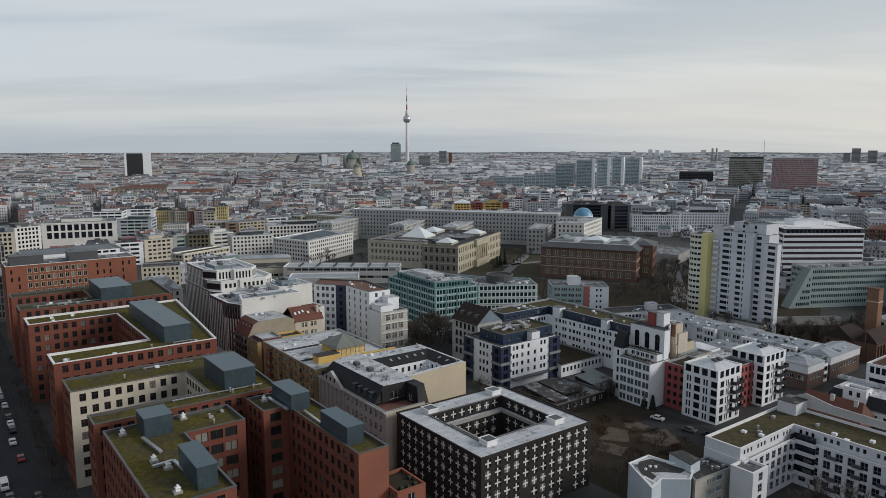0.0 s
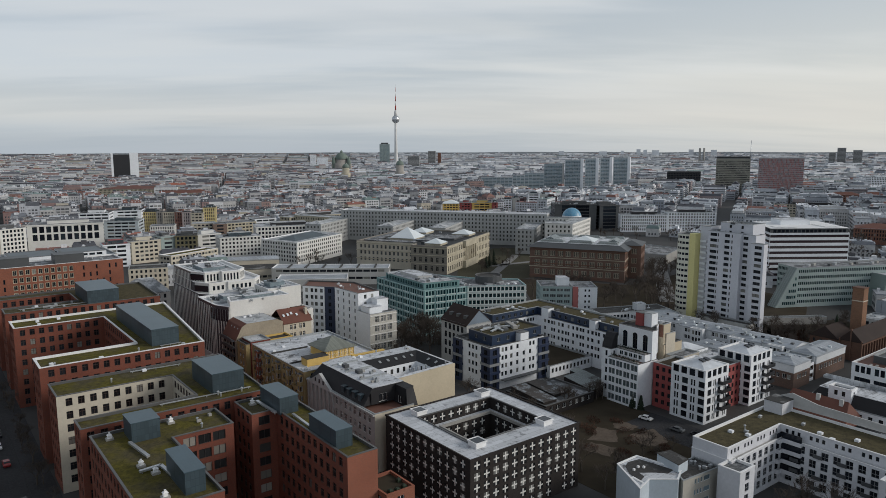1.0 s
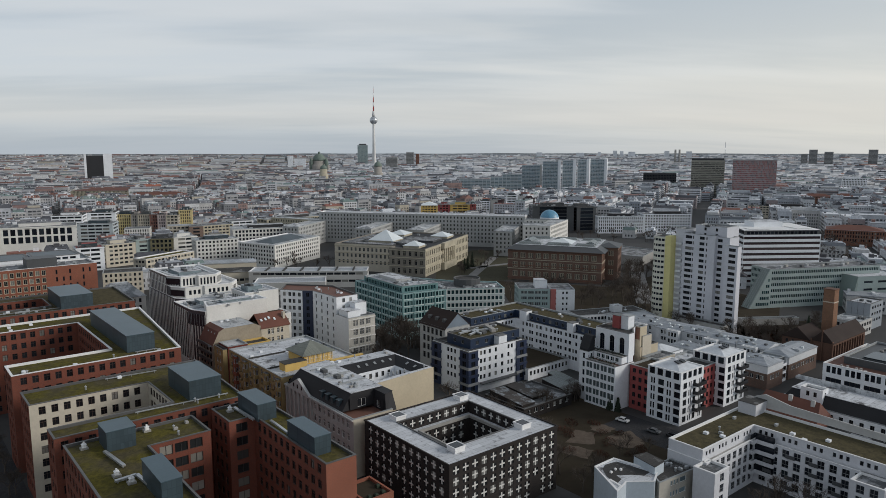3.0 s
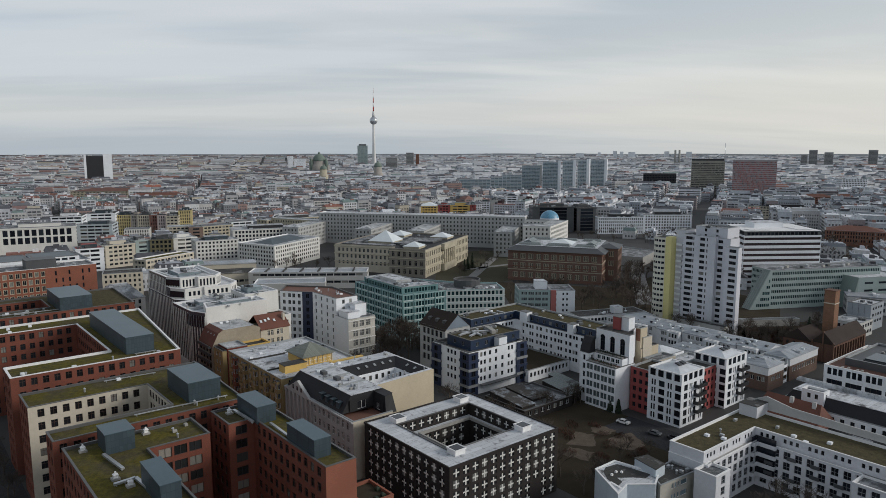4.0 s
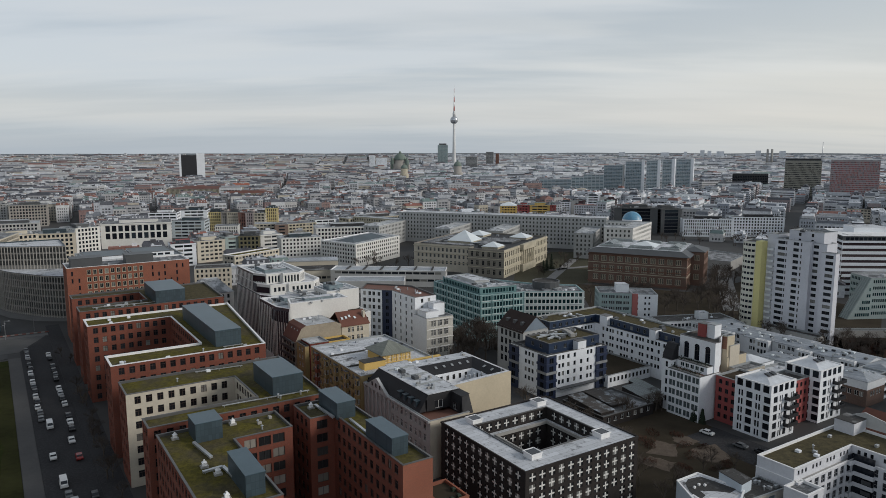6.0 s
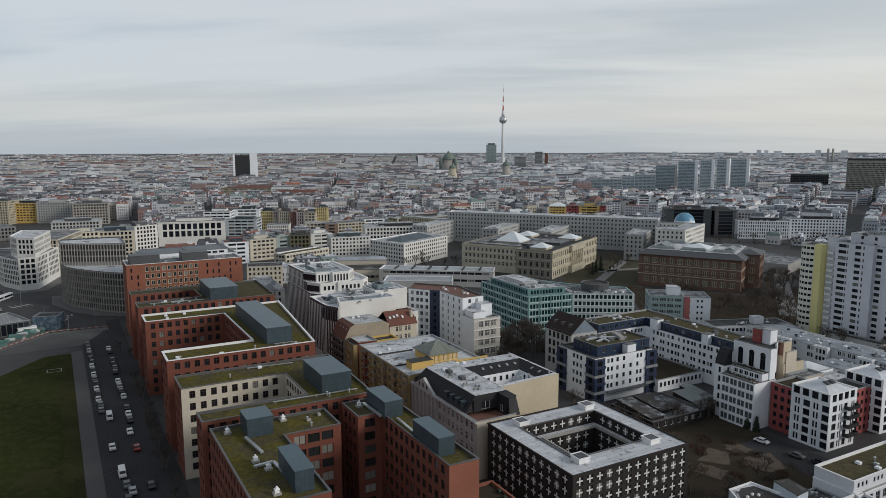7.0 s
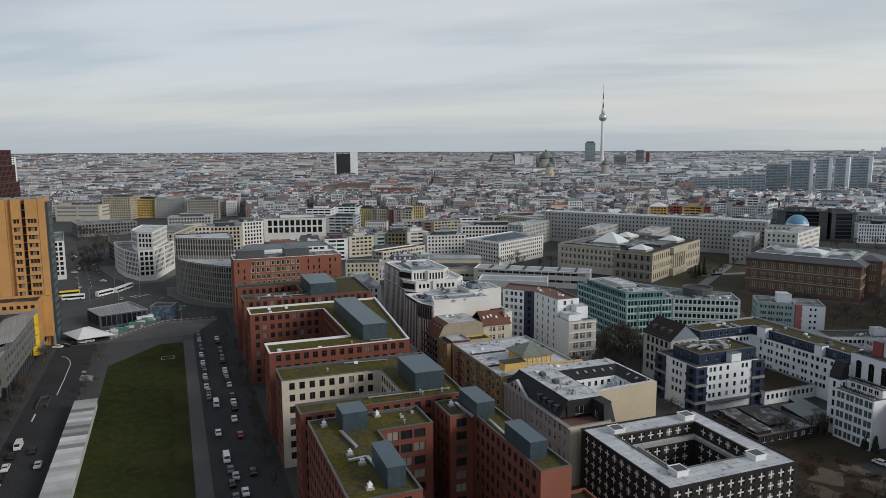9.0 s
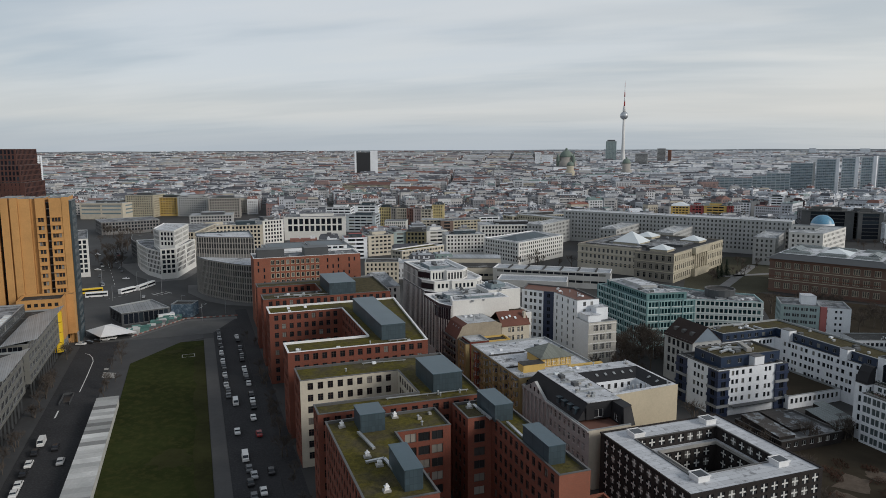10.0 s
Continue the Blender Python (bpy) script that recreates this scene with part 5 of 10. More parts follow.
house("", "", grid((185, 254.5), (203.5, 251.4), (203.5, 256), (202, 289), (187, 289)), 24.3, TEAL_FRAME, dict(te, top=0.1, base=0.05, h=1.9, sill=0.4), ROOF_FROST, COPING, z0=20.8, parent=t1)
house("", "", [gw(222 + 6.5 * math.cos(k * math.pi / 8), 252 + 6.5 * math.sin(k * math.pi / 8)) for k in range(16)], 24.4, DARK_GREY, None, ROOF_DARK, COPING_DARK, z0=20.8, parent=t1)
penthouse(t1, grid((190, 266), (197, 264), (198, 280), (191, 282)), 23.7, 1.6, GREY_WALL, ROOF_FROST, "plant_room")
scatter(t1, 206, 214, 249, 264, 20.9, 10, 82, (0, 1, 2, 6, 5)), scatter(t1, 214, 230, 240, 246, 20.9, 14, 84, (0, 2, 3, 5, 6)), scatter(t1, 188, 200, 256, 287, 23.7, 22, 83, (0, 2, 3, 6, 6, 7))
s1 = house("apartment_building", "grey stone house with arched windows and dark tiled hip roof", rect(168, 180.5, 203, 219), 17.4, LIME_STONE, fac(2.6, 3.5, 1.5, 2.4, 0.6, 0.6, 0.7, "arch", FRAME_DARK), ROOF_DARK, COPING)
gable_roof(s1, 168, 180.5, 203, 219, 17.4, 5.4, BROWN_TILE, GABLE_BLUE)
for b in (206.5, 211, 215.5):
    roof_box(s1, *gw(170.6, b), 18.8, 1.6, 1.5, 1.5, 36, DARK_GREY, "dormer")

# ---- white cube with navy attic and the long white house behind ----
cube = fac(26.3, 2.95, 1.15, 1.6, 0.8, 1.2, 0.4, "single", FRAME_GREY, GLASS, margin=0.05, skip=lambda i, j, n, m: (i * 7 + j * 3) % 11 == 4 and i % 2 == 0,
           cols=((-7.35, 1.05), (-5.65, 1.05), (-3.15, 1.15), (-0.15, 1.1), (3.05, 1.15), (6.25, 1.05), (7.95, 1.05)))
cube_side = dict(cube, bay=19.8, cols=((-1.35, 1.15), (0.55, 1.15), (2.5, 1.15)))
c1 = house("residential_building", "white cubic residential house with navy attic storey", rect(158, 184.5, 178, 198), 16, WHITE_WALL, cube, ROOF_DARK, COPING_DARK, edges={3: cube_side})
for a0, a1, b0, b1 in ((157.5, 162, 177.5, 182.3), (181.5, 186.5, 177.5, 182.5), (157.5, 161, 193.2, 198.4)):
    house("", "", rect(a0, a1, b0, b1), 15.6, BLUE_WALL, fac(2.2, 2.95, 1.9, 1.9, 0.6, 0.4, 0.3, "plain", FRAME_DARK, GLASS_BLACK), ROOF_DARK, COPING_DARK, parent=c1)
    for j in range(4):
        v, f = prism(inset(rect(a0, a1, b0, b1), -0.25), 3.2 + 2.95 * j, 4.1 + 2.95 * j)
        part("balcony_band", v, f, (FRAME_GREY, BLUE_WALL)[j % 2], c1)
house("", "", rect(161, 185.5, 180.5, 193.4), 19.2, BLUE_ATTIC, fac(4.5, 3.0, 1.5, 1.5, 0.6, 0.2, 0.2, "plain", FRAME_GREY, GLASS_BLIND), DRY_ROOF, COPING_DARK, z0=15.4, parent=c1)
for a, b, a2, b2 in ((163, 189, 172, 190), (165, 185.5, 171, 187.5), (166, 191, 176, 187)):
    roof_rail(c1, gw(a, b), gw(a2, b2), 18.6, 0.45)
roof_box(c1, *gw(177, 187.5), 18.6, 7.5, 1.8, 1.3, 36 + 70, CONCRETE, "air_handler")
penthouse(c1, rect(172.5, 176.5, 177.95, 182), 15.4, 3.4, WHITE_WALL, COPING_DARK, "stair_head")
v, f = boxes((-9, 9, -2.2, 0, 3.3, 3.55))
shared("canopy", mesh_of("canopy", v, f, [DARK_GREY]), c1, pose(*gw(172, 178), 0, 0, 0, 36))
scatter(c1, 163, 182, 183, 192, 18.6, 9, 91, (0, 6, 5, 2))
lw = fac(7.8, 2.95, 1.3, 1.5, 0.9, 0.9, 0.4, "single", FRAME_GREY, GLASS, cols=((-2.6, 1.05), (-0.5, 1.25), (1.3, 1.05), (2.7, 1.05)), skip=lambda i, j, n, m: (i * 5 + j) % 13 == 7)
l1 = house("residential_building", "long white residential house with navy attic and green roof", grid((184, 206), (209, 206), (209, 160), (223, 160), (223, 219), (184, 219)), 15.2, WHITE_WALL, lw, ROOF_DARK, COPING_DARK)
house("", "", grid((185, 207.2), (210.4, 207.2), (210.4, 161), (222, 161), (222, 218), (185, 218)), 18.2, BLUE_ATTIC, fac(3.4, 3.0, 1.5, 1.5, 0.6, 0.2, 0.2, "plain", FRAME_GREY), DRY_ROOF, COPING, z0=14.6, parent=l1)
penthouse(l1, rect(208.6, 212, 199, 203), 14.6, 4.4, WHITE_WALL, COPING_DARK, "stair_head"), penthouse(l1, rect(208.6, 212, 174, 177), 14.6, 4.0, WHITE_WALL, COPING_DARK, "stair_head")
scatter(l1, 188, 208, 209, 216, 17.6, 8, 92, (0, 6, 2, 3)), scatter(l1, 212, 220, 165, 200, 17.6, 8, 93, (0, 3, 2))
low = house("residential_building", "low white garden wing with planted brown roof", rect(185.5, 208.5, 175.5, 205.5), 4.6, WHITE_WALL, fac(2.0, 3.6, 1.1, 1.7, 1.2, 0.3, 0.4, "plain", FRAME_DARK), SOIL, COPING)
v, f = [], []
sh = house("workshop", "low dark workshop roofs with slanted glass sheds", rect(156, 179, 149, 167.5), 3.8, BRICK_DARK, fac(3.0, 3.4, 1.6, 1.6, 1.2, 0.2, 0.1, "plain", FRAME_WHITE), ROOF_GREY, COPING_DARK)
penthouse(sh, rect(157, 163, 151, 166), 3.3, 0.9, BRICK_DARK, ROOF_PATCH, "shed", slope=1.2), penthouse(sh, rect(165, 172, 154, 166.5), 3.3, 0.8, BRICK_DARK, ROOF_PATCH, "shed", slope=1.0)
GREENHOUSE = masonry("wired_shed_glass", (0.22, 0.26, 0.26), (0.07, 0.075, 0.075), (0.8, 2.0), 0.3, 0.3, 0.12, 0.4, 0.0)
for a0, a1, b0, b1 in ((180, 186.4, 151, 163.5), (187, 191.5, 155, 167)):
    penthouse(sh, rect(a0, a1, b0, b1), 0, 3.4, BRICK_DARK, GREENHOUSE, "glass_shed", slope=1.6)

# ---- white factory house with arches, crimson and white apartment towers ----
d1 = house("loft_building", "white loft house with stepped terraces and tall arched windows", rect(184.7, 195, 135.8, 148.1), 15.2, WHITE_WALL, fac(3.0, 2.95, 2.4, 2.0, 0.5, 0.2, 0.25, "single", FRAME_GREY, GLASS_LOFT, cols=((-0.66, 1.2), (0.66, 1.2)), margin=0.1), TERRACE, COPING_DARK, edges={0: None}, lip=0.3)
house("", "", grid((191.8, 135.9), (194.4, 135.9), (199, 139.4), (204, 141.9), (204, 149.6), (191.8, 149.6)), 25.2, WHITE_WALL, None, ROOF_DARK, COPING_DARK, z0=14.9, parent=d1, edges={5: fac(4.1, 9.6, 1.9, 4.6, 2.6, 0.1, 0.4, "arch", FRAME_DARK, GLASS_BLACK)})
bt = house("apartment_building", "beige rendered house with a stair tower beside the loft", rect(203.4, 213.8, 139.3, 141.8), 17.8, BEIGE_WALL, None, ROOF_DARK, COPING_DARK, lip=0.2)
house("", "", rect(203.2, 207, 139.5, 141.7), 25.0, BEIGE_WALL, None, ROOF_DARK, COPING, z0=17.6, parent=bt, lip=0.2)
part("brick_panel", *prism(rect(203.05, 203.2, 139.7, 141.6), 20.4, 24.6), BRICK_OLD, bt, "red-brown brick panel on the stair tower")
house("", "", rect(186.2, 192, 148.2, 152), 17.4, WHITE_WALL, fac(2.2, 2.95, 0.9, 1.9, 0.6, 0.2, 0.4, "single", FRAME_DARK, GLASS_BLACK), ROOF_DARK, COPING_DARK, parent=d1)
arch_v = [(0.95 * math.cos(k * math.pi / 10), 0, 0.95 * math.sin(k * math.pi / 10)) for k in range(11)]
arch_v += [(x, 0.12, z) for x, _, z in arch_v]
arch_me = mesh_of("arch_light", arch_v, [tuple(range(10, -1, -1)), tuple(range(11, 22))] + [(i, i + 1, i + 12, i + 11) for i in range(10)], [GLASS_BLACK])
for k in (-4.1, 0, 4.1):
    shared("arch_light", arch_me, d1, pose(*gw(191.74, 142.75 + k), 22.4, 0, 0, 36 - 90))
house("", "", rect(188.6, 191.8, 136.2, 147.8), 17.6, WHITE_WALL, fac(1.9, 2.3, 1.4, 1.4, 0.4, 0.05, 0.1, "plain", FRAME_WHITE, GLASS_TEAL), SOIL, COPING_DARK, z0=14.9, parent=d1, edges={0: None}, lip=0.2)
penthouse(d1, rect(197.5, 200.9, 140.5, 143.5), 24.6, 4.6, WHITE_WALL, COPING, "stair_head"), penthouse(d1, rect(196.6, 200.2, 143.6, 146.4), 24.6, 4.4, RED_WALL, COPING_DARK, "lift_head")


def hedge_mesh(length, wide, high, seed):
    """A ragged strip of leaves and bare twigs in a trough."""
    r = random.Random(seed)
    v, f = [], []
    for _ in range(int(length * 26)):
        c = Vector((r.uniform(-length / 2, length / 2), r.uniform(-wide / 2, wide / 2), r.uniform(0.1, high)))
        n = len(v)
        for _ in range(3):
            v.append(tuple(c + Vector((r.uniform(-1, 1), r.uniform(-1, 1), r.uniform(-1, 1))) * 0.28))
        f.append((n, n + 1, n + 2))
    return mesh_of("hedge", v, f, [CONIFER])


for a, z, k in ((185.6, 15.0, 1), (189.4, 17.4, 2)):
    part("planter", *prism(rect(a - 0.5, a + 0.5, 136.4, 147.6), z, z + 0.4), CONCRETE, d1)
    shared("hedge", hedge_mesh(11, 1.2, 1.0, k), d1, pose(*gw(a, 142), z + 0.3, 0, 0, 36 - 90))
pv = [(0, 0, 0), (3.2, 0, 0), (3.2, 0, 5.2), (2.2, 0, 5.0), (1.0, 0, 3.4), (0, 0, 0.6)]
pv += [(x, 3.9, z) for x, _, z in pv]
pf = [tuple(range(6)), tuple(range(11, 5, -1))] + [(i, 6 + i, 6 + (i + 1) % 6, (i + 1) % 6) for i in range(6)]
shared("gable_edge", mesh_of("gable_edge", pv, pf, [SLATE]), d1, pose(*gw(186.4, 148.2), 17.4, 0, 0, 36))
pal = house("loft_building", "cream stair block with flat roof", rect(204.2, 216, 133.6, 139), 14.5, CREAM_WALL, None, ROOF_GREY, COPING)
house("", "", rect(204.3, 209.5, 139.1, 146), 21.6, CREAM_WALL, None, ROOF_GREY, COPING, parent=pal)
house("", "", rect(203.9, 204.2, 139.8, 144.2), 20.2, BRICK_OLD, None, ROOF_GREY, COPING, z0=9.0, parent=pal)


def white_tower(label, a0, a1, b0, b1, z, seed):
    front = fac(11.8, 2.72, 1.3, 1.95, 0.4, 0.05, 0.2, "single", FRAME_DARK, GLASS_BLACK, margin=0.05, cols=((-4.4, 0.6), (-3.45, 0.6), (-1.0, 2.1), (1.4, 0.6), (2.35, 0.6), (4.8, 2.1)))
    side = dict(front, bay=b1 - b0, cols=((-3.9, 2.0), (-1.6, 0.6), (-0.6, 0.6), (1.4, 1.6), (4.4, 0.6), (5.3, 0.6)))
    roofed = dict(front, bay=2.9, cols=None, w=2.0, h=2.2, sill=0.4)
    h = house("residential_tower", label, rect(a0, a1, b0, b1), z - 3.1, WHITE_WALL, front, edges={0: side}, top=False)
    house("", "", rect(a0, a1, b0, b1), z, WHITE_WALL, roofed, ROOF_PALE, COPING_WHITE, z0=z - 3.1, parent=h)
    hip(h, inset(rect(a0, a1, b0, b1), 0.9), z - 0.4, 2.2, FROSTED_TIN)
    for k in (-1.2, 1.2):
        v, f = boxes((-0.8, 0.8, -0.9, 0.9, 0, 0.35))
        shared("skylight", mesh_of("skylight", v, f, [GLASS_BLACK]), h, pose(*gw((a0 + a1) / 2 + k, (b0 + b1) / 2 - 1.4), z + 1.3, 14, 0, 36))
    for j in range(4):
        bv, bf = boxes((-2.6, 2.6, -1.7, 0, 0, 0.2), (-2.6, 2.6, -1.7, -1.62, 0.2, 1.15), (-2.6, -2.52, -1.6, 0, 0.2, 1.15), (2.52, 2.6, -1.6, 0, 0.2, 1.15))
        shared("balcony", WINDOWS.setdefault("dark_balcony", mesh_of("balcony", bv, bf, [BLACK_WALL])), h, pose(*gw(a1 - 3.2, b0), 3.4 + 2.75 * j, 0, 0, 36))
    return h


white_tower("white residential tower with pyramid roof and dark balconies", 190, 203, 115, 127, 17.2, 1)
white_tower("white residential tower with pale pyramid roof and balconies", 216.5, 230, 115, 127, 17.2, 2)
redspec = fac(2.3, 2.75, 1.2, 1.5, 0.7, 0.4, 0.5, "plain", FRAME_DARK, GLASS_BLACK)
house("apartment_building", "crimson apartment wing between white towers", rect(192, 204, 127.2, 135.2), 15.0, RED_WALL, redspec, SOIL, COPING)
house("apartment_building", "crimson apartment wing with recessed balconies", rect(203.2, 216.3, 118.5, 127), 14.6, RED_WALL, redspec, ROOF_DARK, COPING)
p3 = house("residential_building", "white house with flat pyramid roof and skylights", rect(217, 230, 139, 150), 12.4, WHITE_WALL, fac(2.4, 2.8, 1.0, 1.5), ROOF_PALE, COPING)
hip(p3, rect(217.6, 229.4, 139.6, 149.4), 12.2, 2.0, FROSTED_TIN)
p4 = house("residential_building", "low flat-roofed white infill house", rect(204, 232, 127.5, 138.5), 11.5, WHITE_WALL, fac(2.6, 2.8, 1.3, 1.5), ROOF_FROST, COPING)
scatter(p4, 206, 230, 129, 137, 10.9, 10, 95, (0, 2, 4, 7))

# ---- white apartment court, its firewall, and the small house before it ----
en = fac(2.8, 2.7, 1.7, 2.0, 0.4, 0.2, 0.4, "rail", FRAME_GREY, GLASS_BLACK)
ep = grid((148.5, 82), (172, 82), (172, 30), (186, 30), (186, 92.5), (148.5, 92.5))
e1 = house("apartment_building", "white apartment court with planted flat roof and balconies", ep, 12.0, COURT_WALL, en, CONCRETE, COPING_WHITE, edges={5: None}, wide=0.3, lip=0.3)
small = fac(1.5, 2.6, 0.75, 1.1, 0.9, 0.1, 0.2, "single", FRAME_DARK, GLASS_BLACK, skip=lambda i, j, n, m: i % 4 == 3)
house("", "", grid((148.6, 83.2), (173.2, 83.2), (173.2, 30.1), (185.9, 30.1), (185.9, 92.4), (148.6, 92.4)), 14.8, COURT_WALL, small, PEAT_ROOF, COPING_WHITE, edges={5: None}, wide=0.35, z0=11.7, parent=e1)
for k in range(9):
    for j in range(4):
        if (k + j) % 3:
            bv, bf = boxes((-1.1, 1.1, -0.45, 0, 0, 0.1), (-1.1, 1.1, -0.45, -0.4, 0.1, 0.95))
            shared("balcony", WINDOWS.setdefault("french_balcony", mesh_of("balcony", bv, bf, [DARK_GREY])), e1, pose(*gw(172, 78.5 - 5.6 * k), 1.3 + 2.7 * j, 0, 0, 36 - 90))
house("", "", rect(144.6, 151, 77.6, 83.1), 12, COURT_WALL, en, ROOF_GREY, COPING_WHITE, parent=e1, edges={3: None})
house("", "", grid((166, 50), (172.2, 50), (172.2, 57), (166, 57)), 12, COURT_WALL, en, ROOF_GREY, COPING_WHITE, parent=e1)
penthouse(e1, rect(180.5, 186.5, 86.5, 91.5), 14.2, 3.2, COURT_WALL, ROOF_DARK, "stair_head")
for j in range(4):
    z = 2.9 + 2.7 * j
    bv, bf = boxes((-2.6, 0, -0.9, 0, 0, 0.2), (-0.9, 0, -5.4, -0.9, 0, 0.2), (-2.6, -0.9, -0.9, -0.8, 0.2, 1.05), (-2.6, -2.5, -0.8, 0, 0.2, 1.05), (-0.9, -0.8, -5.4, -0.9, 0.2, 1.05), (-0.8, 0, -5.4, -5.3, 0.2, 1.05))
    shared("balcony", WINDOWS.setdefault("corner_balcony", mesh_of("balcony", bv, bf, [COURT_WALL])), e1, pose(*gw(172.0, 82.15), z, 0, 0, 36))
    dv, df = boxes((-2.4, -0.05, -0.08, 0.02, 0.2, 2.4), (-0.08, 0.02, -5.2, -0.1, 0.2, 2.4))
    shared("loggia_glass", WINDOWS.setdefault("corner_glass", mesh_of("loggia_glass", dv, df, [GLASS_BLACK])), e1, pose(*gw(172.0, 82.15), z, 0, 0, 36))
scatter(e1, 150, 180, 84, 91, 14.2, 5, 96, (0, 3, 5)), scatter(e1, 174, 184, 40, 80, 14.2, 6, 97, (0, 2, 3))
e2 = house("apartment_building", "grey firewall of an old house with pitched roof", rect(186.6, 200, 40, 92), 11.5, GREY_WALL, None, ROOF_DARK, COPING)
gv = []
for b, z in ((92, 15.2), (90, 17.6), (87, 19), (80, 17.6), (60, 17.0), (40, 17.0), (40, 15.2)):
    gv.append((*gw(186.5, b), z))
gv += [(x + 0.35 * CA, y + 0.35 * SA, z) for x, y, z in gv]
part("firewall", gv, [tuple(range(6, -1, -1)), tuple(range(7, 14))] + [(i, (i + 1) % 7, 7 + (i + 1) % 7, 7 + i) for i in range(7)], GREY_WALL, e2)
hip(e2, rect(188, 199.8, 74, 91.8), 12.0, 6.0, CLAY_TILE, pull=0.3)
for b in (77, 83):
    roof_box(e2, *gw(193, b), 16.0, 0.7, 1.0, 2.6, 36, GREY_WALL, "chimney")
scatter(e2, 189, 199, 45, 70, 10.9, 10, 98, (0, 6, 7, 3))
e3 = house("apartment_building", "white courtyard house with black attic and skylights", rect(200.5, 216, 50, 90), 14.2, WHITE_WALL, fac(2.6, 2.9, 1.1, 1.6), ROOF_GREY, COPING)
mansard(e3, rect(201, 215.5, 51, 89), 14.2, 3.2, 2.0, SLATE, ROOF_FROST)
skylights(e3, [(202.2, 56 + 5.5 * k) for k in range(6)], 15.7, 55, 36 - 90, 0.9, 1.2)
v, f = bevel_box(1.3, 36, 1.2, 0.5)
shared("roof_pipe", mesh_of("roof_pipe", v, f, [ROOF_PALE]), e3, pose(*gw(212, 72), 17.6, 0, 0, 36))
house("", "", rect(201.2, 205, 78, 84), 19.0, WHITE_WALL, fac(2.0, 2.6, 0.9, 1.4), ROOF_GREY, COPING_WHITE, z0=13.8, parent=e3)
f1p = grid((123, 88.6), (128.3, 90), (133.4, 86), (138.6, 88.6), (136.4, 99.7), (129, 99.7))
f1 = house("apartment_building", "pale blue angular house with dark patched roof", f1p, 10.6, FROST_WALL, None, ROOF_FROST, COPING_WHITE, lip=0.25, wide=0.3)
patch = grid(*[(a + rs.uniform(-0.25, 0.25), b + rs.uniform(-0.25, 0.25)) for a, b in ((125.8, 91.0), (128.6, 91.9), (129.8, 93.6), (132.5, 91.2), (134.5, 89.2), (136.8, 89.9), (136.2, 94), (135.4, 98.2), (132, 98.9), (129.8, 98.0), (127.4, 95))])
part("roof_patch", *prism(patch, 10.30, 10.42), ROOF_DARK, f1, "dark bitumen patch on the pale roof")
for a, b in ((131.5, 95.5), (132.4, 94.6), (129.5, 95.2)):
    roof_box(f1, *gw(a, b), 10.4, 0.5, 0.5, 0.5, 36, COPING_WHITE)
house("", "", grid((123.3, 88.8), (126, 89.5), (126.6, 93.2), (125.6, 93.2)), 10.55, FROST_WALL, None, ROOF_DARK, COPING_WHITE, z0=9.4, parent=f1)
f2 = house("apartment_building", "small beige house with loggias and dark roof", grid((134.8, 85.6), (148.2, 84.5), (148.2, 91.5), (138.7, 91.5)), 10.0, LOGGIA_WALL, fac(7.0, 2.7, 1.2, 1.3, 0.9, 0.4, 0.3, "single", FRAME_WHITE, GLASS_SLAB, cols=((-2.3, 0.8), (-1.2, 0.8), (-0.1, 0.8), (1.9, 2.4))), ROOF_DARK, COPING, lip=0.3, wide=0.3)
penthouse(f2, grid((136.5, 88.1), (140.8, 88.5), (141.8, 94), (138, 95)), 9.6, 2.7, FROST_WALL, ROOF_DARK, "stair_head")
scatter(f2, 141, 147, 86, 91, 9.7, 5, 95, (0, 5))
house("garage", "low brown brick garage in the corner", rect(118, 133, 84, 92), 3.6, BRICK_BROWN, None, ROOF_DARK, COPING)

# ---- long grey zinc-roofed rows, church, office with dark windows ----
zinc_row = fac(4.0, 2.9, 1.1, 1.7, 0.7, 0.4, 0.4, "plain", FRAME_WHITE, GLASS, cols=((-0.85, 1.3), (0.85, 1.3)))
rz = random.Random(77)
for lab, pts, z, hh, pull in (("grey corner wing with dark brick base and zinc roof", rect(244, 256, 113.8, 127), 9.0, 2.2, 0.9), ("brown brick terraced wing with pale zinc roof", rect(261.7, 285.5, 114.3, 124.3), 8.9, 1.6, 0.5),
                        ("low grey terraced wing with zinc roof", rect(250, 260.5, 141, 158), 6.4, 1.6, 0.6), ("low grey row behind the white house", rect(226, 240, 176, 222), 9.5, 1.8, 0.8)):
    h = house("row_house", lab, pts, z - 3.0, ROW_BRICK if "brick" in lab else ROW_WALL, zinc_row, top=False)
    house("", "", inset(pts, -0.05), z, ROW_WALL, zinc_row, ZINC_ROOF, COPING, z0=z - 3.0, parent=h, lip=0.25)
    hip(h, pts, z - 0.1, hh, ZINC_ROOF, pull=pull)
    x, y = sum(p[0] for p in pts) / 4, sum(p[1] for p in pts) / 4
    for _ in range(7):
        k, m = rz.uniform(-1, 1) * (9 if "house" in lab else 4), rz.choice((-2.8, -1.5, 1.5, 2.8))
        roof_box(h, x - k * SA + m * CA, y + k * CA + m * SA, z + hh * (0.9 - abs(m) / 7) - 0.5, rz.uniform(0.6, 1.3), rz.uniform(0.7, 1.8), rz.uniform(0.6, 0.95), 36, rz.choice((SKYLIGHT, COPING, DARK_GREY, STEEL)), "rooflight")
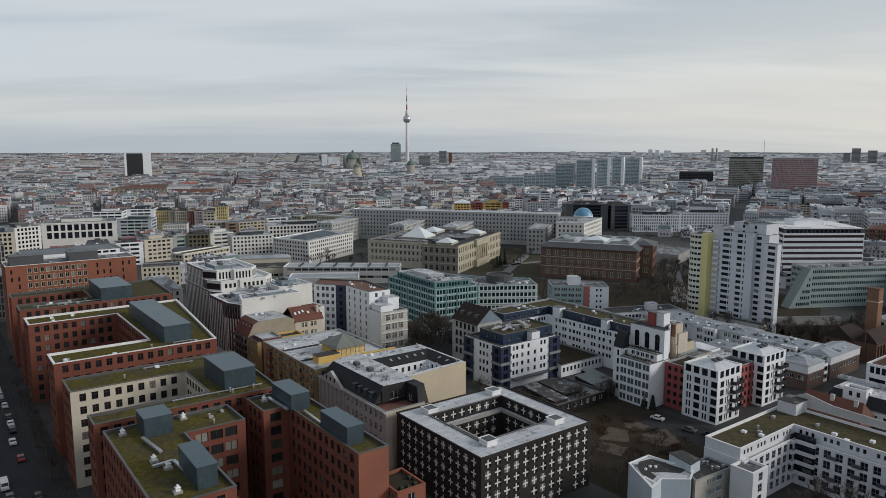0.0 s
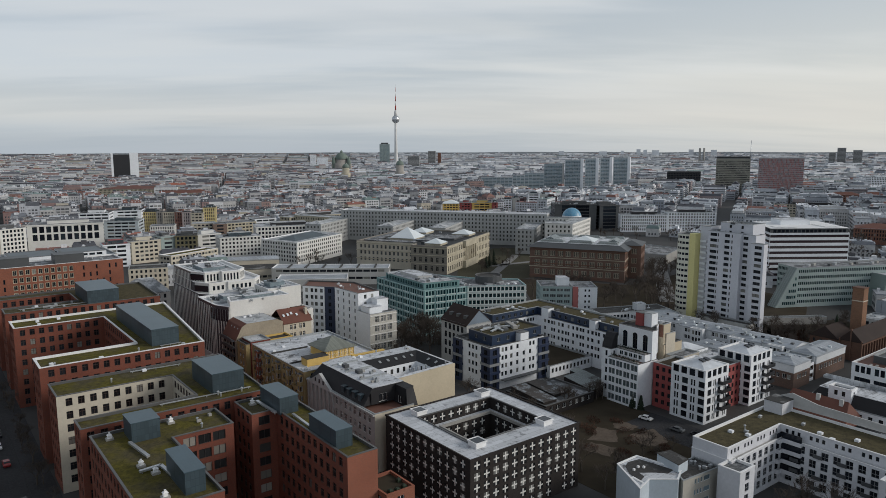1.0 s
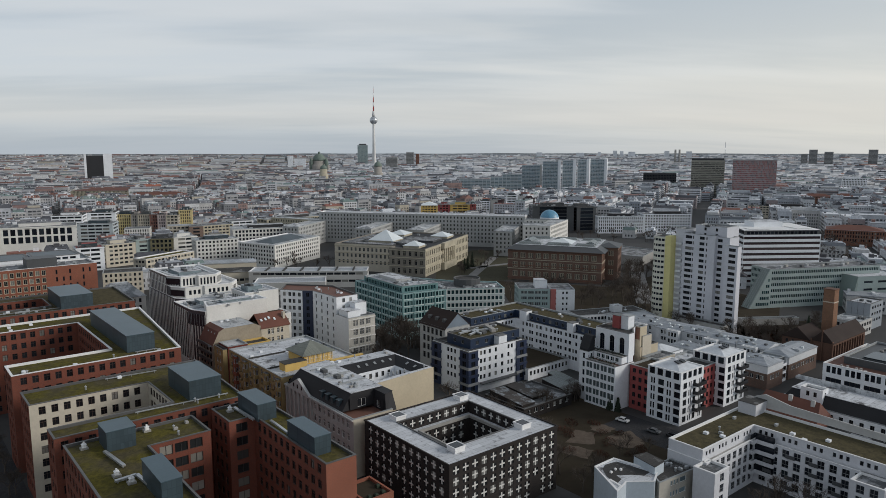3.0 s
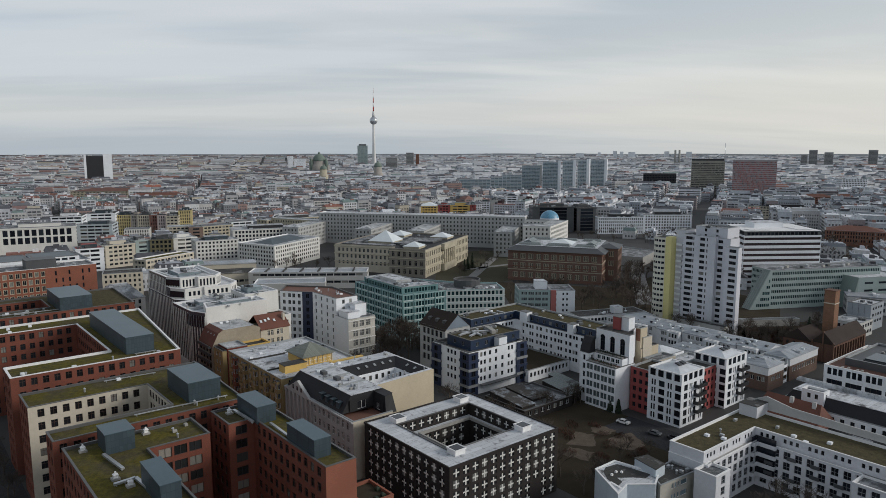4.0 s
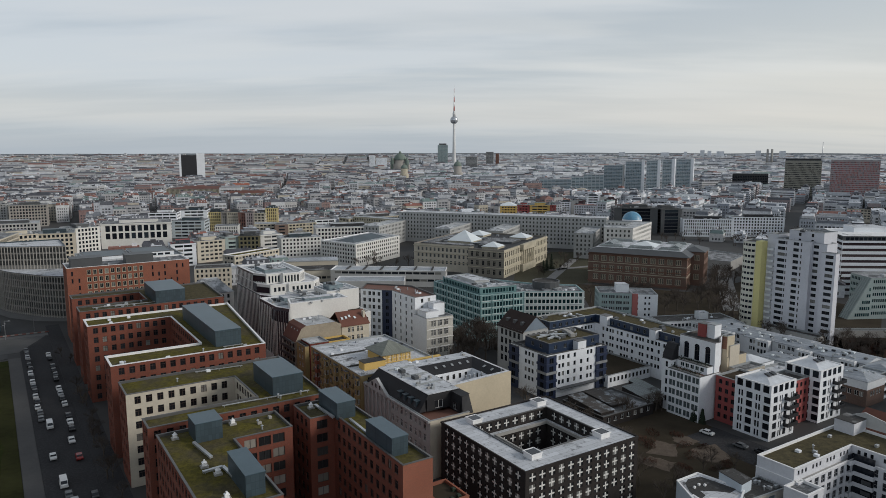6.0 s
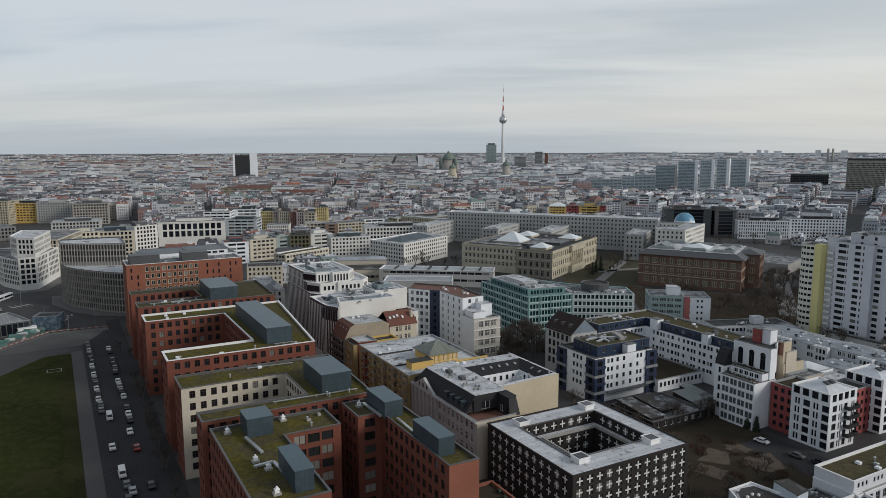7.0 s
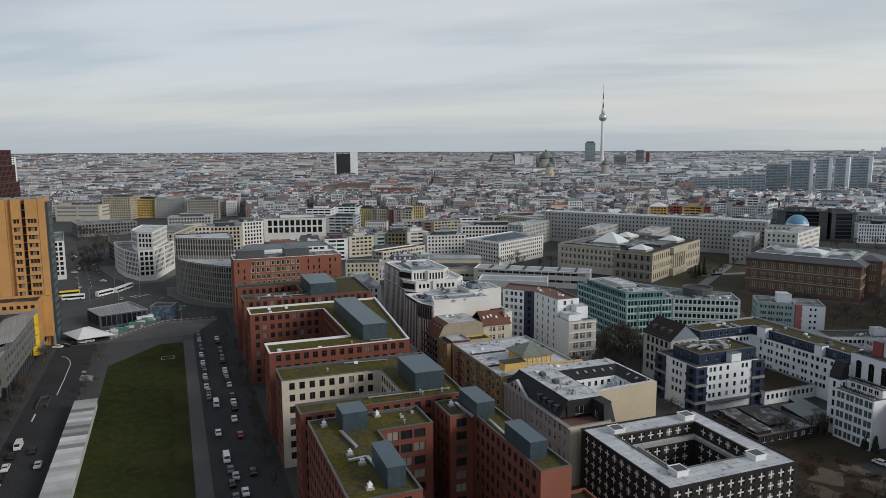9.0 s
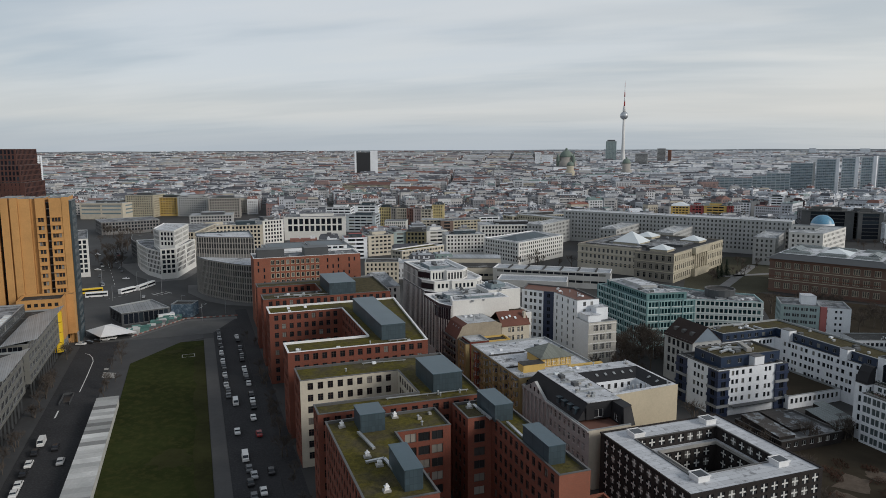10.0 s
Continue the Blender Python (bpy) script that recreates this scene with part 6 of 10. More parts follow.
for k in range(5):
    a0, a1, b0, b1, z = 265 + 0.4 * k - 0.7 * (k % 2), 278 + 0.9 * k, 124.5 + 12.6 * k, 136.9 + 12.6 * k, (9.0, 8.7, 9.0, 8.4, 8.7)[k]
    h = house("row_house", "grey terraced house with low seamed zinc roof", rect(a0, a1, b0, b1), z, ROW_WALL, zinc_row, top=False)
    gable_roof(h, a0, a1, b0, b1, z + 0.2, 1.3, ZINC_ROOF, ROW_WALL, 0.35)
    part("firewall", *prism(rect(a0 - 0.2, a1, b1 - 0.1, b1 + 0.2), z - 0.5, z + 0.45), COPING, h)
    for _ in range(9):
        m, b = rz.uniform(0.12, 0.45), rz.uniform(b0 + 1, b1 - 1)
        roof_box(h, *gw(a0 + (a1 - a0) * m, b), z + 0.2 + 2.6 * m - 0.15, rz.uniform(0.5, 1.4), rz.uniform(0.5, 1.3), rz.uniform(0.3, 0.8), 36, rz.choice((SKYLIGHT, COPING, DARK_GREY, STEEL, GLASS_BLACK)), "rooflight")
cr = house("row_house", "long low grey row with a band of windows", grid((259, 213), (294, 199), (298.5, 210), (263.5, 224)), 7.0, ROW_WALL, fac(1.9, 3.3, 1.3, 1.5, 0.9, 0.1, 0.3, "single", FRAME_DARK, GLASS_BLACK), ROOF_DARK, COPING, lip=0.25)
penthouse(cr, grid((279, 207.5), (283.5, 205.7), (285, 209.4), (280.5, 211.2)), 6.7, 3.2, ROW_WALL, ROOF_FROST, "stair_head")
scatter(cr, 268, 292, 206, 212, 6.7, 9, 122, (0, 3, 5))
house("row_house", "grey corner house joining the low row", grid((268, 188), (287, 188.5), (292, 198.5), (270, 205)), 7.6, ROW_WALL, zinc_row, ZINC_ROOF, COPING, lip=0.3)
lb = house("row_house", "white stair bay with stacked balconies between the wings", rect(253.5, 261.6, 116, 124.2), 8.9, ROW_WALL, None, ZINC_ROOF, COPING, edges={3: fac(3, 2.9, 1.6, 1.8, 0.5)}, mats={0: DARK_GREY})
for j in range(3):
    bv, bf = boxes((-3.2, 3.2, -1.5, 0.1, 0, 0.18), (-3.2, 3.2, -1.5, -1.42, 0.18, 1.05), (-3.2, -3.1, -1.42, 0.1, 0.18, 1.05), (3.1, 3.2, -1.42, 0.1, 0.18, 1.05), (-3.2, -3.05, -1.5, -1.35, 1.05, 2.85), (3.05, 3.2, -1.5, -1.35, 1.05, 2.85))
    shared("balcony", WINDOWS.setdefault("bay_balcony", mesh_of("balcony", bv, bf, [WHITE_WALL])), lb, pose(*gw(257.2, 116), 0.2 + 2.9 * j, 0, 0, 36))
for b, z in ((127.6, 9.2), (144, 8.8), (161.5, 9.0), (178, 8.9)):
    house("row_house", "projecting white bay of the terraced row", rect(262.4, 264.3, b, b + 5.8), z, ROW_WALL, fac(1.45, 2.9, 1.1, 1.9, 0.5, 0.2, 0.4, "single", FRAME_WHITE), ZINC_ROOF, COPING_WHITE, lip=0.2)

# the white framed office: a row of triple windows over tall dark panels
dw = thing("office_building", "white framed office with large dark windows and setback roof", "building")
dwp = rect(248.5, 286, 66, 97)
house("", "", dwp, 9.6, WHITE_WALL, fac(6.0, 4.6, 5.0, 3.7, 0.5, 0.3, 0.3, "strip", FRAME_DARK, GLASS_BLACK), None, None, parent=dw, top=False)
house("", "", inset(dwp, -0.05), 13.6, WHITE_WALL, fac(6.0, 3.9, 4.6, 2.3, 0.9, 0.05, 0.1, "single", FRAME_DARK, GLASS_BLACK, cols=((-1.75, 1.3), (0, 1.3), (1.75, 1.3))), TERRACE, COPING_WHITE, z0=9.6, parent=dw)
house("", "", rect(255, 284, 69, 93), 15.6, DARK_GREY, fac(3.0, 2.6, 2.0, 1.8), BLACK_WALL, COPING, z0=12.9, parent=dw, wide=0.3)
part("roof_light", *prism(rect(258, 268, 74, 88), 15.0, 15.9), GLASS_BLACK, dw, "long dark glass rooflight"), part("roof_kerb", *prism(rect(257.7, 268.3, 73.7, 88.3), 14.9, 15.5), DARK_GREY, dw)
scatter(dw, 270, 283, 71, 92, 15.0, 12, 101, (0, 2, 4, 6)), scatter(dw, 249.5, 252.5, 68, 95, 13.0, 8, 103, (0, 2, 4))

# the church: gabled nave, tall square tower, lower parish house
ch = house("church", "brown brick church with dark tiled roofs and a square tower", rect(297.5, 330, 113, 121.5), 8.0, CHURCH_BRICK, fac(2.6, 7.6, 1.1, 4.6, 1.6, 0.2, 0.3, "arch", FRAME_DARK, GLASS_BLACK), top=False, edges={3: None})
hip(ch, rect(297.5, 330, 113, 121.5), 8.0, 4.6, BROWN_TILE, pull=0.02, over=0.35)
for b0, z in ((112.9, 8.6), (117.0, 12.9), (121.2, 8.6)):
    part("gable_coping", *prism(rect(297.0, 297.7, b0, b0 + 0.5), 0, z), CHURCH_BRICK, ch)
for k in range(12):
    part("buttress", *prism(rect(298.4 + 2.6 * k, 299.0 + 2.6 * k, 112.45, 113.0), 0, 7.0), CHURCH_BRICK, ch)
tower_poly = rect(319.2, 323.7, 122.3, 126.8)
house("", "", tower_poly, 20.2, BRICK_TOWER, fac(4.4, 20, 0.5, 2.2, 14.6, 0.5, 0.5, "single", FRAME_DARK, GLASS_BLACK), top=False, parent=ch)
part("string_course", *prism(inset(tower_poly, -0.15), 20.1, 20.5), CREAM_WALL, ch)
house("", "", tower_poly, 25.8, BRICK_TOWER, fac(4.3, 5.4, 1.2, 3.9, 0.5, 0.05, 0.1, "single", FRAME_DARK, GLASS_BLACK, cols=((-0.95, 1.2), (0.95, 1.2))), CLAY_TILE, COPING_DARK, z0=20.3, parent=ch)
part("tower_cornice", *prism(inset(tower_poly, -0.2), 25.7, 26.1), BRICK_OLD, ch)
ph = house("parish_house", "dark tiled parish house beside the church", rect(301, 316, 123.5, 135), 6.6, CHURCH_BRICK, fac(2.6, 2.9, 1.0, 1.5), top=False)
hip(ph, rect(301, 316, 123.5, 135), 6.6, 4.6, BROWN_TILE, pull=0.1)
house("garage", "low glazed lean-to before the church", rect(291.5, 297, 121.8, 129), 4.4, GREY_WALL, fac(2.0, 4, 1.5, 1.8), ZINC_ROOF, COPING)

# ---- high-rise with the yellow round end ----
tw = thing("residential_high_rise", "white stepped high-rise with a rounded pale yellow end", "high-rise")
slab = fac(16.8, 2.79, 3.4, 1.5, 0.9, 0.5, 0.6, "plain", FRAME_DARK, GLASS, margin=0.05, cols=((-5.3, 3.6), (-2.9, 0.6), (1.8, 2.6), (4.3, 0.6)))
for pts, z, s in ((rect(311.5, 322, 174.5, 191.5), 45.2, slab), (rect(313.5, 322, 168, 174.4), 44.6, dict(slab, bay=6.2, cols=((-1.7, 2.4),))), (rect(309, 312.4, 161.5, 167.9), 41.4, dict(slab, bay=6.2, cols=((0.45, 3.4),))),
                  (rect(314, 323, 191.6, 197), 46.8, None), (rect(315, 326, 170.5, 187), 49.4, dict(slab, bay=16, cols=((-3, 1.2), (3, 1.2))))):
    house("", "", pts, z, TOWER_WALL, None, ROOF_GREY, COPING, parent=tw, edges={3: s})
arc = [(314.5 + 5.5 * math.cos(t), 203.6 + 5.5 * math.sin(t)) for t in [math.pi * (0.55 + 0.95 * i / 9) for i in range(10)]]
pts = grid(*arc, (320, 197.2), (320, 209))
house("", "", pts, 42.5, CREAM_PALE, fac(1.72, 2.79, 1.70, 1.2, 1.0, 0.4, 0.5, "single", FRAME_DARK, GLASS_BLACK, margin=0.0), ROOF_DARK, COPING, parent=tw)
v, f = prism(grid((309.6, 197.0), (314, 197.0), (314, 200.2), (309.6, 200.2)), 0, 43)
part("yellow_pier", v, f, YELLOW_WALL, tw, "pale yellow wall pier")
for j in range(14):
    bv, bf = boxes((-1.6, 1.6, -1.3, 0.2, 0, 0.2), (-1.6, 1.6, -1.3, -1.2, 0.2, 1.0), (-1.6, -1.5, -1.2, 0.2, 0.2, 1.0), (1.5, 1.6, -1.2, 0.2, 0.2, 1.0))
    shared("balcony", WINDOWS.setdefault("white_balcony", mesh_of("balcony", bv, bf, [WHITE_WALL])), tw, pose(*gw(314, 194.6), 2.6 + 2.79 * j, 0, 0, 36 - 90))
house("office_building", "low grey podium before the high-rise", rect(302.5, 308.8, 163, 190), 4.6, GREY_WALL, fac(4.6, 4.4, 3.8, 1.5, 1.8, 0.3, 0.4, "strip", FRAME_DARK, GLASS_BLACK), ROOF_DARK, COPING)
scatter(tw, 314, 320, 176, 188, 48.8, 7, 113, (0, 2, 5)), scatter(tw, 312, 320, 176, 190, 44.6, 6, 114, (0, 5, 3))

# ---- slab with white bands, green glass office ----
wb = fac(80, 3.46, 79.2, 1.65, 1.4, 0.5, 0.4, "strip", FRAME_BROWN, GLASS_BROWN, margin=0.0)
ws = thing("office_building", "long office slab with white and brown bands", "building")
wsp = [(215.7, 428.3), (266.5, 428.9), (270.5, 474), (224.3, 471)]
for i in range(4):
    n = (Vector(wsp[(i + 1) % 4]) - Vector(wsp[i])).length
    facade(ws, wsp[i], wsp[(i + 1) % 4], 0, 32.4, WHITE_WALL, dict(wb, bay=n - 0.2, w=n - 0.5) if i in (0, 3) else None)
house("", "", inset(wsp, 0.6), 35.6, DARK_GREY, fac(2.6, 3.0, 2.2, 1.9, 0.5, 0.1, 0.2, "single", FRAME_GREY, GLASS_BLACK), ROOF_FROST, COPING_WHITE, z0=32.3, parent=ws, wide=0.6)
part("roof_edge", *prism(inset(wsp, -0.1), 32.35, 32.75), WHITE_WALL, ws), part("roof_edge", *prism(inset(wsp, 0.2), 35.5, 35.75), COPING_WHITE, ws)
penthouse(ws, [(232, 448), (252, 449), (252, 464), (233, 463)], 35.7, 3.2, WHITE_WALL, ROOF_FROST, "plant_room")
for k in range(40):
    v, f = boxes((-1.6, 1.6, -0.5, 0.5, 0.5, 0.62), (-1.4, 1.4, -0.1, 0.1, 0, 0.5))
    shared("roof_panel", WINDOWS.setdefault("slab_roof_panel", mesh_of("roof_panel", v, f, [COPING_WHITE])), ws, pose(254 + 3.6 * (k % 3) if k < 24 else 222 + 3.6 * (k % 4), 433 + 2.2 * (k // 3) if k < 24 else 432 + 2.4 * ((k - 24) // 4), 35.75, 14, 0, 3))
gl = fac(1.15, 3.3, 0.85, 1.6, 1.0, 0.5, 0.5, "single", TEAL_PALE, GLASS_TEAL, deep=0.15)
gg = house("office_building", "green glass office with a slanted end wall", grid((377, 178), (440, 146), (447.5, 160.5), (384.5, 192.5)), 21.5, TEAL_PALE, gl, ROOF_GREY, COPING)
along, back = Vector((63, -32)).normalized(), Vector((32, 63)).normalized()
GA = Vector((377, 178))


def gg_at(u, w, z):
    """A point on the glass office: u metres before its end along the front, w metres behind the front."""
    p = GA - along * u + back * w
    return (*gw(p.x, p.y), z)


v = [gg_at(11.8, 0, 0.0), gg_at(11.8, 6.5, 0.0), gg_at(0, 6.5, 21.4), gg_at(0, 0, 21.4), gg_at(0, 0, 0.0), gg_at(0, 6.5, 0.0)]
part("slanted_end", v, [(0, 3, 2, 1), (1, 2, 5)], GREEN_GLASS, gg, "slanted green glass end wall"), part("front_gable", v, [(0, 4, 3)], TEAL_PALE, gg, "pale green sloping end of the front")
for j in range(6):
    for k in range(int((11.8 * (1 - (0.5 + 3.3 * j + 2.6) / 21.4) - 1.6) / 1.15)):
        u, z = 0.6 + 1.15 * k, 0.5 + 3.3 * j + 1.0
        part("end_pane", [gg_at(u + 0.42, -0.06, z), gg_at(u - 0.42, -0.06, z), gg_at(u - 0.42, -0.06, z + 1.6), gg_at(u + 0.42, -0.06, z + 1.6), gg_at(u + 0.42, 0.1, z), gg_at(u - 0.42, 0.1, z), gg_at(u - 0.42, 0.1, z + 1.6), gg_at(u + 0.42, 0.1, z + 1.6)],
             [(0, 1, 2, 3), (1, 5, 6, 2), (4, 0, 3, 7), (3, 2, 6, 7), (4, 5, 1, 0)], GLASS_TEAL, gg)
for k in range(9):
    roof_box(gg, *gw(390 + 6 * k, 178.5 - 3 * k + 3.0 * (k % 2)), 20.9, 2.4, 1.4, 1.2, 36, (STEEL, CONCRETE, DARK_GREY)[k % 3])
for k in range(5):
    w = 6.5 * k / 4
    q = [gg_at(11.9 + e, w, 0.1) for e in (0, 0.2)] + [gg_at(0.1 + e, w, 21.5) for e in (0, 0.2)]
    part("glazing_bar", q + [gg_at(11.9 + e, w + 0.16, 0.1) for e in (0, 0.2)] + [gg_at(0.1 + e, w + 0.16, 21.5) for e in (0, 0.2)], [(0, 1, 3, 2), (4, 6, 7, 5), (1, 5, 7, 3), (0, 2, 6, 4)], COPING, gg)
hb = house("office_building", "green panel office with a few dark slots", grid((414, 147.5), (442, 133), (449, 147), (421, 163)), 17.5, GREEN_PANEL, fac(9.0, 4.2, 5.6, 1.2, 1.4, 0.6, 1.0, "strip", FRAME_DARK, GLASS_BLACK), ROOF_FROST, COPING)
a, b, c, d = gw(414, 147.5), gw(410.5, 149.2), gw(421, 163), gw(417.5, 164.8)
part("slanted_end", [(*b, 0.0), (*d, 0.0), (*c, 17.4), (*a, 17.4), (*a, 0.0), (*c, 0.0)], [(0, 3, 2, 1), (0, 4, 3), (1, 2, 5)], GREEN_GLASS, hb, "slanted green glass end wall")
cb = house("office_building", "slate blue panelled cube office with flat roof", rect(366, 382, 124, 134.5), 13.0, SLATE_PANEL, None, ROOF_FROST, COPING_DARK, edges={0: fac(3.2, 3.2, 2.0, 1.3)})
for k in range(3):
    part("panel_joint", *prism(rect(365.9, 366.0, 124 + 2.7 * (k + 1), 124.08 + 2.7 * (k + 1)), 0.2, 12.6), DARK_GREY, cb)
scatter(cb, 368, 380, 126, 133, 12.4, 6, 117, (0, 2, 5))
pl = house("office_building", "low white roofed hall behind the church", rect(346, 362, 121.5, 133.5), 7.6, GREY_WALL, fac(3, 3.2, 2, 1.6), ROOF_PALE, COPING)
scatter(pl, 348, 360, 123, 132, 7.0, 6, 118, (0, 2, 5))
house("garage", "low white wall with dark openings under the glass office", grid((327, 166.5), (352, 150.5), (354, 154), (329, 170)), 3.6, CONCRETE, fac(5.6, 3.4, 4.6, 1.6, 1.2, 0.2, 0.3, "strip", FRAME_DARK, GLASS_BLACK), ROOF_DARK, COPING)

# ---- palace, museum and the long ministry ----
PT = -23.5
ps = fac(3.3, 4.5, 1.5, 2.5, 1.1, 0.6, 1.6, "sash", FRAME_GREY, GLASS_DIM, single=True)
# the projecting pavilion's shade is put into its darker stone, sides 4 and 5
pa = house("palace", "sandstone parliament palace with portico and glazed roof pyramids", turned(16, 472, PT, (0, 0), (0.001, 0), (0, 92), (-74, 92), (-74, 8), (-27, 8), (-27, 0))[0:1] + turned(16, 472, PT, (0, 92), (-74, 92), (-74, 8), (-27, 8), (-27, 0)), 19.2, SAND_STONE, ps, SLATE, SHADED_WEATHERED, lip=0.9, wide=0.8, mats={3: CREAM_WALL, 4: SHADED_WEATHERED, 5: SHADED_WEATHERED}, edges={5: fac(4.2, 6.0, 1.9, 3.4, 1.4, 0.6, 0.8, "arch", SAND_STONE, single=True), 0: fac(3.6, 6.0, 1.6, 3.4, 1.4, 0.6, 0.8, "arch", SAND_STONE, single=True)})
for k in range(6):
    p = turned(16, 472, PT, (1.6, 34 + 4.2 * k))[0]
    ring = [(0.6 * math.cos(i * math.pi / 4), 0.6 * math.sin(i * math.pi / 4)) for i in range(8)]
    cv = [(x, y, 5.2) for x, y in ring] + [(x * 0.85, y * 0.85, 15.4) for x, y in ring]
    me = WINDOWS.setdefault("column", mesh_of("column", cv, [(i, (i + 1) % 8, 8 + (i + 1) % 8, 8 + i) for i in range(8)], [SAND_STONE]))
    shared("column", me, pa, pose(*p, 0))
v, f = prism(turned(16, 472, PT, (0, 31), (2.6, 31), (2.6, 58), (0, 58)), 0, 5.2)
part("portico_base", v, f, SAND_STONE, pa)
v, f = prism(turned(16, 472, PT, (0, 31), (2.6, 31), (2.6, 58), (0, 58)), 15.4, 19.6)
part("entablature", v, f, SAND_STONE, pa)
for zz in (6.4, 12.4, 17.5):
    for pp in (((0, 0), (0, 92), (-74, 92), (-74, 8), (-27, 8), (-27, 0)),):
        v, f = prism(inset(turned(16, 472, PT, *pp), -0.35), zz, zz + 0.45)
        part("cornice", v, f, SAND_STONE, pa)
for u0, u1, v0, v1, hh in ((-56, -36.5, 27, 46, 7.2), (-20, -8, 8, 20, 3.0), (-22, -8, 66, 80, 3.2), (-58, -44, 66, 82, 3.0)):
    penthouse(pa, turned(16, 472, PT, (u0, v0), (u1, v0), (u1, v1), (u0, v1)), 18.3, 1.4, SAND_STONE, ROOF_GREY, "lantern_base")
    hip(pa, turned(16, 472, PT, (u0, v0), (u1, v0), (u1, v1), (u0, v1)), 19.9, hh, SKYLIGHT, name="glazed_pyramid")
for u0, u1, v0, v1 in ((-34, -22, 24, 60), (-70, -62, 12, 80), (-60, -30, 10, 18), (-30, -10, 40, 60)):
    penthouse(pa, turned(16, 472, PT, (u0, v0), (u1, v0), (u1, v1), (u0, v1)), 18.3, 1.0 + 0.004 * (u1 - u0 + v0), DARK_GREY, ROOF_GREY, "roof_hall")

rp = random.Random(9)
for k in range(26):
    u, w = rp.uniform(-68, -6), rp.uniform(12, 86)
    nm, me = CLUTTER[rp.choice((0, 2, 2, 1, 6, 4))]
    shared(nm, me, pa, pose(*turned(16, 472, PT, (u, w))[0], 18.3, 0, 0, PT) @ Matrix.Scale(1.8, 4))

mz = fac(5.2, 6.2, 3.4, 3.6, 1.5, 1.0, 1.0, "framed", SAND_STONE, GLASS_BLACK, single=True, cols=((-1.15, 1.08), (0, 1.08), (1.15, 1.08)))
mu = house("museum", "brown brick museum with terracotta friezes and glazed hip roof", turned(128, 438, PT, (0, 0), (0, 52), (-62, 52), (-62, 0)), 20.5, MUSEUM_BRICK, mz, ROOF_GREY, MUSEUM_BRICK, lip=0.4)
for zz in (1.2, 7.4, 9.6, 13.6, 18.6, 19.9):
    v, f = prism(inset(turned(128, 438, PT, (-62, 0), (0, 0), (0, 52), (-62, 52)), -0.25), zz, zz + 0.4)
    part("cornice", v, f, SAND_STONE if zz in (7.4, 13.6) else BRICK_OLD, mu)
mp = turned(128, 438, PT, (-64, -2), (2, -2), (2, 54), (-64, 54))
mansard(mu, mp, 20.4, 2.8, 6.0, DARK_GREY, ROOF_FROST)
hip(mu, turned(128, 438, PT, (-38, 16), (-22, 16), (-22, 34), (-38, 34)), 23.2, 3.0, SKYLIGHT, name="glazed_roof")
for u0, u1, v0, v1, hh in ((-57, -41, 5.5, 14, 1.6), (-57, -48, 16, 34, 2.2), (-57, -41, 37, 46, 1.6), (-38, -22, 5.5, 13, 1.7), (-38, -22, 37, 46, 1.5), (-19, -5.5, 5.5, 14, 1.6), (-14, -6, 17, 33, 2.0), (-19, -5.5, 37, 46, 1.6)):
    hip(mu, turned(128, 438, PT, (u0, v0), (u1, v0), (u1, v1), (u0, v1)), 23.3, hh, GREENHOUSE, name="glazed_roof", pull=0.4)
m3 = turned(128, 438, PT, (-6, 18), (8, 18), (8, 40), (-6, 40))
house("", "", m3, 22, MUSEUM_BRICK, mz, ROOF_GREY, MUSEUM_BRICK, parent=mu)
hip(mu, m3, 22, 2.6, DARK_GREY, over=0.8)

MT = -17.0
mi = fac(3.2, 3.5, 1.35, 1.9, 0.9, 1.0, 0.9, "sash", FRAME_GREY, GLASS_DIM)
house("ministry", "long grey limestone ministry with rows of plain windows", turned(-78, 668, MT, (0, 0), (195, 0), (195, 16), (0, 16)), 28.3, LIME_STONE, mi, ROOF_FROST, COPING_WHITE, wide=0.9)
for u, far in ((-8, 60), (58, 60), (104, 60), (176, 52)):
    p = turned(-78, 668, MT, (u, -far), (u + 15, -far), (u + 15, -0.3), (u, -0.3))
    h = house("ministry", "grey limestone ministry wing with pale hipped roof", p, 20.5, LIME_STONE, mi, ROOF_PALE, COPING)
    hip(h, turned(-78, 668, MT, (u, -far), (u + 15, -far), (u + 15, -far + 15), (u, -far + 15)), 20.5, 2.6, ROOF_PALE)
house("ministry", "grey limestone end wing with light flat roof", [(96.7, 553.4), (117.8, 548.5), (144.2, 600), (108.8, 610.2), (106.5, 603), (127, 596.5), (117, 572), (100.5, 576)], 26.5, WHITE_STONE, mi, ROOF_PALE, COPING)
house("ministry", "ochre limestone side wing of the ministry", turned(-78, 668, MT, (-60, 20), (-1, 3), (-1, 20), (-60, 37)), 20, SAND_STONE, mi, ROOF_PALE, COPING)

# tethered balloon beside the ministry
bl = thing("tethered_balloon", "blue and white tethered viewing balloon", "balloon")
BALLOON = plain("balloon_blue", (0.10, 0.30, 0.48), rough=0.4, wear=0.3, coarse=0.2, other=(0.35, 0.45, 0.40))
bx, by, bz, br = 144.0, 676.0, 19.4, 9.3
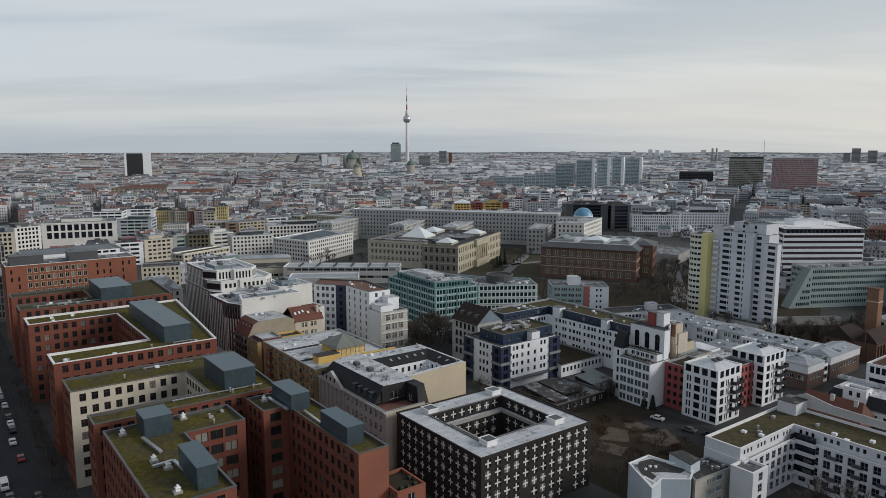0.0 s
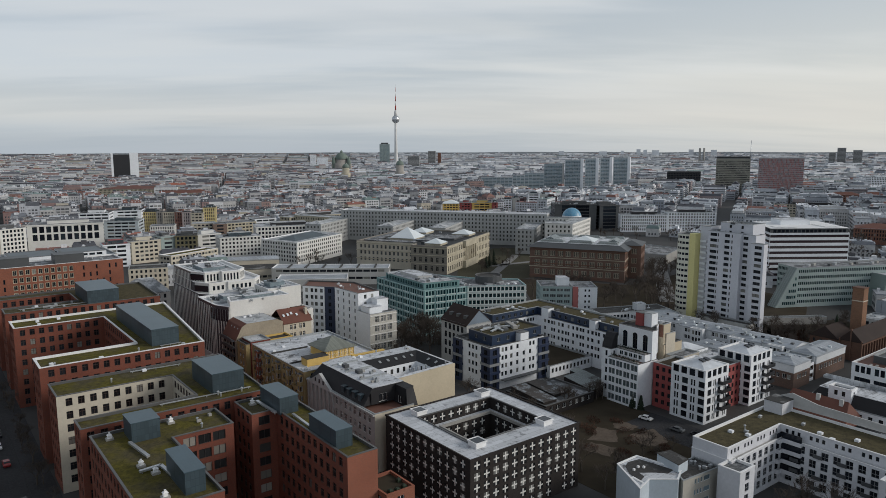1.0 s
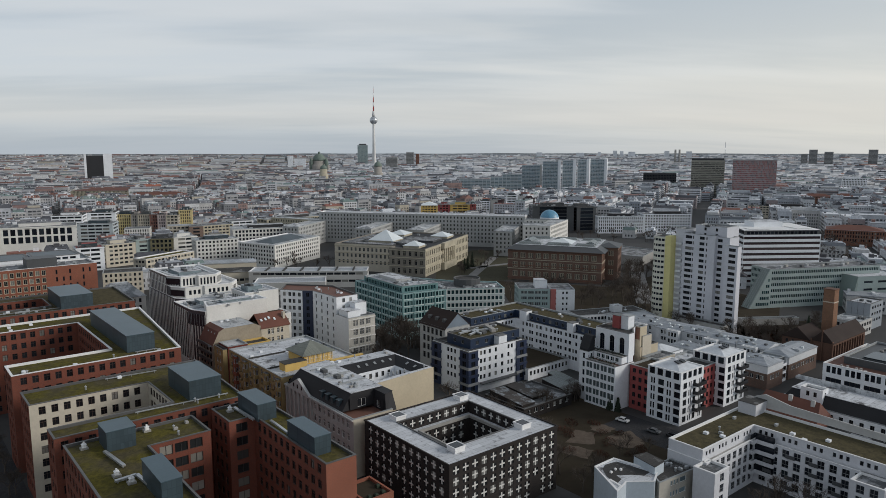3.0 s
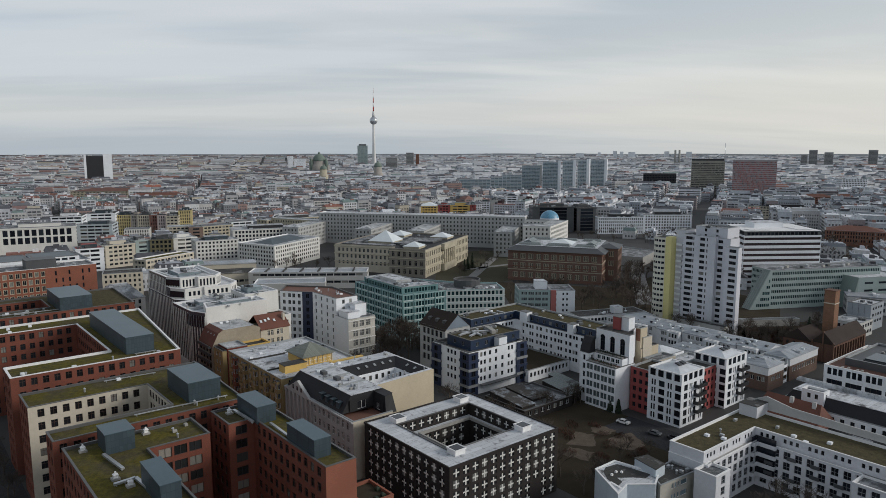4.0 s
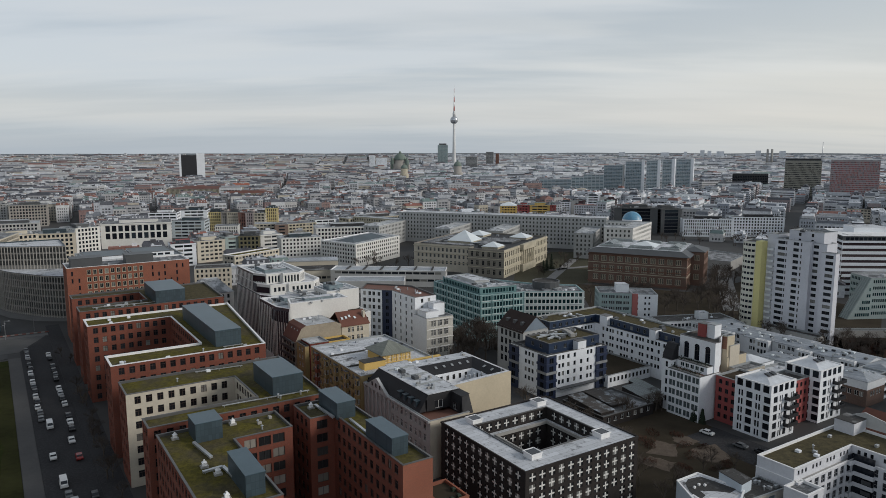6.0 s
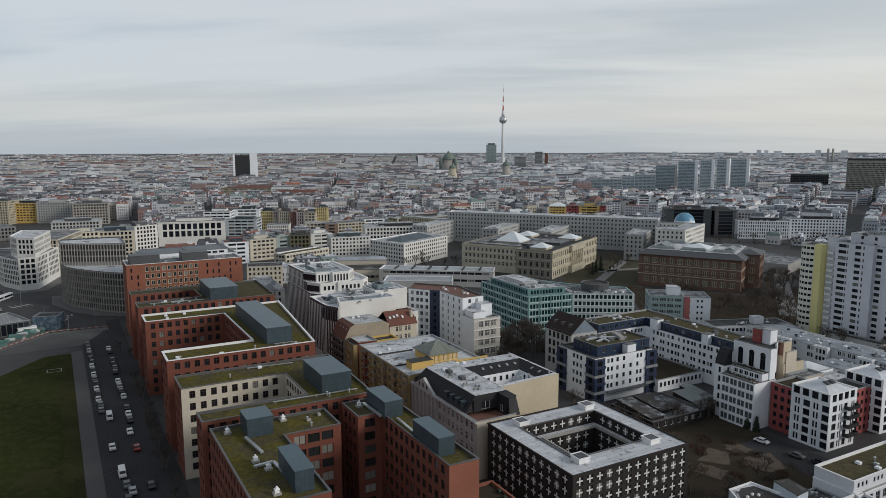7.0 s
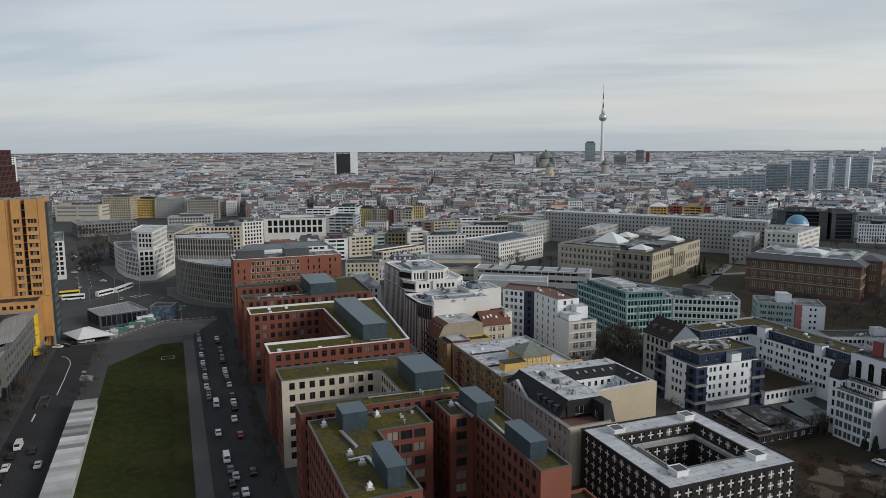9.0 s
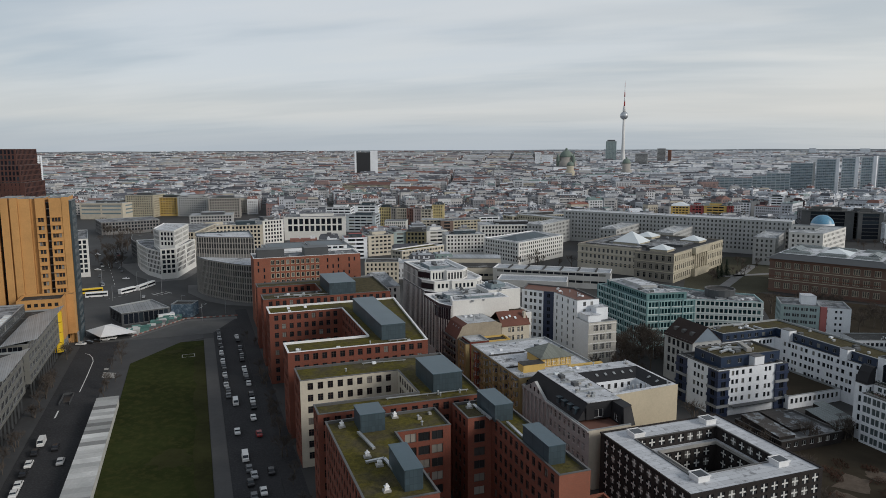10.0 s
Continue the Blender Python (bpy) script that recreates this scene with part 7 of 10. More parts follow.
for nm, lo, hi, mt in (("lower_envelope", -90, -12, WHITE_WALL), ("band", -12, 12, WHITE_WALL), ("upper_envelope", 12, 90, BALLOON)):
    v, f, seg, rows = [], [], 24, 6
    for j in range(rows + 1):
        la = radians(lo + (hi - lo) * j / rows)
        v += [(bx + br * math.cos(la) * math.cos(2 * math.pi * i / seg), by + br * math.cos(la) * math.sin(2 * math.pi * i / seg), bz + br * math.sin(la)) for i in range(seg)]
    f = [(j * seg + i, j * seg + (i + 1) % seg, (j + 1) * seg + (i + 1) % seg, (j + 1) * seg + i) for j in range(rows) for i in range(seg)]
    part(nm, v, f, mt, bl, smooth=True)
v, f = prism([(bx + 0.2 * math.cos(i), by + 0.2 * math.sin(i)) for i in range(6)], 0, bz - br + 0.5)
part("tether", v, f, DARK_GREY, bl)

# grey-green office with red panel, low white box halls, memorial hall
ga = house("office_building", "grey green office block with red panel and roof box", grid((258, 252), (270, 241), (281, 254), (268, 265)), 14.5, SAGE_WALL, fac(3.6, 3.0, 2.6, 1.5, frame=FRAME_GREY, cols=((-1.0, 0.8), (0, 0.8), (1.0, 0.8))), ROOF_GREY, COPING)
house("", "", grid((270.3, 240.5), (280, 233), (290, 246), (281, 254)), 14.2, WHITE_WALL, fac(2.0, 2.9, 0.9, 1.2, 0.9, 0.3, 0.4, "single", FRAME_DARK, GLASS_BLACK, skip=lambda i, j, n, m: i % 3 == 1), ROOF_GREY, COPING, parent=ga, mats={3: SALMON})
penthouse(ga, grid((268, 250), (273, 246), (276, 252), (272, 255)), 13.9, 4.0, WHITE_WALL, ROOF_FROST, "plant_room")
part("red_panel", *prism(grid((269.9, 240.6), (271.9, 238.8), (272.7, 239.8), (270.7, 241.6)), 0, 14.3), SALMON, ga)
hl = thing("hall", "long pale exhibition hall with flat roof", "hall")
house("", "", box_at(-96, 440, -1, 74, 16), 10.5, GREY_WALL, fac(4.6, 4.6, 4.2, 1.5, 2.4, 0.3, 0.3, "strip", FRAME_GREY), ZINC_ROOF, COPING_WHITE, parent=hl)
house("", "", box_at(-88, 416, 4, 42, 18), 7.5, GREY_WALL, fac(3.0, 6.0, 2.5, 1.4, 0.8, 0.3, 0.5, "strip", FRAME_DARK), ZINC_ROOF, COPING_WHITE, parent=hl)
for k in range(6):
    v, f = boxes((-0.5, 0.5, -7.5, 7.5, 0, 0.6))
    shared("roof_rib", WINDOWS.setdefault("hall_rib", mesh_of("roof_rib", v, f, [ROOF_DARK])), hl, pose(-86 + 11 * k, 448, 10.0, 0, 0, -1))
for lab, x, y, deg, w, dd, z, rf in (("long low hall with brown vaulted roof", -152, 440, 14, 60, 16, 8.5, ROOF_DARK), ("low cream hall with strip windows", -160, 468, 14, 62, 12, 10, ZINC_ROOF), ("low depot with dark roof", -135, 405, 20, 36, 20, 7, ROOF_DARK)):
    h = house("hall", lab, box_at(x, y, deg, w, dd), z, CREAM_WALL, fac(3.4, z - 1, 2.8, 1.6, 1.6, 0.3, 0.3, "strip"), rf, COPING)
    hip(h, box_at(x, y, deg, w, dd), z - 0.3, 1.8, rf, pull=0.3)
wf = house("office_building", "low office with a white framed planted roof terrace", box_at(-172, 478, 62, 44, 12), 13, CREAM_WALL, fac(3.0, 3.2, 2.2, 1.6), GREEN_ROOF, COPING_WHITE, wide=1.2)
house("apartment_building", "small old house with light flat roof beside the railway", box_at(-176, 418, 20, 22, 16), 14, CREAM_WALL, fac(2.6, 3, 1.2, 1.7), ROOF_DARK, COPING)
house("memorial_hall", "low flat grey memorial hall", [(180, 510), (203.5, 546), (184, 572), (158, 526)], 7, CONCRETE, None, ROOF_GREY, COPING)

# ---- the square: white corner building, curved fin offices, orange tower ----
lz = fac(2.9, 3.3, 2.0, 2.35, 0.5, 0.8, 0.7, "single", FRAME_DARK, GLASS_BLACK)
glz = fac(2.3, 3.2, 1.6, 2.3, 0.5, 0.6, 0.6, "single", FRAME_DARK, GLASS_BLACK)
lwh = house("office_building", "white stone corner office with a taller front block", [(-312.8, 393.5), (-305.4, 400), (-313.8, 422), (-322, 444), (-338, 438), (-326, 406)], 20.8, WHITE_STONE, lz, ROOF_GREY, COPING_WHITE)
house("", "", [(-313.6, 394.4), (-333, 405), (-352, 420.5), (-369, 438), (-350, 458), (-328, 434)], 19.2, WHITE_STONE, glz, ROOF_GREY, COPING_WHITE, parent=lwh)
house("", "", [(-331, 410.5), (-319.3, 401.5), (-308, 402.5), (-317.5, 424), (-326.3, 443), (-347, 442)], 32.2, WHITE_STONE, dict(lz, bay=2.45, w=1.6, h=2.2), ROOF_FROST, COPING_WHITE, z0=19.0, parent=lwh)
house("", "", [(-322.3, 444.5), (-342, 500), (-362, 492), (-338, 441)], 26, CREAM_WALL, glz, ROOF_GREY, COPING, parent=lwh)
house("office_building", "dark glass office wing on the boulevard", [(-369.5, 439), (-390, 457), (-410, 482), (-388, 496), (-352, 459)], 17, DARK_GREY, glz, ROOF_DARK, COPING_DARK)
cfh = thing("office_building", "curved grey office with dense vertical fins in two tiers", "building")


FIN_DARK = plain("fin_facade", (0.28, 0.265, 0.24), rough=0.6)


FIN_PALE = plain("beige_fin", (0.40, 0.38, 0.35), rough=0.6)


def curved(h, pts, z0, z1):
    poly = grid(*pts)
    for i in range(len(poly)):
        p, q = poly[i], poly[(i + 1) % len(poly)]
        facade(h, p, q, z0, z1, FIN_DARK, dict(fac(30, 3.5, 29, 2.65, 0.5, 0.3, 0.4, "single", FRAME_DARK, GLASS_DIM, margin=0.0), bay=(Vector(q) - Vector(p)).length - 0.1, w=(Vector(q) - Vector(p)).length - 0.5) if seen(p, q) else None)
        if seen(p, q):
            fins(h, p, q, z0, z1 - 0.3, 1.75, 0.34, 0.34, FIN_PALE)
    flat_roof(h, poly, z1, ROOF_FROST, ZINC)


curved(cfh, [(1, 474), (1, 451), (3.5, 442), (7, 434), (11.3, 427.3), (20, 414.2), (27, 407), (34, 402), (34, 474)], 0, 22)
curved(cfh, [(1.3, 473), (1.3, 453), (14, 445), (34, 436), (34, 473)], 21.4, 34)

ot = thing("office_tower", "orange terracotta tower with recessed window strips", "tower")
strip_o = fac(1.2, 3.55, 1.02, 1.9, 0.9, 0.5, 8.0, "plain", FRAME_TIMBER, GLASS_BLIND, margin=0.1)
for a0, a1, b0, z, e0 in ((-78, -75.1, 350.4, 66.3, None), (-74.4, -71.5, 350.2, 66.3, None), (-71.4, -66.9, 351.0, 65.9, None), (-66.8, -64.8, 352.2, 65.6, None), (-75.0, -74.5, 351.4, 65.6, None), (-64.7, -61.0, 350.6, 66.0, strip_o), (-59.3, -54.4, 350.6, 66.0, strip_o), (-54.3, -51.6, 350.4, 66.3, None), (-100, -79.4, 351, 65.6, None)):
    house("", "", rect(a0, a1, b0, 365), z, TERRACOTTA, None, ROOF_DARK, COPING, parent=ot, edges={0: e0})
for k in range(11):
    for a0, a1 in ((-64.7, -61.0), (-59.3, -54.4)):
        v, f = boxes((-(a1 - a0) / 2 + 0.1, (a1 - a0) / 2 - 0.1, -0.55, 0.1, 0, 0.14))
        shared("sunshade", WINDOWS.setdefault(("sunshade", a0), mesh_of("sunshade", v, f, [TERRACOTTA])), ot, pose(*gw((a0 + a1) / 2, 350.6), 57.6 - 3.55 * k - 0.35, 0, 0, 36))
house("", "", rect(-79, -51.8, 353, 364), 64, GLASS_BLACK, None, ROOF_DARK, COPING, parent=ot)
for k in range(17):
    part("slot_floor", *prism(rect(-60.9, -59.4, 352.6, 353.2), 3.6 * k + 3.2, 3.6 * k + 3.7), FRAME_GREY, ot)
house("", "", rect(-51.5, -50.5, 351.4, 363.5), 64.6, ZINC, fac(2.0, 3.55, 1.7, 2.3, 0.8, 0.4, 0.5, "single", FRAME_GREY, GLASS_SLAB), ROOF_DARK, COPING, parent=ot)
house("", "", rect(-72, -54.8, 335.5, 350.2), 23.5, TERRACOTTA, fac(2.6, 3.4, 1.5, 1.5), ROOF_DARK, TERRACOTTA, z0=5.4, parent=ot, edges={1: None}, lip=1.0)
house("", "", rect(-54.7, -51.5, 345.5, 350.3), 23.5, TERRACOTTA, None, ROOF_DARK, TERRACOTTA, z0=5.4, parent=ot)
house("", "", rect(-72, -58, 337, 364), 5.4, DARK_GREY, fac(3.0, 5.0, 2.6, 4.0, 0.4, 0.2, 0.4, "single", FRAME_GREY, GLASS_BLACK), ROOF_DARK, COPING, parent=ot)
for k in range(7):
    v, f = boxes((-0.35, 0.35, -0.35, 0.35, 0, 5.5))
    shared("column", WINDOWS.setdefault("tower_column", mesh_of("column", v, f, [FRAME_GREY])), ot, pose(*gw(-55.3 if k < 3 else -51.4, 336.2 + 4.2 * k), 0, 0, 0, 36))
house("office_building", "white stone office beside the orange tower", box_at(-385.4, 372, 43.4, 25, 60), 26.5, WHITE_STONE, lz, ROOF_GREY, COPING)
kt = thing("office_tower", "dark red-brown clinker high-rise with stepped top", "tower")
BRICK_MAROON = masonry("maroon_clinker", (0.12, 0.055, 0.045), (0.08, 0.05, 0.045))
house("", "", turned(-466, 362, 28, (0, 0), (52, 0), (52, 40), (0, 40)), 87, BRICK_MAROON, fac(2.4, 3.6, 1.5, 2.7, 0.5, 0.6, 0.3, "plain", FRAME_DARK, GLASS_BLACK), ROOF_DARK, COPING_DARK, parent=kt)
for w, z in ((54, 76), (56, 64), (58, 52)):
    house("", "", turned(-466, 362, 28, (0, -0.5), (w, -0.5), (w, 40), (0, 40)), z, BRICK_MAROON, fac(2.4, 3.6, 1.5, 2.7, 0.5, 0.6, 0.3, "plain", FRAME_DARK, GLASS_BLACK), ROOF_DARK, COPING_DARK, z0=z - 24 if z > 52 else 0.0, parent=kt)

# ---- glass offices along the left street ----
go = fac(4.8, 3.5, 4.55, 2.3, 0.7, 0.1, 0.3, "strip", FRAME_GREY, GLASS_BLACK, margin=0.1)
LOUVRE = masonry("pale_louvre", (0.38, 0.41, 0.43), (0.20, 0.215, 0.225), (0.9, 40), 0.3, 0.4, 0.08, 0.5)
for b0, b1, seed in ((176, 222, 3), (226, 264, 1), (273, 331, 2)):
    g1 = house("office_building", "glass office with sloping metal wing roof and arcade", rect(-88, -56, b0, b1), 20.2, OFFICE_GREY, go, ROOF_DARK, COPING, z0=5.8)
    house("", "", rect(-87.5, -60.5, b0 + 0.5, b1 - 0.5), 5.8, DARK_GREY, fac(3.0, 5.2, 2.7, 4.4, 0.4, 0.2, 0.3, "single", FRAME_GREY, GLASS_BLACK), ROOF_DARK, COPING_DARK, parent=g1, top=False)
    v, f = [], []
    for a, z in ((-64, 20.3), (-52.6, 22.2), (-52.6, 22.4), (-64, 20.6)):
        for b in (b0 - 2, b1 - 5 if a > -60 else b1 - 14):
            v.append((*gw(a, b), z))
    part("wing_roof", v, [(0, 1, 3, 2), (2, 3, 5, 4), (4, 5, 7, 6), (6, 7, 1, 0), (0, 2, 4, 6), (1, 7, 5, 3)], LOUVRE, g1, "pale louvred metal wing roof")
    house("", "", rect(-84, -67, b0 + 4, b1 - 5), 24, DARK_GREY, fac(3.0, 3.8, 2.6, 2.4, frame=FRAME_GREY), ROOF_GREY, COPING, z0=18.9, parent=g1)
    for k in range(int((b1 - b0) / 4.5)):
        v, f = boxes((-0.22, 0.22, -0.22, 0.22, 0, 5.9))
        shared("column", WINDOWS.setdefault("arcade_column", mesh_of("column", v, f, [DARK_GREY])), g1, pose(*gw(-56.5, b0 + 2 + 4.5 * k), 0, 0, 0, 36))
    for k in range(6):
        v, f = boxes((-1.2, 1.2, -1.6, 1.6, 0, 0.7))
        shared("skylight", WINDOWS.setdefault("white_skylight", mesh_of("skylight", v, f, [SKYLIGHT])), g1, pose(*gw(-68.5, b0 + 8 + 4.6 * k), 24.0 - 0.6, 0, 0, 36))
cyl = thing("vent_stack", "stack of bright yellow drums between the offices", "stack")
DRUM = plain("drum_yellow", (0.78, 0.52, 0.03), rough=0.4, wear=0.1)
for j in range(4):
    n = 16
    p0 = gw(-57.2, 332.9)
    v = [(p0[0] + 2.4 * math.cos(2 * math.pi * i / n), p0[1] + 2.4 * math.sin(2 * math.pi * i / n), 1.0 + 4.4 * j + z) for z in (0, 4.1) for i in range(n)]
    part("drum", v, [tuple(range(n - 1, -1, -1)), tuple(range(n, 2 * n))] + [(i, (i + 1) % n, n + (i + 1) % n, n + i) for i in range(n)], DRUM, cyl)

# ---- park pavilion, station hall, tent, stalls ----
pv = thing("pavilion", "long low white pavilion with ribbed translucent roof", "pavilion")
SHEET = plain("ribbed_sheet", (0.62, 0.62, 0.59), rough=0.5, wear=0.25, coarse=0.15)
v, f = prism(rect(-33.5, -26.8, 62, 257), 0.1, 3.2)
part("wall", v, f, SHEET, pv)
prof = [(-1.46, 0.0)]
for y in (-1.1, -0.6, -0.1, 0.4, 0.9):
    prof += [(y - 0.05, 0.10), (y - 0.04, 0.16), (y + 0.04, 0.16), (y + 0.05, 0.10)]
prof = [(-1.46, 0.10)] + prof[1:] + [(1.34, 0.10), (1.36, 0.2), (1.46, 0.2), (1.46, 0.0), (-1.46, 0.0)]
n = len(prof)
faces = [tuple(range(n)), tuple(range(2 * n - 1, n - 1, -1))] + [(i, n + i, n + (i + 1) % n, (i + 1) % n) for i in range(n)]
sheets = [mesh_of("roof_sheet", [(x, y, z) for x in (-3.55, 3.55) for y, z in prof], faces, [plain(nm, c, rough=0.5, spread=0.3, wear=0.3)]) for nm, c in (("roof_sheet_white", (0.60, 0.61, 0.61)), ("roof_sheet_grey", (0.42, 0.43, 0.43)), ("roof_sheet_dull", (0.24, 0.245, 0.245)))]
rq = random.Random(21)
for k in range(65):
    shared("roof_sheet", rq.choice((sheets[0], sheets[0], sheets[1], sheets[1], sheets[2])), pv, pose(*gw(-30.1, 63.5 + 3 * k), 3.2 + 0.03 * (k % 2), 0, 0, 36))
ROOF_RIBBED = masonry("ribbed_hall_roof", (0.30, 0.31, 0.32), (0.14, 0.145, 0.15), (2.6, 40), 0.3, 0.6, 0.12, 0.4)
st = thing("station_hall", "low glazed station hall with pale flat roof", "hall")
house("", "", grid((-42.8, 393.4), (-35.6, 374.8), (-13.5, 381.5), (-23.5, 406)), 6.5, DARK_GREY, fac(2.4, 6.0, 2.2, 5.2, 0.4, 0.1, 0.3, "single", FRAME_GREY, GLASS_BLACK), ROOF_RIBBED, COPING, parent=st)
tn = thing("tent", "white stretched market tent", "tent")
tv = [(*gw(-50, 361), 2.6), (*gw(-42, 345), 2.6), (*gw(-27, 351), 2.2), (*gw(-40, 371), 2.6), (*gw(-41, 357), 5.4)]
part("canopy", tv + [(x, y, z - 0.08) for x, y, z in tv], [(0, 1, 4), (1, 2, 4), (2, 3, 4), (3, 0, 4), (5, 9, 6), (6, 9, 7), (7, 9, 8), (8, 9, 5)], COPING_WHITE, tn)
for a, b in ((-50, 361), (-42, 345), (-27, 351), (-40, 371)):
    v, f = prism([(gw(a, b)[0] + 0.08 * math.cos(i), gw(a, b)[1] + 0.08 * math.sin(i)) for i in range(6)], 0, 2.6)
    part("pole", v, f, STEEL, tn)
STALL = [plain("stall_teal", (0.10, 0.22, 0.20)), plain("stall_white", (0.50, 0.51, 0.50)), plain("stall_green", (0.06, 0.15, 0.13)), plain("stall_grey", (0.16, 0.16, 0.165))]
r = random.Random(17)
for k in range(22):
    u, d = r.uniform(0, 1), r.uniform(1.5, 8.5)
    a, b = -27 + 21 * u - 0.6 * d, 353.5 + 25 * u + 0.6 * d
    s = thing("market_stall", "small market stall with coloured pitched canopy", "stall", (*gw(a, b), 0), "market stalls")
    s.rotation_euler.z = TURN + r.choice((0, 0.2, -0.1, 1.57))
    w, d = r.uniform(2.5, 5), r.uniform(2.2, 3)
    v, f = boxes((-w / 2, w / 2, -d / 2, d / 2, 0, 2.1))
    part("counter", v, f, r.choice(STALL), s)
    v = [(-w / 2 - .3, -d / 2 - .3, 2.1), (w / 2 + .3, -d / 2 - .3, 2.1), (w / 2 + .3, d / 2 + .3, 2.1), (-w / 2 - .3, d / 2 + .3, 2.1), (-w / 2 - .3, 0, 3.0), (w / 2 + .3, 0, 3.0)]
    part("canopy", v, [(0, 1, 5, 4), (2, 3, 4, 5), (1, 2, 5), (3, 0, 4), (3, 2, 1, 0)], r.choice(STALL), s)
box = thing("site_container", "white site container beside the stalls", "container", (*gw(-15.5, 381), 0))
box.rotation_euler.z = TURN + 0.25
bv, bf = bevel_box(8.0, 4.0, 3.4, 0.08)
part("body", bv, bf, COPING_WHITE, box)
part("roof", *boxes((-4.1, 4.1, -2.1, 2.1, 3.4, 3.5)), WHITE_WALL, box), part("door", *boxes((-0.5, 0.5, -2.05, -1.99, 0.1, 2.3)), FRAME_GREY, box)
fence = thing("site_fence", "low red and white site fence along the stalls", "fence")
FENCE_RED = plain("faded_red", (0.30, 0.13, 0.11))
for k in range(40):
    p = gw(-29 + k, 350.6 + 1.2 * k) if k < 23 else gw(-6 + 1.55 * (k - 23), 378.2 - 0.1 * (k - 23))
    v, f = boxes((-0.78, 0.78, -0.04, 0.04, 0.35, 0.95))
    shared("panel", WINDOWS.setdefault(("fence", k % 2), mesh_of("panel", v, f, [(CONCRETE, FENCE_RED)[k % 2]])), fence, pose(*p, 0, 0, 0, 36 + (50 if k < 23 else -4)))
bb = thing("banner_house", "blue printed scaffold banner round a small building", "banner")
house("", "", grid((-13, 386), (-2.5, 383), (0.5, 391), (-10, 395)), 7.0, plain("banner_blue", (0.085, 0.14, 0.20), wear=0.6, coarse=0.3, fine=0.6, other=(0.34, 0.40, 0.44)), None, ROOF_DARK, COPING, parent=bb)

# ---- rows of buildings beyond the square and towards the ministry ----
office = fac(3.0, 3.4, 1.8, 2.1, 0.8, 0.7, 0.6, "single", FRAME_DARK, GLASS_BLACK)
flats = fac(2.8, 3.0, 1.5, 1.7, 0.8, 0.6, 0.5, "plain", FRAME_DARK)
bigw = fac(5.2, 6.6, 3.6, 5.2, 0.8, 2.2, 1.2, "grid", FRAME_DARK, GLASS_BLACK)
lined = fac(14.6, 3.5, 14.5, 3.05, 0.2, 0.4, 0.6, "strip", FRAME_GREY, GLASS_BLACK)
OLIVE_YELLOW = plain("olive_yellow_render", (0.587, 0.488, 0.250), wear=0.25)
DULL_RED = plain("dull_red_render", (0.25, 0.12, 0.095), wear=0.25)
flats_wide = fac(3.6, 3.1, 2.5, 1.5, 0.9, 0.7, 0.5, "sash", FRAME_WHITE, GLASS)
flats_tall = fac(2.1, 3.3, 1.0, 2.2, 0.6, 0.6, 0.6, "plain", FRAME_WHITE)
flats_band = fac(6.4, 3.2, 5.8, 1.6, 0.9, 0.6, 0.5, "strip", FRAME_GREY, GLASS)
OLIVE_DARK = plain("olive_glass_panel", (0.16, 0.145, 0.085), rough=0.4, wear=0.25)
PINK_GREY = plain("pink_grey_render", (0.50, 0.42, 0.41), wear=0.2)
SLAB_PALE = plain("pale_slab_parapets", (0.47, 0.52, 0.55), wear=0.15)
MAROON = plain("maroon_panels", (0.075, 0.038, 0.045), wear=0.2)
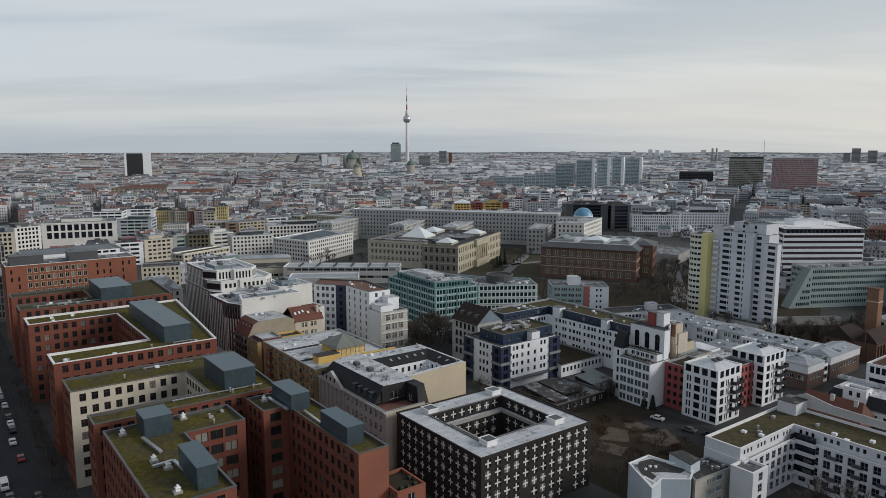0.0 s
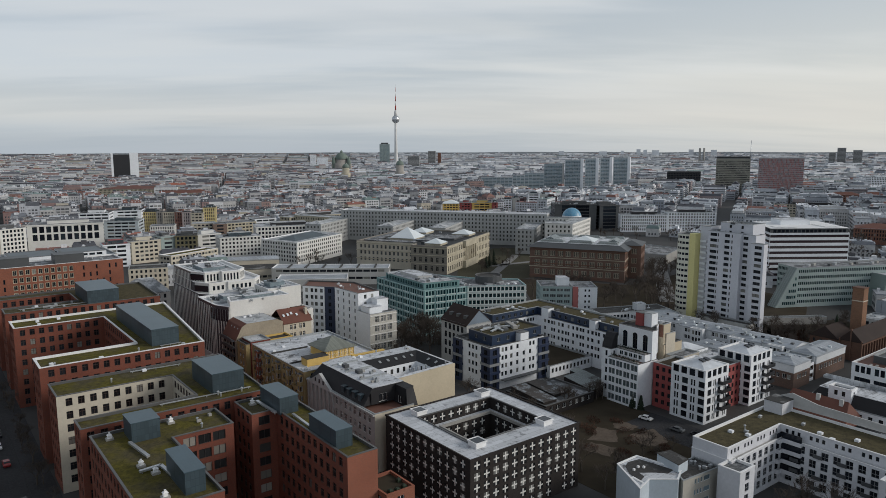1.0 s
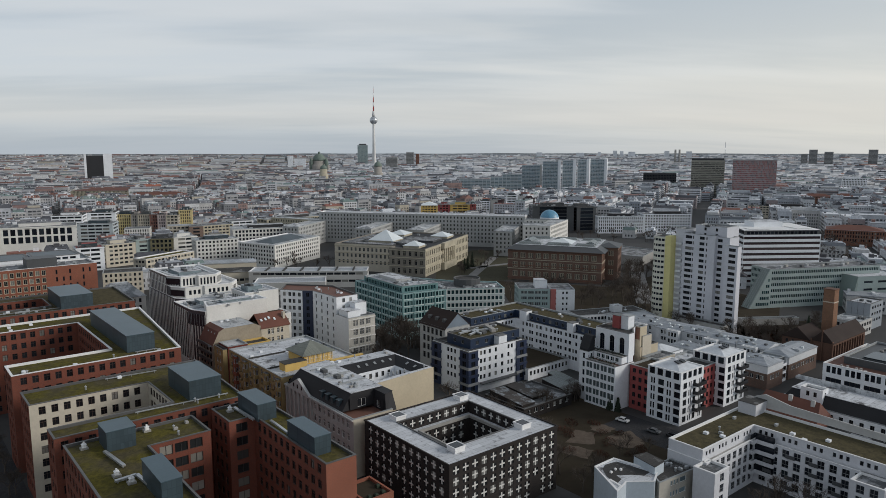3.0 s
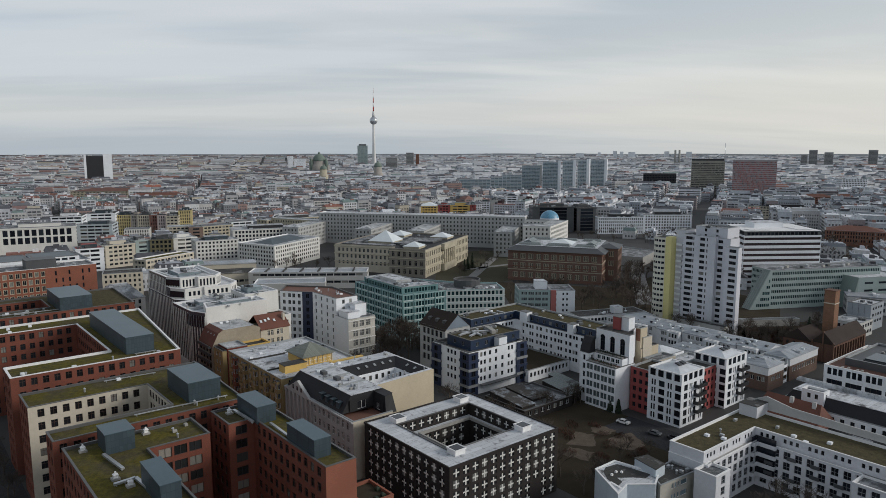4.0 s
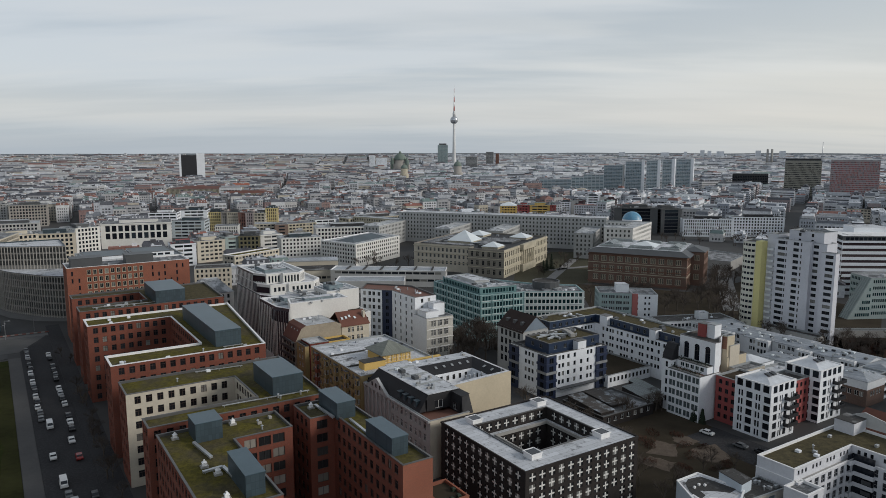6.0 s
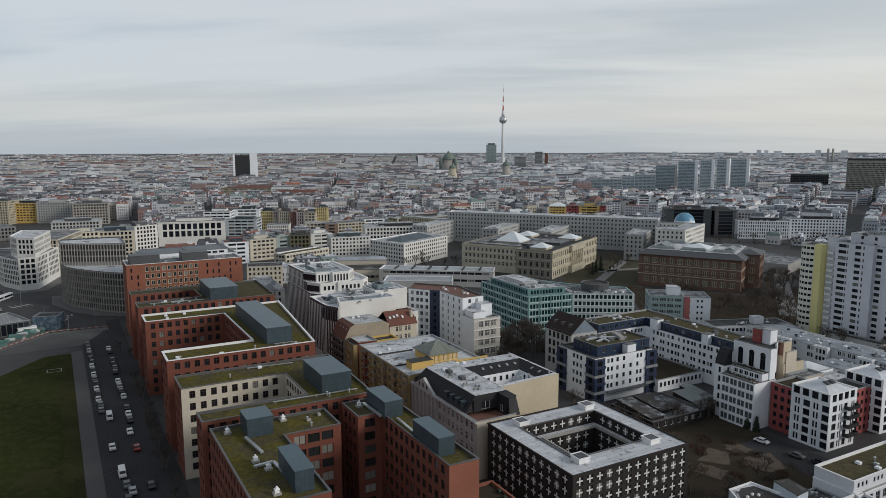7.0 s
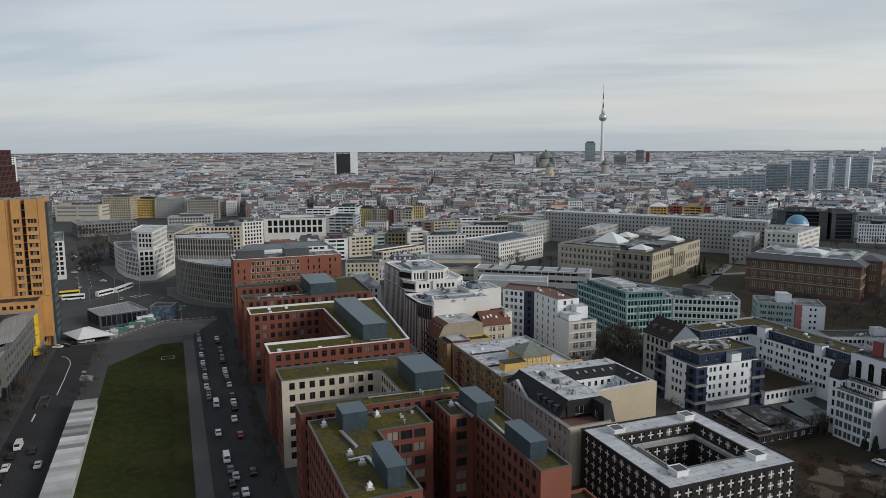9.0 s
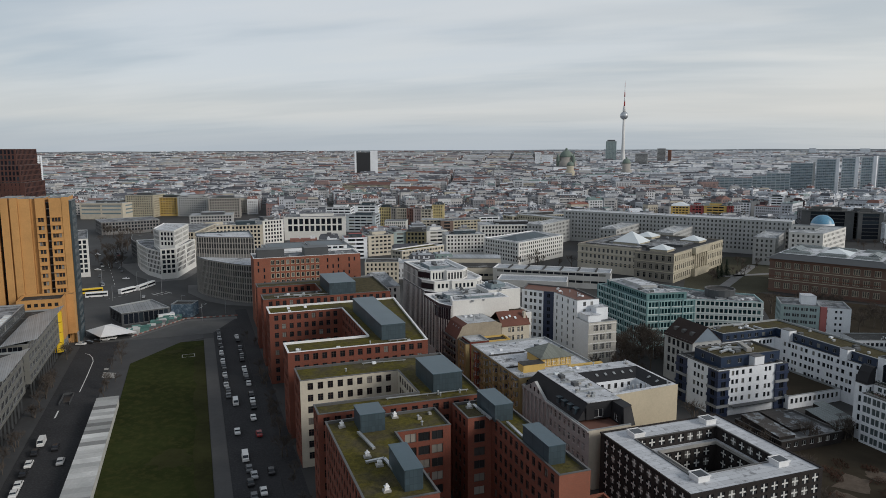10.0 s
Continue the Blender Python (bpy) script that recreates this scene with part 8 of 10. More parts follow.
MID = [
    ("white stone office with small square windows", -336, 563, 60, 21, 24, 22, WHITE_STONE, office, ROOF_GREY),
    ("white stone office with tall dark window bays", -333, 596, 24, 58, 30, 22, WHITE_STONE, bigw, ROOF_GREY),
    ("blue grey flats with balconies", -305, 676, 10, 31, 26, 17, SLAB_PALE, flats_band, ROOF_GREY),
    ("white house with black flat attic roof", -333, 686, 14, 27, 24, 24, WHITE_WALL, flats_band, ROOF_DARK),
    ("white house with dark parapet", -313, 717, 14, 26, 26, 24, WHITE_WALL, flats_band, ROOF_DARK),
    ("mustard yellow apartment house with vertical window slots", -294, 735, 6, 17, 20, 21, OLIVE_YELLOW, flats_tall, ROOF_DARK),
    ("olive brown apartment house in the row", -276.5, 733, 6, 6.5, 20, 21, GREY_STONE, flats_tall, ROOF_DARK),
    ("beige apartment house in the row", -269.5, 732.3, 6, 12, 20, 21, CREAM_WALL, flats_tall, ROOF_DARK),
    ("dull red apartment house in the row", -257, 731, 6, 8, 20, 21, DULL_RED, flats_tall, ROOF_DARK),
    ("pinkish grey apartment house in the row", -249, 730, 6, 8.6, 20, 21, PINK_GREY, flats_tall, ROOF_DARK),
    ("cream apartment house with wide windows in the row", -240, 729, 6, 12, 20, 20.5, CREAM_WALL, flats_wide, ROOF_DARK),
    ("tall yellow house at the row's end", -230, 738, 14, 13, 20, 25, OLIVE_YELLOW, flats_tall, ROOF_DARK),
    ("long pale office with regular windows", -258, 666, 14, 22, 18, 13.5, WHITE_STONE, flats_tall, ROOF_GREY),
    ("cream terrace house below the row", -224, 682, 14, 21, 18, 14, CREAM_WALL, flats_wide, ROOF_PALE),
    ("white flats with red-trimmed roof terrace", -230, 506, 30, 18, 16, 17, WHITE_WALL, flats_band, RED_WALL),
    ("cream flats with deep balconies", -217, 524, 44, 22, 16, 17, CREAM_WALL, flats_wide, ROOF_PALE),
    ("green glass flats with balconies", -203, 545, 40, 11, 16, 18, TEAL_PALE, flats_band, ROOF_GREY),
    ("olive brown glass corner office", -194, 550, 16, 16.5, 18, 18, OLIVE_DARK, office, ROOF_DARK),
    ("small white house with arched door", -184, 575, 36, 19, 18, 16, WHITE_STONE, flats, ROOF_PALE),
    ("white office with an attic storey", -158, 546, 26, 32, 20, 17, WHITE_STONE, flats, ROOF_PALE),
    ("dark brick flats with roof terrace", -199, 668, 20, 12.5, 20, 15, BRICK_BROWN, flats_band, ROOF_GREY),
    ("brown office with deep window grid", -188, 675, 38, 30, 22, 15, SAND_STONE, flats_wide, ROOF_GREY),
    ("white office with terraces behind the grid", -171, 716, 30, 22, 22, 15, WHITE_WALL, flats_band, ROOF_GREY),
    ("pale office with flat metal roof", -148, 622, 18, 57, 30, 17, WHITE_STONE, office, ROOF_PALE),
    ("yellow sandstone ministry side wing", -133, 700, 40, 66, 20, 18, SAND_STONE, office, ROOF_PALE),
    ("cream department building with long windows", -678, 708, 14, 54, 40, 20, CREAM_WALL, fac(26, 4.6, 24, 1.7, 1.2, 1.0, 1.0, "strip", FRAME_GREY, GLASS_SLAB), ROOF_PALE),
    ("cream stone block with grid of windows", -640, 744, 14, 36, 34, 28, SAND_STONE, flats, ROOF_GREY),
    ("yellow flats with green glass attic", -617, 768, 14, 31, 30, 24, GOLD_WALL, flats, COPPER),
    ("grey stone flats with window grid", -584, 772, 14, 39, 30, 25, GREY_WALL, flats, ROOF_GREY),
    ("red-brown flats with pale grid front", -528, 758, 30, 38, 30, 25, GREY_STONE, office, ROOF_GREY),
    ("dark low office with glass roofs", -532, 582, 50, 56, 40, 13, DIM_WALL, office, ROOF_GREY),
    ("low glazed hall with pale roof", -470, 640, 30, 44, 30, 16, GREY_WALL, office, ROOF_PALE),
    ("cream stone office beside the corner building", -352, 492, 48, 26, 22, 24, CREAM_WALL, office, ROOF_GREY),
    ("cream shop house with arched glass roof", -346, 520, 30, 30, 24, 22, CREAM_WALL, office, ZINC),
    ("white panel flats with balconies", 204, 718, -4, 48, 14, 18, WHITE_WALL, flats, ROOF_GREY),
    ("long white panel apartment block", 253, 719, -4, 50, 14, 20, WHITE_WALL, flats, ROOF_GREY),
    ("red brick factory with chimney block", 389, 621, -32, 48, 30, 14, BRICK_OLD, flats, CLAY_TILE),
    ("dark office with long glass bands", 139.5, 742, -3, 44.5, 30, 27, DARK_GREY, lined, ROOF_DARK),
    ("dark office block with slanted end", 187, 738, 8, 22, 34, 26, DARK_GREY, lined, ROOF_DARK),
    ("low white panel block with small windows", 108, 961, -2, 14, 16, 17, WHITE_WALL, flats, ROOF_GREY),
    ("blue grey windowless panel block", 122.4, 960, -2, 9.5, 16, 19, GREY_WALL, None, ROOF_GREY),
    ("maroon stair block between panel slabs", 132.3, 961, -2, 6.5, 14, 18.5, MAROON, None, ROOF_DARK),
    ("white office slab with scattered windows", 143, 960, -2, 17, 16, 25, WHITE_WALL, flats, ROOF_GREY),
    ("blue grey end of the office slab", 160.4, 960, -2, 8.6, 16, 24, GREY_WALL, None, ROOF_GREY),
    ("maroon ribbed office block", 169.5, 959, -2, 13.5, 18, 21, MAROON, fac(1.5, 20, 0.5, 17, 1, 0.3, 0.3, "strip", FRAME_DARK, GLASS_BLACK), ROOF_DARK),
    ("yellow painted department house with glazed roof", 24, 877, -3, 21, 26, 18, GOLD_WALL, flats, SKYLIGHT),
    ("red painted house between yellow ones", 45.4, 876, -3, 15, 26, 19, RED_WALL, flats, ROOF_GREY),
    ("yellow painted department house", 60.8, 875, -3, 24.5, 26, 19, GOLD_WALL, flats, COPPER),
    ("red painted corner house", 85.7, 873, -3, 7, 26, 19.5, RED_WALL, flats, COPPER),
    ("white office block with roof sign frame", 863, 1336, -4, 50, 20, 32, WHITE_WALL, office, ROOF_PALE),
    ("cream panel row with balconies", 445, 876, -22, 80, 13, 16, CREAM_WALL, flats, ROOF_DARK),
    ("old brick row with red tiles", 620, 1062, -30, 44, 22, 16, BRICK_OLD, flats, CLAY_TILE),
    ("red painted old brick row", 672, 1059, -30, 44, 22, 16, RED_WALL, flats, CLAY_TILE),
    ("white gable house above the avenue", 276, 1063, -4, 60, 24, 19, WHITE_WALL, None, ROOF_PALE),
    ("wide orange-roofed barracks hall", -546, 1196, 4, 118, 60, 20, SAND_STONE, flats, CLAY_TILE),
    ("long library wing with orange roof", -419, 1101, 14, 86, 26, 18, SAND_STONE, flats, CLAY_TILE),
]
for lab, x, y, deg, w, d, z, wall, spec, roof in MID:
    if spec is flats:
        spec = (flats, flats_wide, flats_tall, flats_band)[int(abs(x) + abs(y)) % 4]
    h = house("city_building", lab, box_at(x, y, deg, w, d), z, wall, spec, roof, COPING if roof is not ROOF_DARK else COPING_DARK, lip=0.4)
    if roof in (CLAY_TILE, SKYLIGHT):
        hip(h, box_at(x, y, deg, w, d), z - 0.2, 4.0, roof)
    elif z > 15:
        c, s = math.cos(radians(deg)), math.sin(radians(deg))
        penthouse(h, turned(x, y, deg, (w * 0.25, d * 0.35), (w * 0.8, d * 0.35), (w * 0.8, d * 0.75), (w * 0.25, d * 0.75)), z - 0.4, 2.6, random.Random(int(x)).choice((DARK_GREY, ZINC, wall, BLACK_WALL)), roof, "attic")
        part("cornice", *prism(inset(box_at(x, y, deg, w, d), -0.45), z - 1.0, z - 0.55), wall, h)
        rr = random.Random(int(x) + 7 * int(y))
        cv, cf = [], []
        for k in range(9):
            u, v, e, g, t = rr.uniform(2, w - 2), rr.uniform(2, d - 2), rr.uniform(0.5, 1.6), rr.uniform(0.5, 1.4), rr.uniform(0.5, 1.6)
            bv, bf = boxes((u - e, u + e, v - g, v + g, z - 0.45, z - 0.4 + t))
            cf += [tuple(len(cv) + q for q in face) for face in bf]
            cv += [(x + p * c - q * s, y + p * s + q * c, r) for p, q, r in bv]
        part("roof_vents", cv, cf, rr.choice((STEEL, DARK_GREY, COPING)), h)["kind"] = "stuff"
min1 = house("ministry", "white ministry block with low grey hipped roof", [(-123, 532), (-92, 510), (-66, 566), (-95, 590)], 17.5, WHITE_STONE, flats, ROOF_PALE, COPING_WHITE)
hip(min1, inset([(-123, 532), (-92, 510), (-66, 566), (-95, 590)], 9), 17, 3.0, ZINC)

# ---- landmarks on the skyline ----
def drum(parent, name, x, y, rings, mat, seg=20, label=""):
    v = [(x + r * math.cos(2 * math.pi * i / seg), y + r * math.sin(2 * math.pi * i / seg), z) for r, z in rings for i in range(seg)]
    f = [(k * seg + i, k * seg + (i + 1) % seg, (k + 1) * seg + (i + 1) % seg, (k + 1) * seg + i) for k in range(len(rings) - 1) for i in range(seg)]
    f += [tuple(range(seg - 1, -1, -1)), tuple(range((len(rings) - 1) * seg, len(rings) * seg))]
    return part(name, v, f, mat, parent, label, smooth=True)


tvx, tvy = -116.0, 3029.5
tv = thing("television_tower", "tall concrete television tower with steel sphere and mast", "tower")
SPHERE = plain("steel_facets", (0.60, 0.62, 0.64), rough=0.3, metal=0.7, coarse=0.05)
# concrete tone raised to carry the distance haze on shaft and collar
SHAFT = plain("hazed_concrete", (0.70, 0.70, 0.69), coarse=0.02)
drum(tv, "shaft", tvx, tvy, ((16, 8), (9, 35), (6.5, 90), (5.0, 198)), SHAFT)
drum(tv, "sphere", tvx, tvy, [(max(0.5, 16.5 * math.cos(radians(a))), 213.5 + 16.5 * math.sin(radians(a))) for a in range(-85, 86, 10)], SPHERE, 28)
drum(tv, "collar", tvx, tvy, ((6.5, 229), (6.5, 240), (5, 246), (4, 252)), SHAFT)
BAND_RED = plain("mast_red", (0.40, 0.06, 0.05))
for k, (r0, r1, z0, z1) in enumerate(((2.9, 2.6, 252, 270), (2.5, 2.2, 270, 288), (2.1, 1.7, 288, 308), (1.4, 1.0, 308, 328), (0.8, 0.6, 328, 346), (0.45, 0.25, 346, 361))):
    drum(tv, "mast", tvx, tvy, ((r0, z0), (r1, z1)), (BAND_RED, COPING_WHITE)[k % 2], 10)

stripes = fac(60, 3.4, 58, 1.7, 1.0, 2.0, 2.0, "strip", FRAME_GREY, GLASS_BLACK, margin=0.0)


def tower_block(lab, x0, y0, x1, y1, deep, z, wall, spec=stripes, roof=None, name="high_rise", z0=0.0):
    """A slab whose front runs from (x0, y0) to (x1, y1)."""
    w, deg = math.hypot(x1 - x0, y1 - y0), math.degrees(math.atan2(y1 - y0, x1 - x0))
    s = dict(spec, bay=w - 0.3, w=w - 1.6) if spec is stripes else spec
    return house(name, lab, box_at(x0, y0, deg, w, deep), z, wall, s, roof or ROOF_GREY, COPING, z0=z0)


ih = tower_block("slim tower with black glass front and white core", -774, 1791, -740, 1806, 24, 74, BLACK_WALL, None)
house("", "", box_at(-739.5, 1806, 24, 20, 24), 78, WHITE_WALL, None, ROOF_GREY, COPING_WHITE, parent=ih)
house("", "", box_at(-779, 1789, 24, 5, 24), 77, WHITE_WALL, None, ROOF_GREY, COPING_WHITE, parent=ih)
pk = tower_block("blue glass hotel slab on the skyline", -190, 3096, -146, 3098, 20, 110, TEAL_PALE, fac(6, 3.4, 4.5, 1.4, 1.0, 2.0, 2.0, "single", FRAME_GREY, GLASS_SLAB), ROOF_GREY)
house("", "", box_at(-184, 3098, 2, 32, 14), 116, DARK_GREY, None, ROOF_DARK, COPING, z0=109, parent=pk)
slab_rows = fac(3.4, 3.0, 3.1, 2.0, 0.6, 1.5, 1.5, "single", FRAME_GREY, GLASS_SLAB, margin=0.2)
for lab, x0, y0, x1, y1, z in (("grey residential slab beside the avenue", 260, 1515, 298, 1507, 55), ("tall grey banded residential slab", 302, 1500, 334, 1492, 63.2), ("grey residential slab with white edge", 348, 1512, 370, 1506, 65.2),
                               ("pale residential slab with white edge", 383.5, 1522, 402, 1515, 67.2), ("blue grey residential slab with white edge", 415, 1532, 443, 1522, 67.2)):
    ew = 3.6 if x0 < 300 else 5.5
    h = tower_block(lab, x0, y0, x1, y1, 20, z, SLAB_PALE, slab_rows)
    v, f = prism(turned(x1, y1, math.degrees(math.atan2(y1 - y0, x1 - x0)), (0.05, -0.5), (ew, -0.5), (ew, 20), (0.05, 20)), 0, z + 1.5)
    part("edge_tower", v, f, WHITE_WALL if ew > 5 else GREY_WALL, h, "white windowless stair edge")
gridded = fac(3.2, 3.5, 2.4, 2.2, 0.8, 1.0, 3.5, "single", FRAME_DARK, GLASS_BLACK)
dt = tower_block("dark bronze office tower with black crown", 579, 1383, 636, 1358, 26, 67, HAZED_BRONZE, fac(1.9, 3.5, 1.3, 1.9, 0.8, 1.0, 3.5, "single", FRAME_DARK, GLASS), ROOF_DARK)
v, f = prism(box_at(580, 1384, -23.7, 60, 24), 67.1, 71)
part("crown", v, f, BLACK_WALL, dt)
drum(dt, "antenna", 637, 1362, ((0.7, 60), (0.5, 102)), STEEL, 8)
PINK = plain("rust_red_shutters", (0.44, 0.385, 0.39), wear=0.3, coarse=0.15)
gs = tower_block("slab with rust red and grey shutters and white wing roof", 584, 1216, 647, 1184, 14, 70, PINK, fac(2.0, 3.4, 1.7, 2.3, 0.6, 1, 2, "single", FRAME_GREY, GLASS_SHUTTER, margin=0.2), ROOF_PALE)
v, f = prism(box_at(582, 1214, -27, 74, 18), 71, 72.2)
part("wing_roof", v, f, COPING_WHITE, gs)
tower_block("black angular publishing house", 526, 1510, 590, 1486, 40, 38, BLACK_WALL, gridded, ROOF_DARK)
for lab, x0, y0, x1, y1, z in (("long grey residential row with stepped bays", 118.5, 1450, 183, 1442, 28.4), ("recessed grey residential row", 185.5, 1462, 210, 1459, 31.4), ("taller grey residential row with stepped bays", 212.6, 1480, 253.6, 1475, 36.4)):
    tower_block(lab, x0, y0, x1, y1, 14, z, SLAB_PALE, fac(8, 3.0, 7.2, 1.8, 0.8, 0.8, 1, "single", FRAME_GREY, GLASS_SLAB, margin=0.2), ROOF_GREY)
tower_block("white tall hospital slab block", -951, 888, -935, 906, 20, 76, WHITE_WALL, fac(3, 3.3, 2, 1.5), ROOF_PALE)
for lab, x0, y0, x1, y1, z in (("round-topped far residential tower", 1683, 2838, 1710, 2822, 91), ("far grey residential tower block", 1731, 2809, 1759, 2792, 82), ("far low grey tower block", 1708, 2939, 1730, 2926, 73), ("far grey twin tower block", 1861, 2725, 1888, 2706, 91),
                               ("far white residential slab block", -423, 2666, -403, 2669, 68), ("broad pale far residential slab", -399, 2670, -358, 2675, 57), ("grey far department block", -60, 2750, -15, 2748, 62), ("far grey office tower block", 20, 2990, 52, 2988, 80)):
    tower_block(lab, x0, y0, x1, y1, 24, z, WHITE_WALL if "white" in lab or "pale" in lab else GREY_WALL, fac(4, 3.2, 1.6, 1.2, 1.0, 1, 1, "single", FRAME_GREY, GLASS_SLAB) if "white" in lab or "pale" in lab else stripes)
# white walls on all of these take the place of haze
for lab, x0, y0, w, z in (("far grey residential tower in haze", 1182, 3900, 34, 92), ("far pale residential tower in haze", 1222, 3905, 30, 89), ("far broad residential tower in haze", 1262, 3880, 60, 86), ("far grey residential tower in haze", 1120, 3990, 26, 84),
                          ("far pale residential tower in haze", 1460, 3860, 40, 90), ("far grey residential tower in haze", 1560, 3800, 46, 88), ("far broad residential tower in haze", 985, 3950, 70, 80), ("far grey residential tower in haze", 760, 3960, 50, 82)):
    tower_block(lab, x0, y0, x0 + w * 0.6, y0 - w * 0.15, 16, z - 5, WHITE_WALL, None, ROOF_GREY)
cm = thing("chimney", "pair of tall grey power station chimneys", "chimney")
drum(cm, "chimney_shaft", 1283, 3256, ((5.5, 0), (4.5, 92)), CONCRETE, 12), drum(cm, "chimney_shaft", 1300, 3249, ((5.5, 0), (4.5, 92)), CONCRETE, 12)


def domed(lab, x, y, r, z0, z1, ztop, wall, cap):
    d = thing("cathedral", lab, "church")
    drum(d, "drum", x, y, ((r * 1.3, 0), (r * 1.3, z0), (r, z0 + 0.5), (r, z1)), wall)
    drum(d, "dome", x, y, [(r * 1.03 * math.cos(radians(a)), z1 + (ztop - z1) * 0.75 * math.sin(radians(a))) for a in range(0, 81, 10)], cap)
    drum(d, "lantern", x, y, ((r * 0.2, z1 + (ztop - z1) * 0.7), (r * 0.2, z1 + (ztop - z1) * 0.9), (0.3, ztop)), cap, 10)
    return d


dm = domed("great cathedral with green copper dome", -285, 2482, 22, 40, 52, 84, GREY_STONE, COPPER)
for ox, oy in ((-26, -14), (26, -14)):
    drum(dm, "side_tower", -285 + ox, 2482 + oy, ((7, 0), (7, 46), (6.5, 50), (3, 58), (0.4, 64)), COPPER, 12)
part("nave", *prism(box_at(-318, 2462, 0, 66, 40), 0, 36), GREY_STONE, dm)
domed("domed church tower on the market square", -206, 1888, 9.5, 24, 38, 52, SAND_STONE, COPPER), domed("twin domed grey church tower", -66, 1998, 11, 24, 42, 60, GREY_STONE, COPPER)
tower_block("red brick town hall tower", 59, 2899, 72, 2898, 12, 74, BRICK_OLD, None, SLATE, "town_hall")


# ---- the city blocks out to the horizon ----
def far_materials():
    """Walls, roofs, dark roof slopes and roof clutter of houses too far to tell apart: one tint a house, grain within
    it. The tints lean pale and blue in place of haze.
    """
    made = []
    for name, stops, rough in (
            ("brown_walls", ((0.0, (0.58, 0.57, 0.56)), (0.16, (0.36, 0.25, 0.23)), (0.24, (0.66, 0.67, 0.69)), (0.40, (0.48, 0.48, 0.49)), (0.54, (0.74, 0.75, 0.76)), (0.68, (0.31, 0.21, 0.20)), (0.75, (0.58, 0.53, 0.44)), (0.83, (0.55, 0.57, 0.61)), (0.95, (0.26, 0.27, 0.29))), 0.85),
            ("brown_roofs", ((0.0, (0.17, 0.175, 0.19)), (0.14, (0.50, 0.53, 0.57)), (0.32, (0.12, 0.125, 0.14)), (0.44, (0.70, 0.73, 0.77)), (0.60, (0.32, 0.145, 0.115)), (0.68, (0.27, 0.285, 0.31)), (0.80, (0.24, 0.34, 0.325)), (0.85, (0.42, 0.445, 0.48)), (0.96, (0.42, 0.16, 0.11))), 0.8),
            ("pale_hazed_walls", ((0.0, (0.58, 0.605, 0.645)), (0.20, (0.76, 0.78, 0.81)), (0.42, (0.50, 0.53, 0.575)), (0.56, (0.80, 0.82, 0.85)), (0.76, (0.40, 0.34, 0.34)), (0.81, (0.66, 0.655, 0.65)), (0.93, (0.34, 0.365, 0.41))), 0.85),
            ("pale_hazed_roofs", ((0.0, (0.34, 0.36, 0.39)), (0.18, (0.60, 0.63, 0.67)), (0.38, (0.20, 0.215, 0.235)), (0.50, (0.76, 0.785, 0.82)), (0.74, (0.36, 0.19, 0.165)), (0.79, (0.46, 0.495, 0.535)), (0.94, (0.26, 0.33, 0.33))), 0.8),
            ("roof_slopes", ((0.0, (0.095, 0.098, 0.112)), (0.40, (0.14, 0.145, 0.165)), (0.60, (0.27, 0.135, 0.11)), (0.72, (0.21, 0.225, 0.25)), (0.90, (0.20, 0.27, 0.26))), 0.6),
            ("roof_clutter", ((0.0, (0.10, 0.10, 0.11)), (0.25, (0.80, 0.81, 0.83)), (0.55, (0.40, 0.415, 0.44)), (0.72, (0.32, 0.18, 0.15)), (0.82, (0.64, 0.655, 0.68))), 0.7)):
        m, nt, b = shader(name)
        g = nt.nodes.new("ShaderNodeNewGeometry")
        col = ramp(nt, g.outputs["Random Per Island"], *stops)
        nt.nodes[-1].color_ramp.interpolation = "CONSTANT"
        grain, stain = link_noise(nt, 0.45, 6.0, 0.75), link_noise(nt, 0.06, 3.0, 0.6)
        col = mixed(nt, 1.0, col, ramp(nt, grain, (0.25, (0.60, 0.61, 0.63)), (0.60, (1, 1, 1))), "MULTIPLY")
        col = mixed(nt, 1.0, col, ramp(nt, stain, (0.3, (0.82, 0.82, 0.83)), (0.6, (1, 1, 1))), "MULTIPLY")
        nt.links.new(col, b.inputs["Base Color"])
        b.inputs["Roughness"].default_value, b.inputs["Specular IOR Level"].default_value = rough, 0.3
        made.append(m)
    # distant panes: reflected sky is painted in as a lighter base colour
    m, nt, b = shader("sky_sheen_glass")
    g = nt.nodes.new("ShaderNodeNewGeometry")
    nt.links.new(ramp(nt, g.outputs["Random Per Island"], (0, (0.06, 0.066, 0.075)), (0.75, (0.12, 0.125, 0.135)), (1, (0.26, 0.26, 0.25))), b.inputs["Base Color"])
    b.inputs["Roughness"].default_value = 0.25
    return made + [m]


BROWN_WALLS, BROWN_ROOFS, PALE_HAZED_WALLS, PALE_HAZED_ROOFS, SLOPES, ROOF_CLUTTER, SKY_SHEEN_GLASS = far_materials()
KEEP = [(x + w * 0.4, y + d * 0.4, 0.62 * math.hypot(w, d) + 6) for _, x, y, _, w, d, *_ in MID]
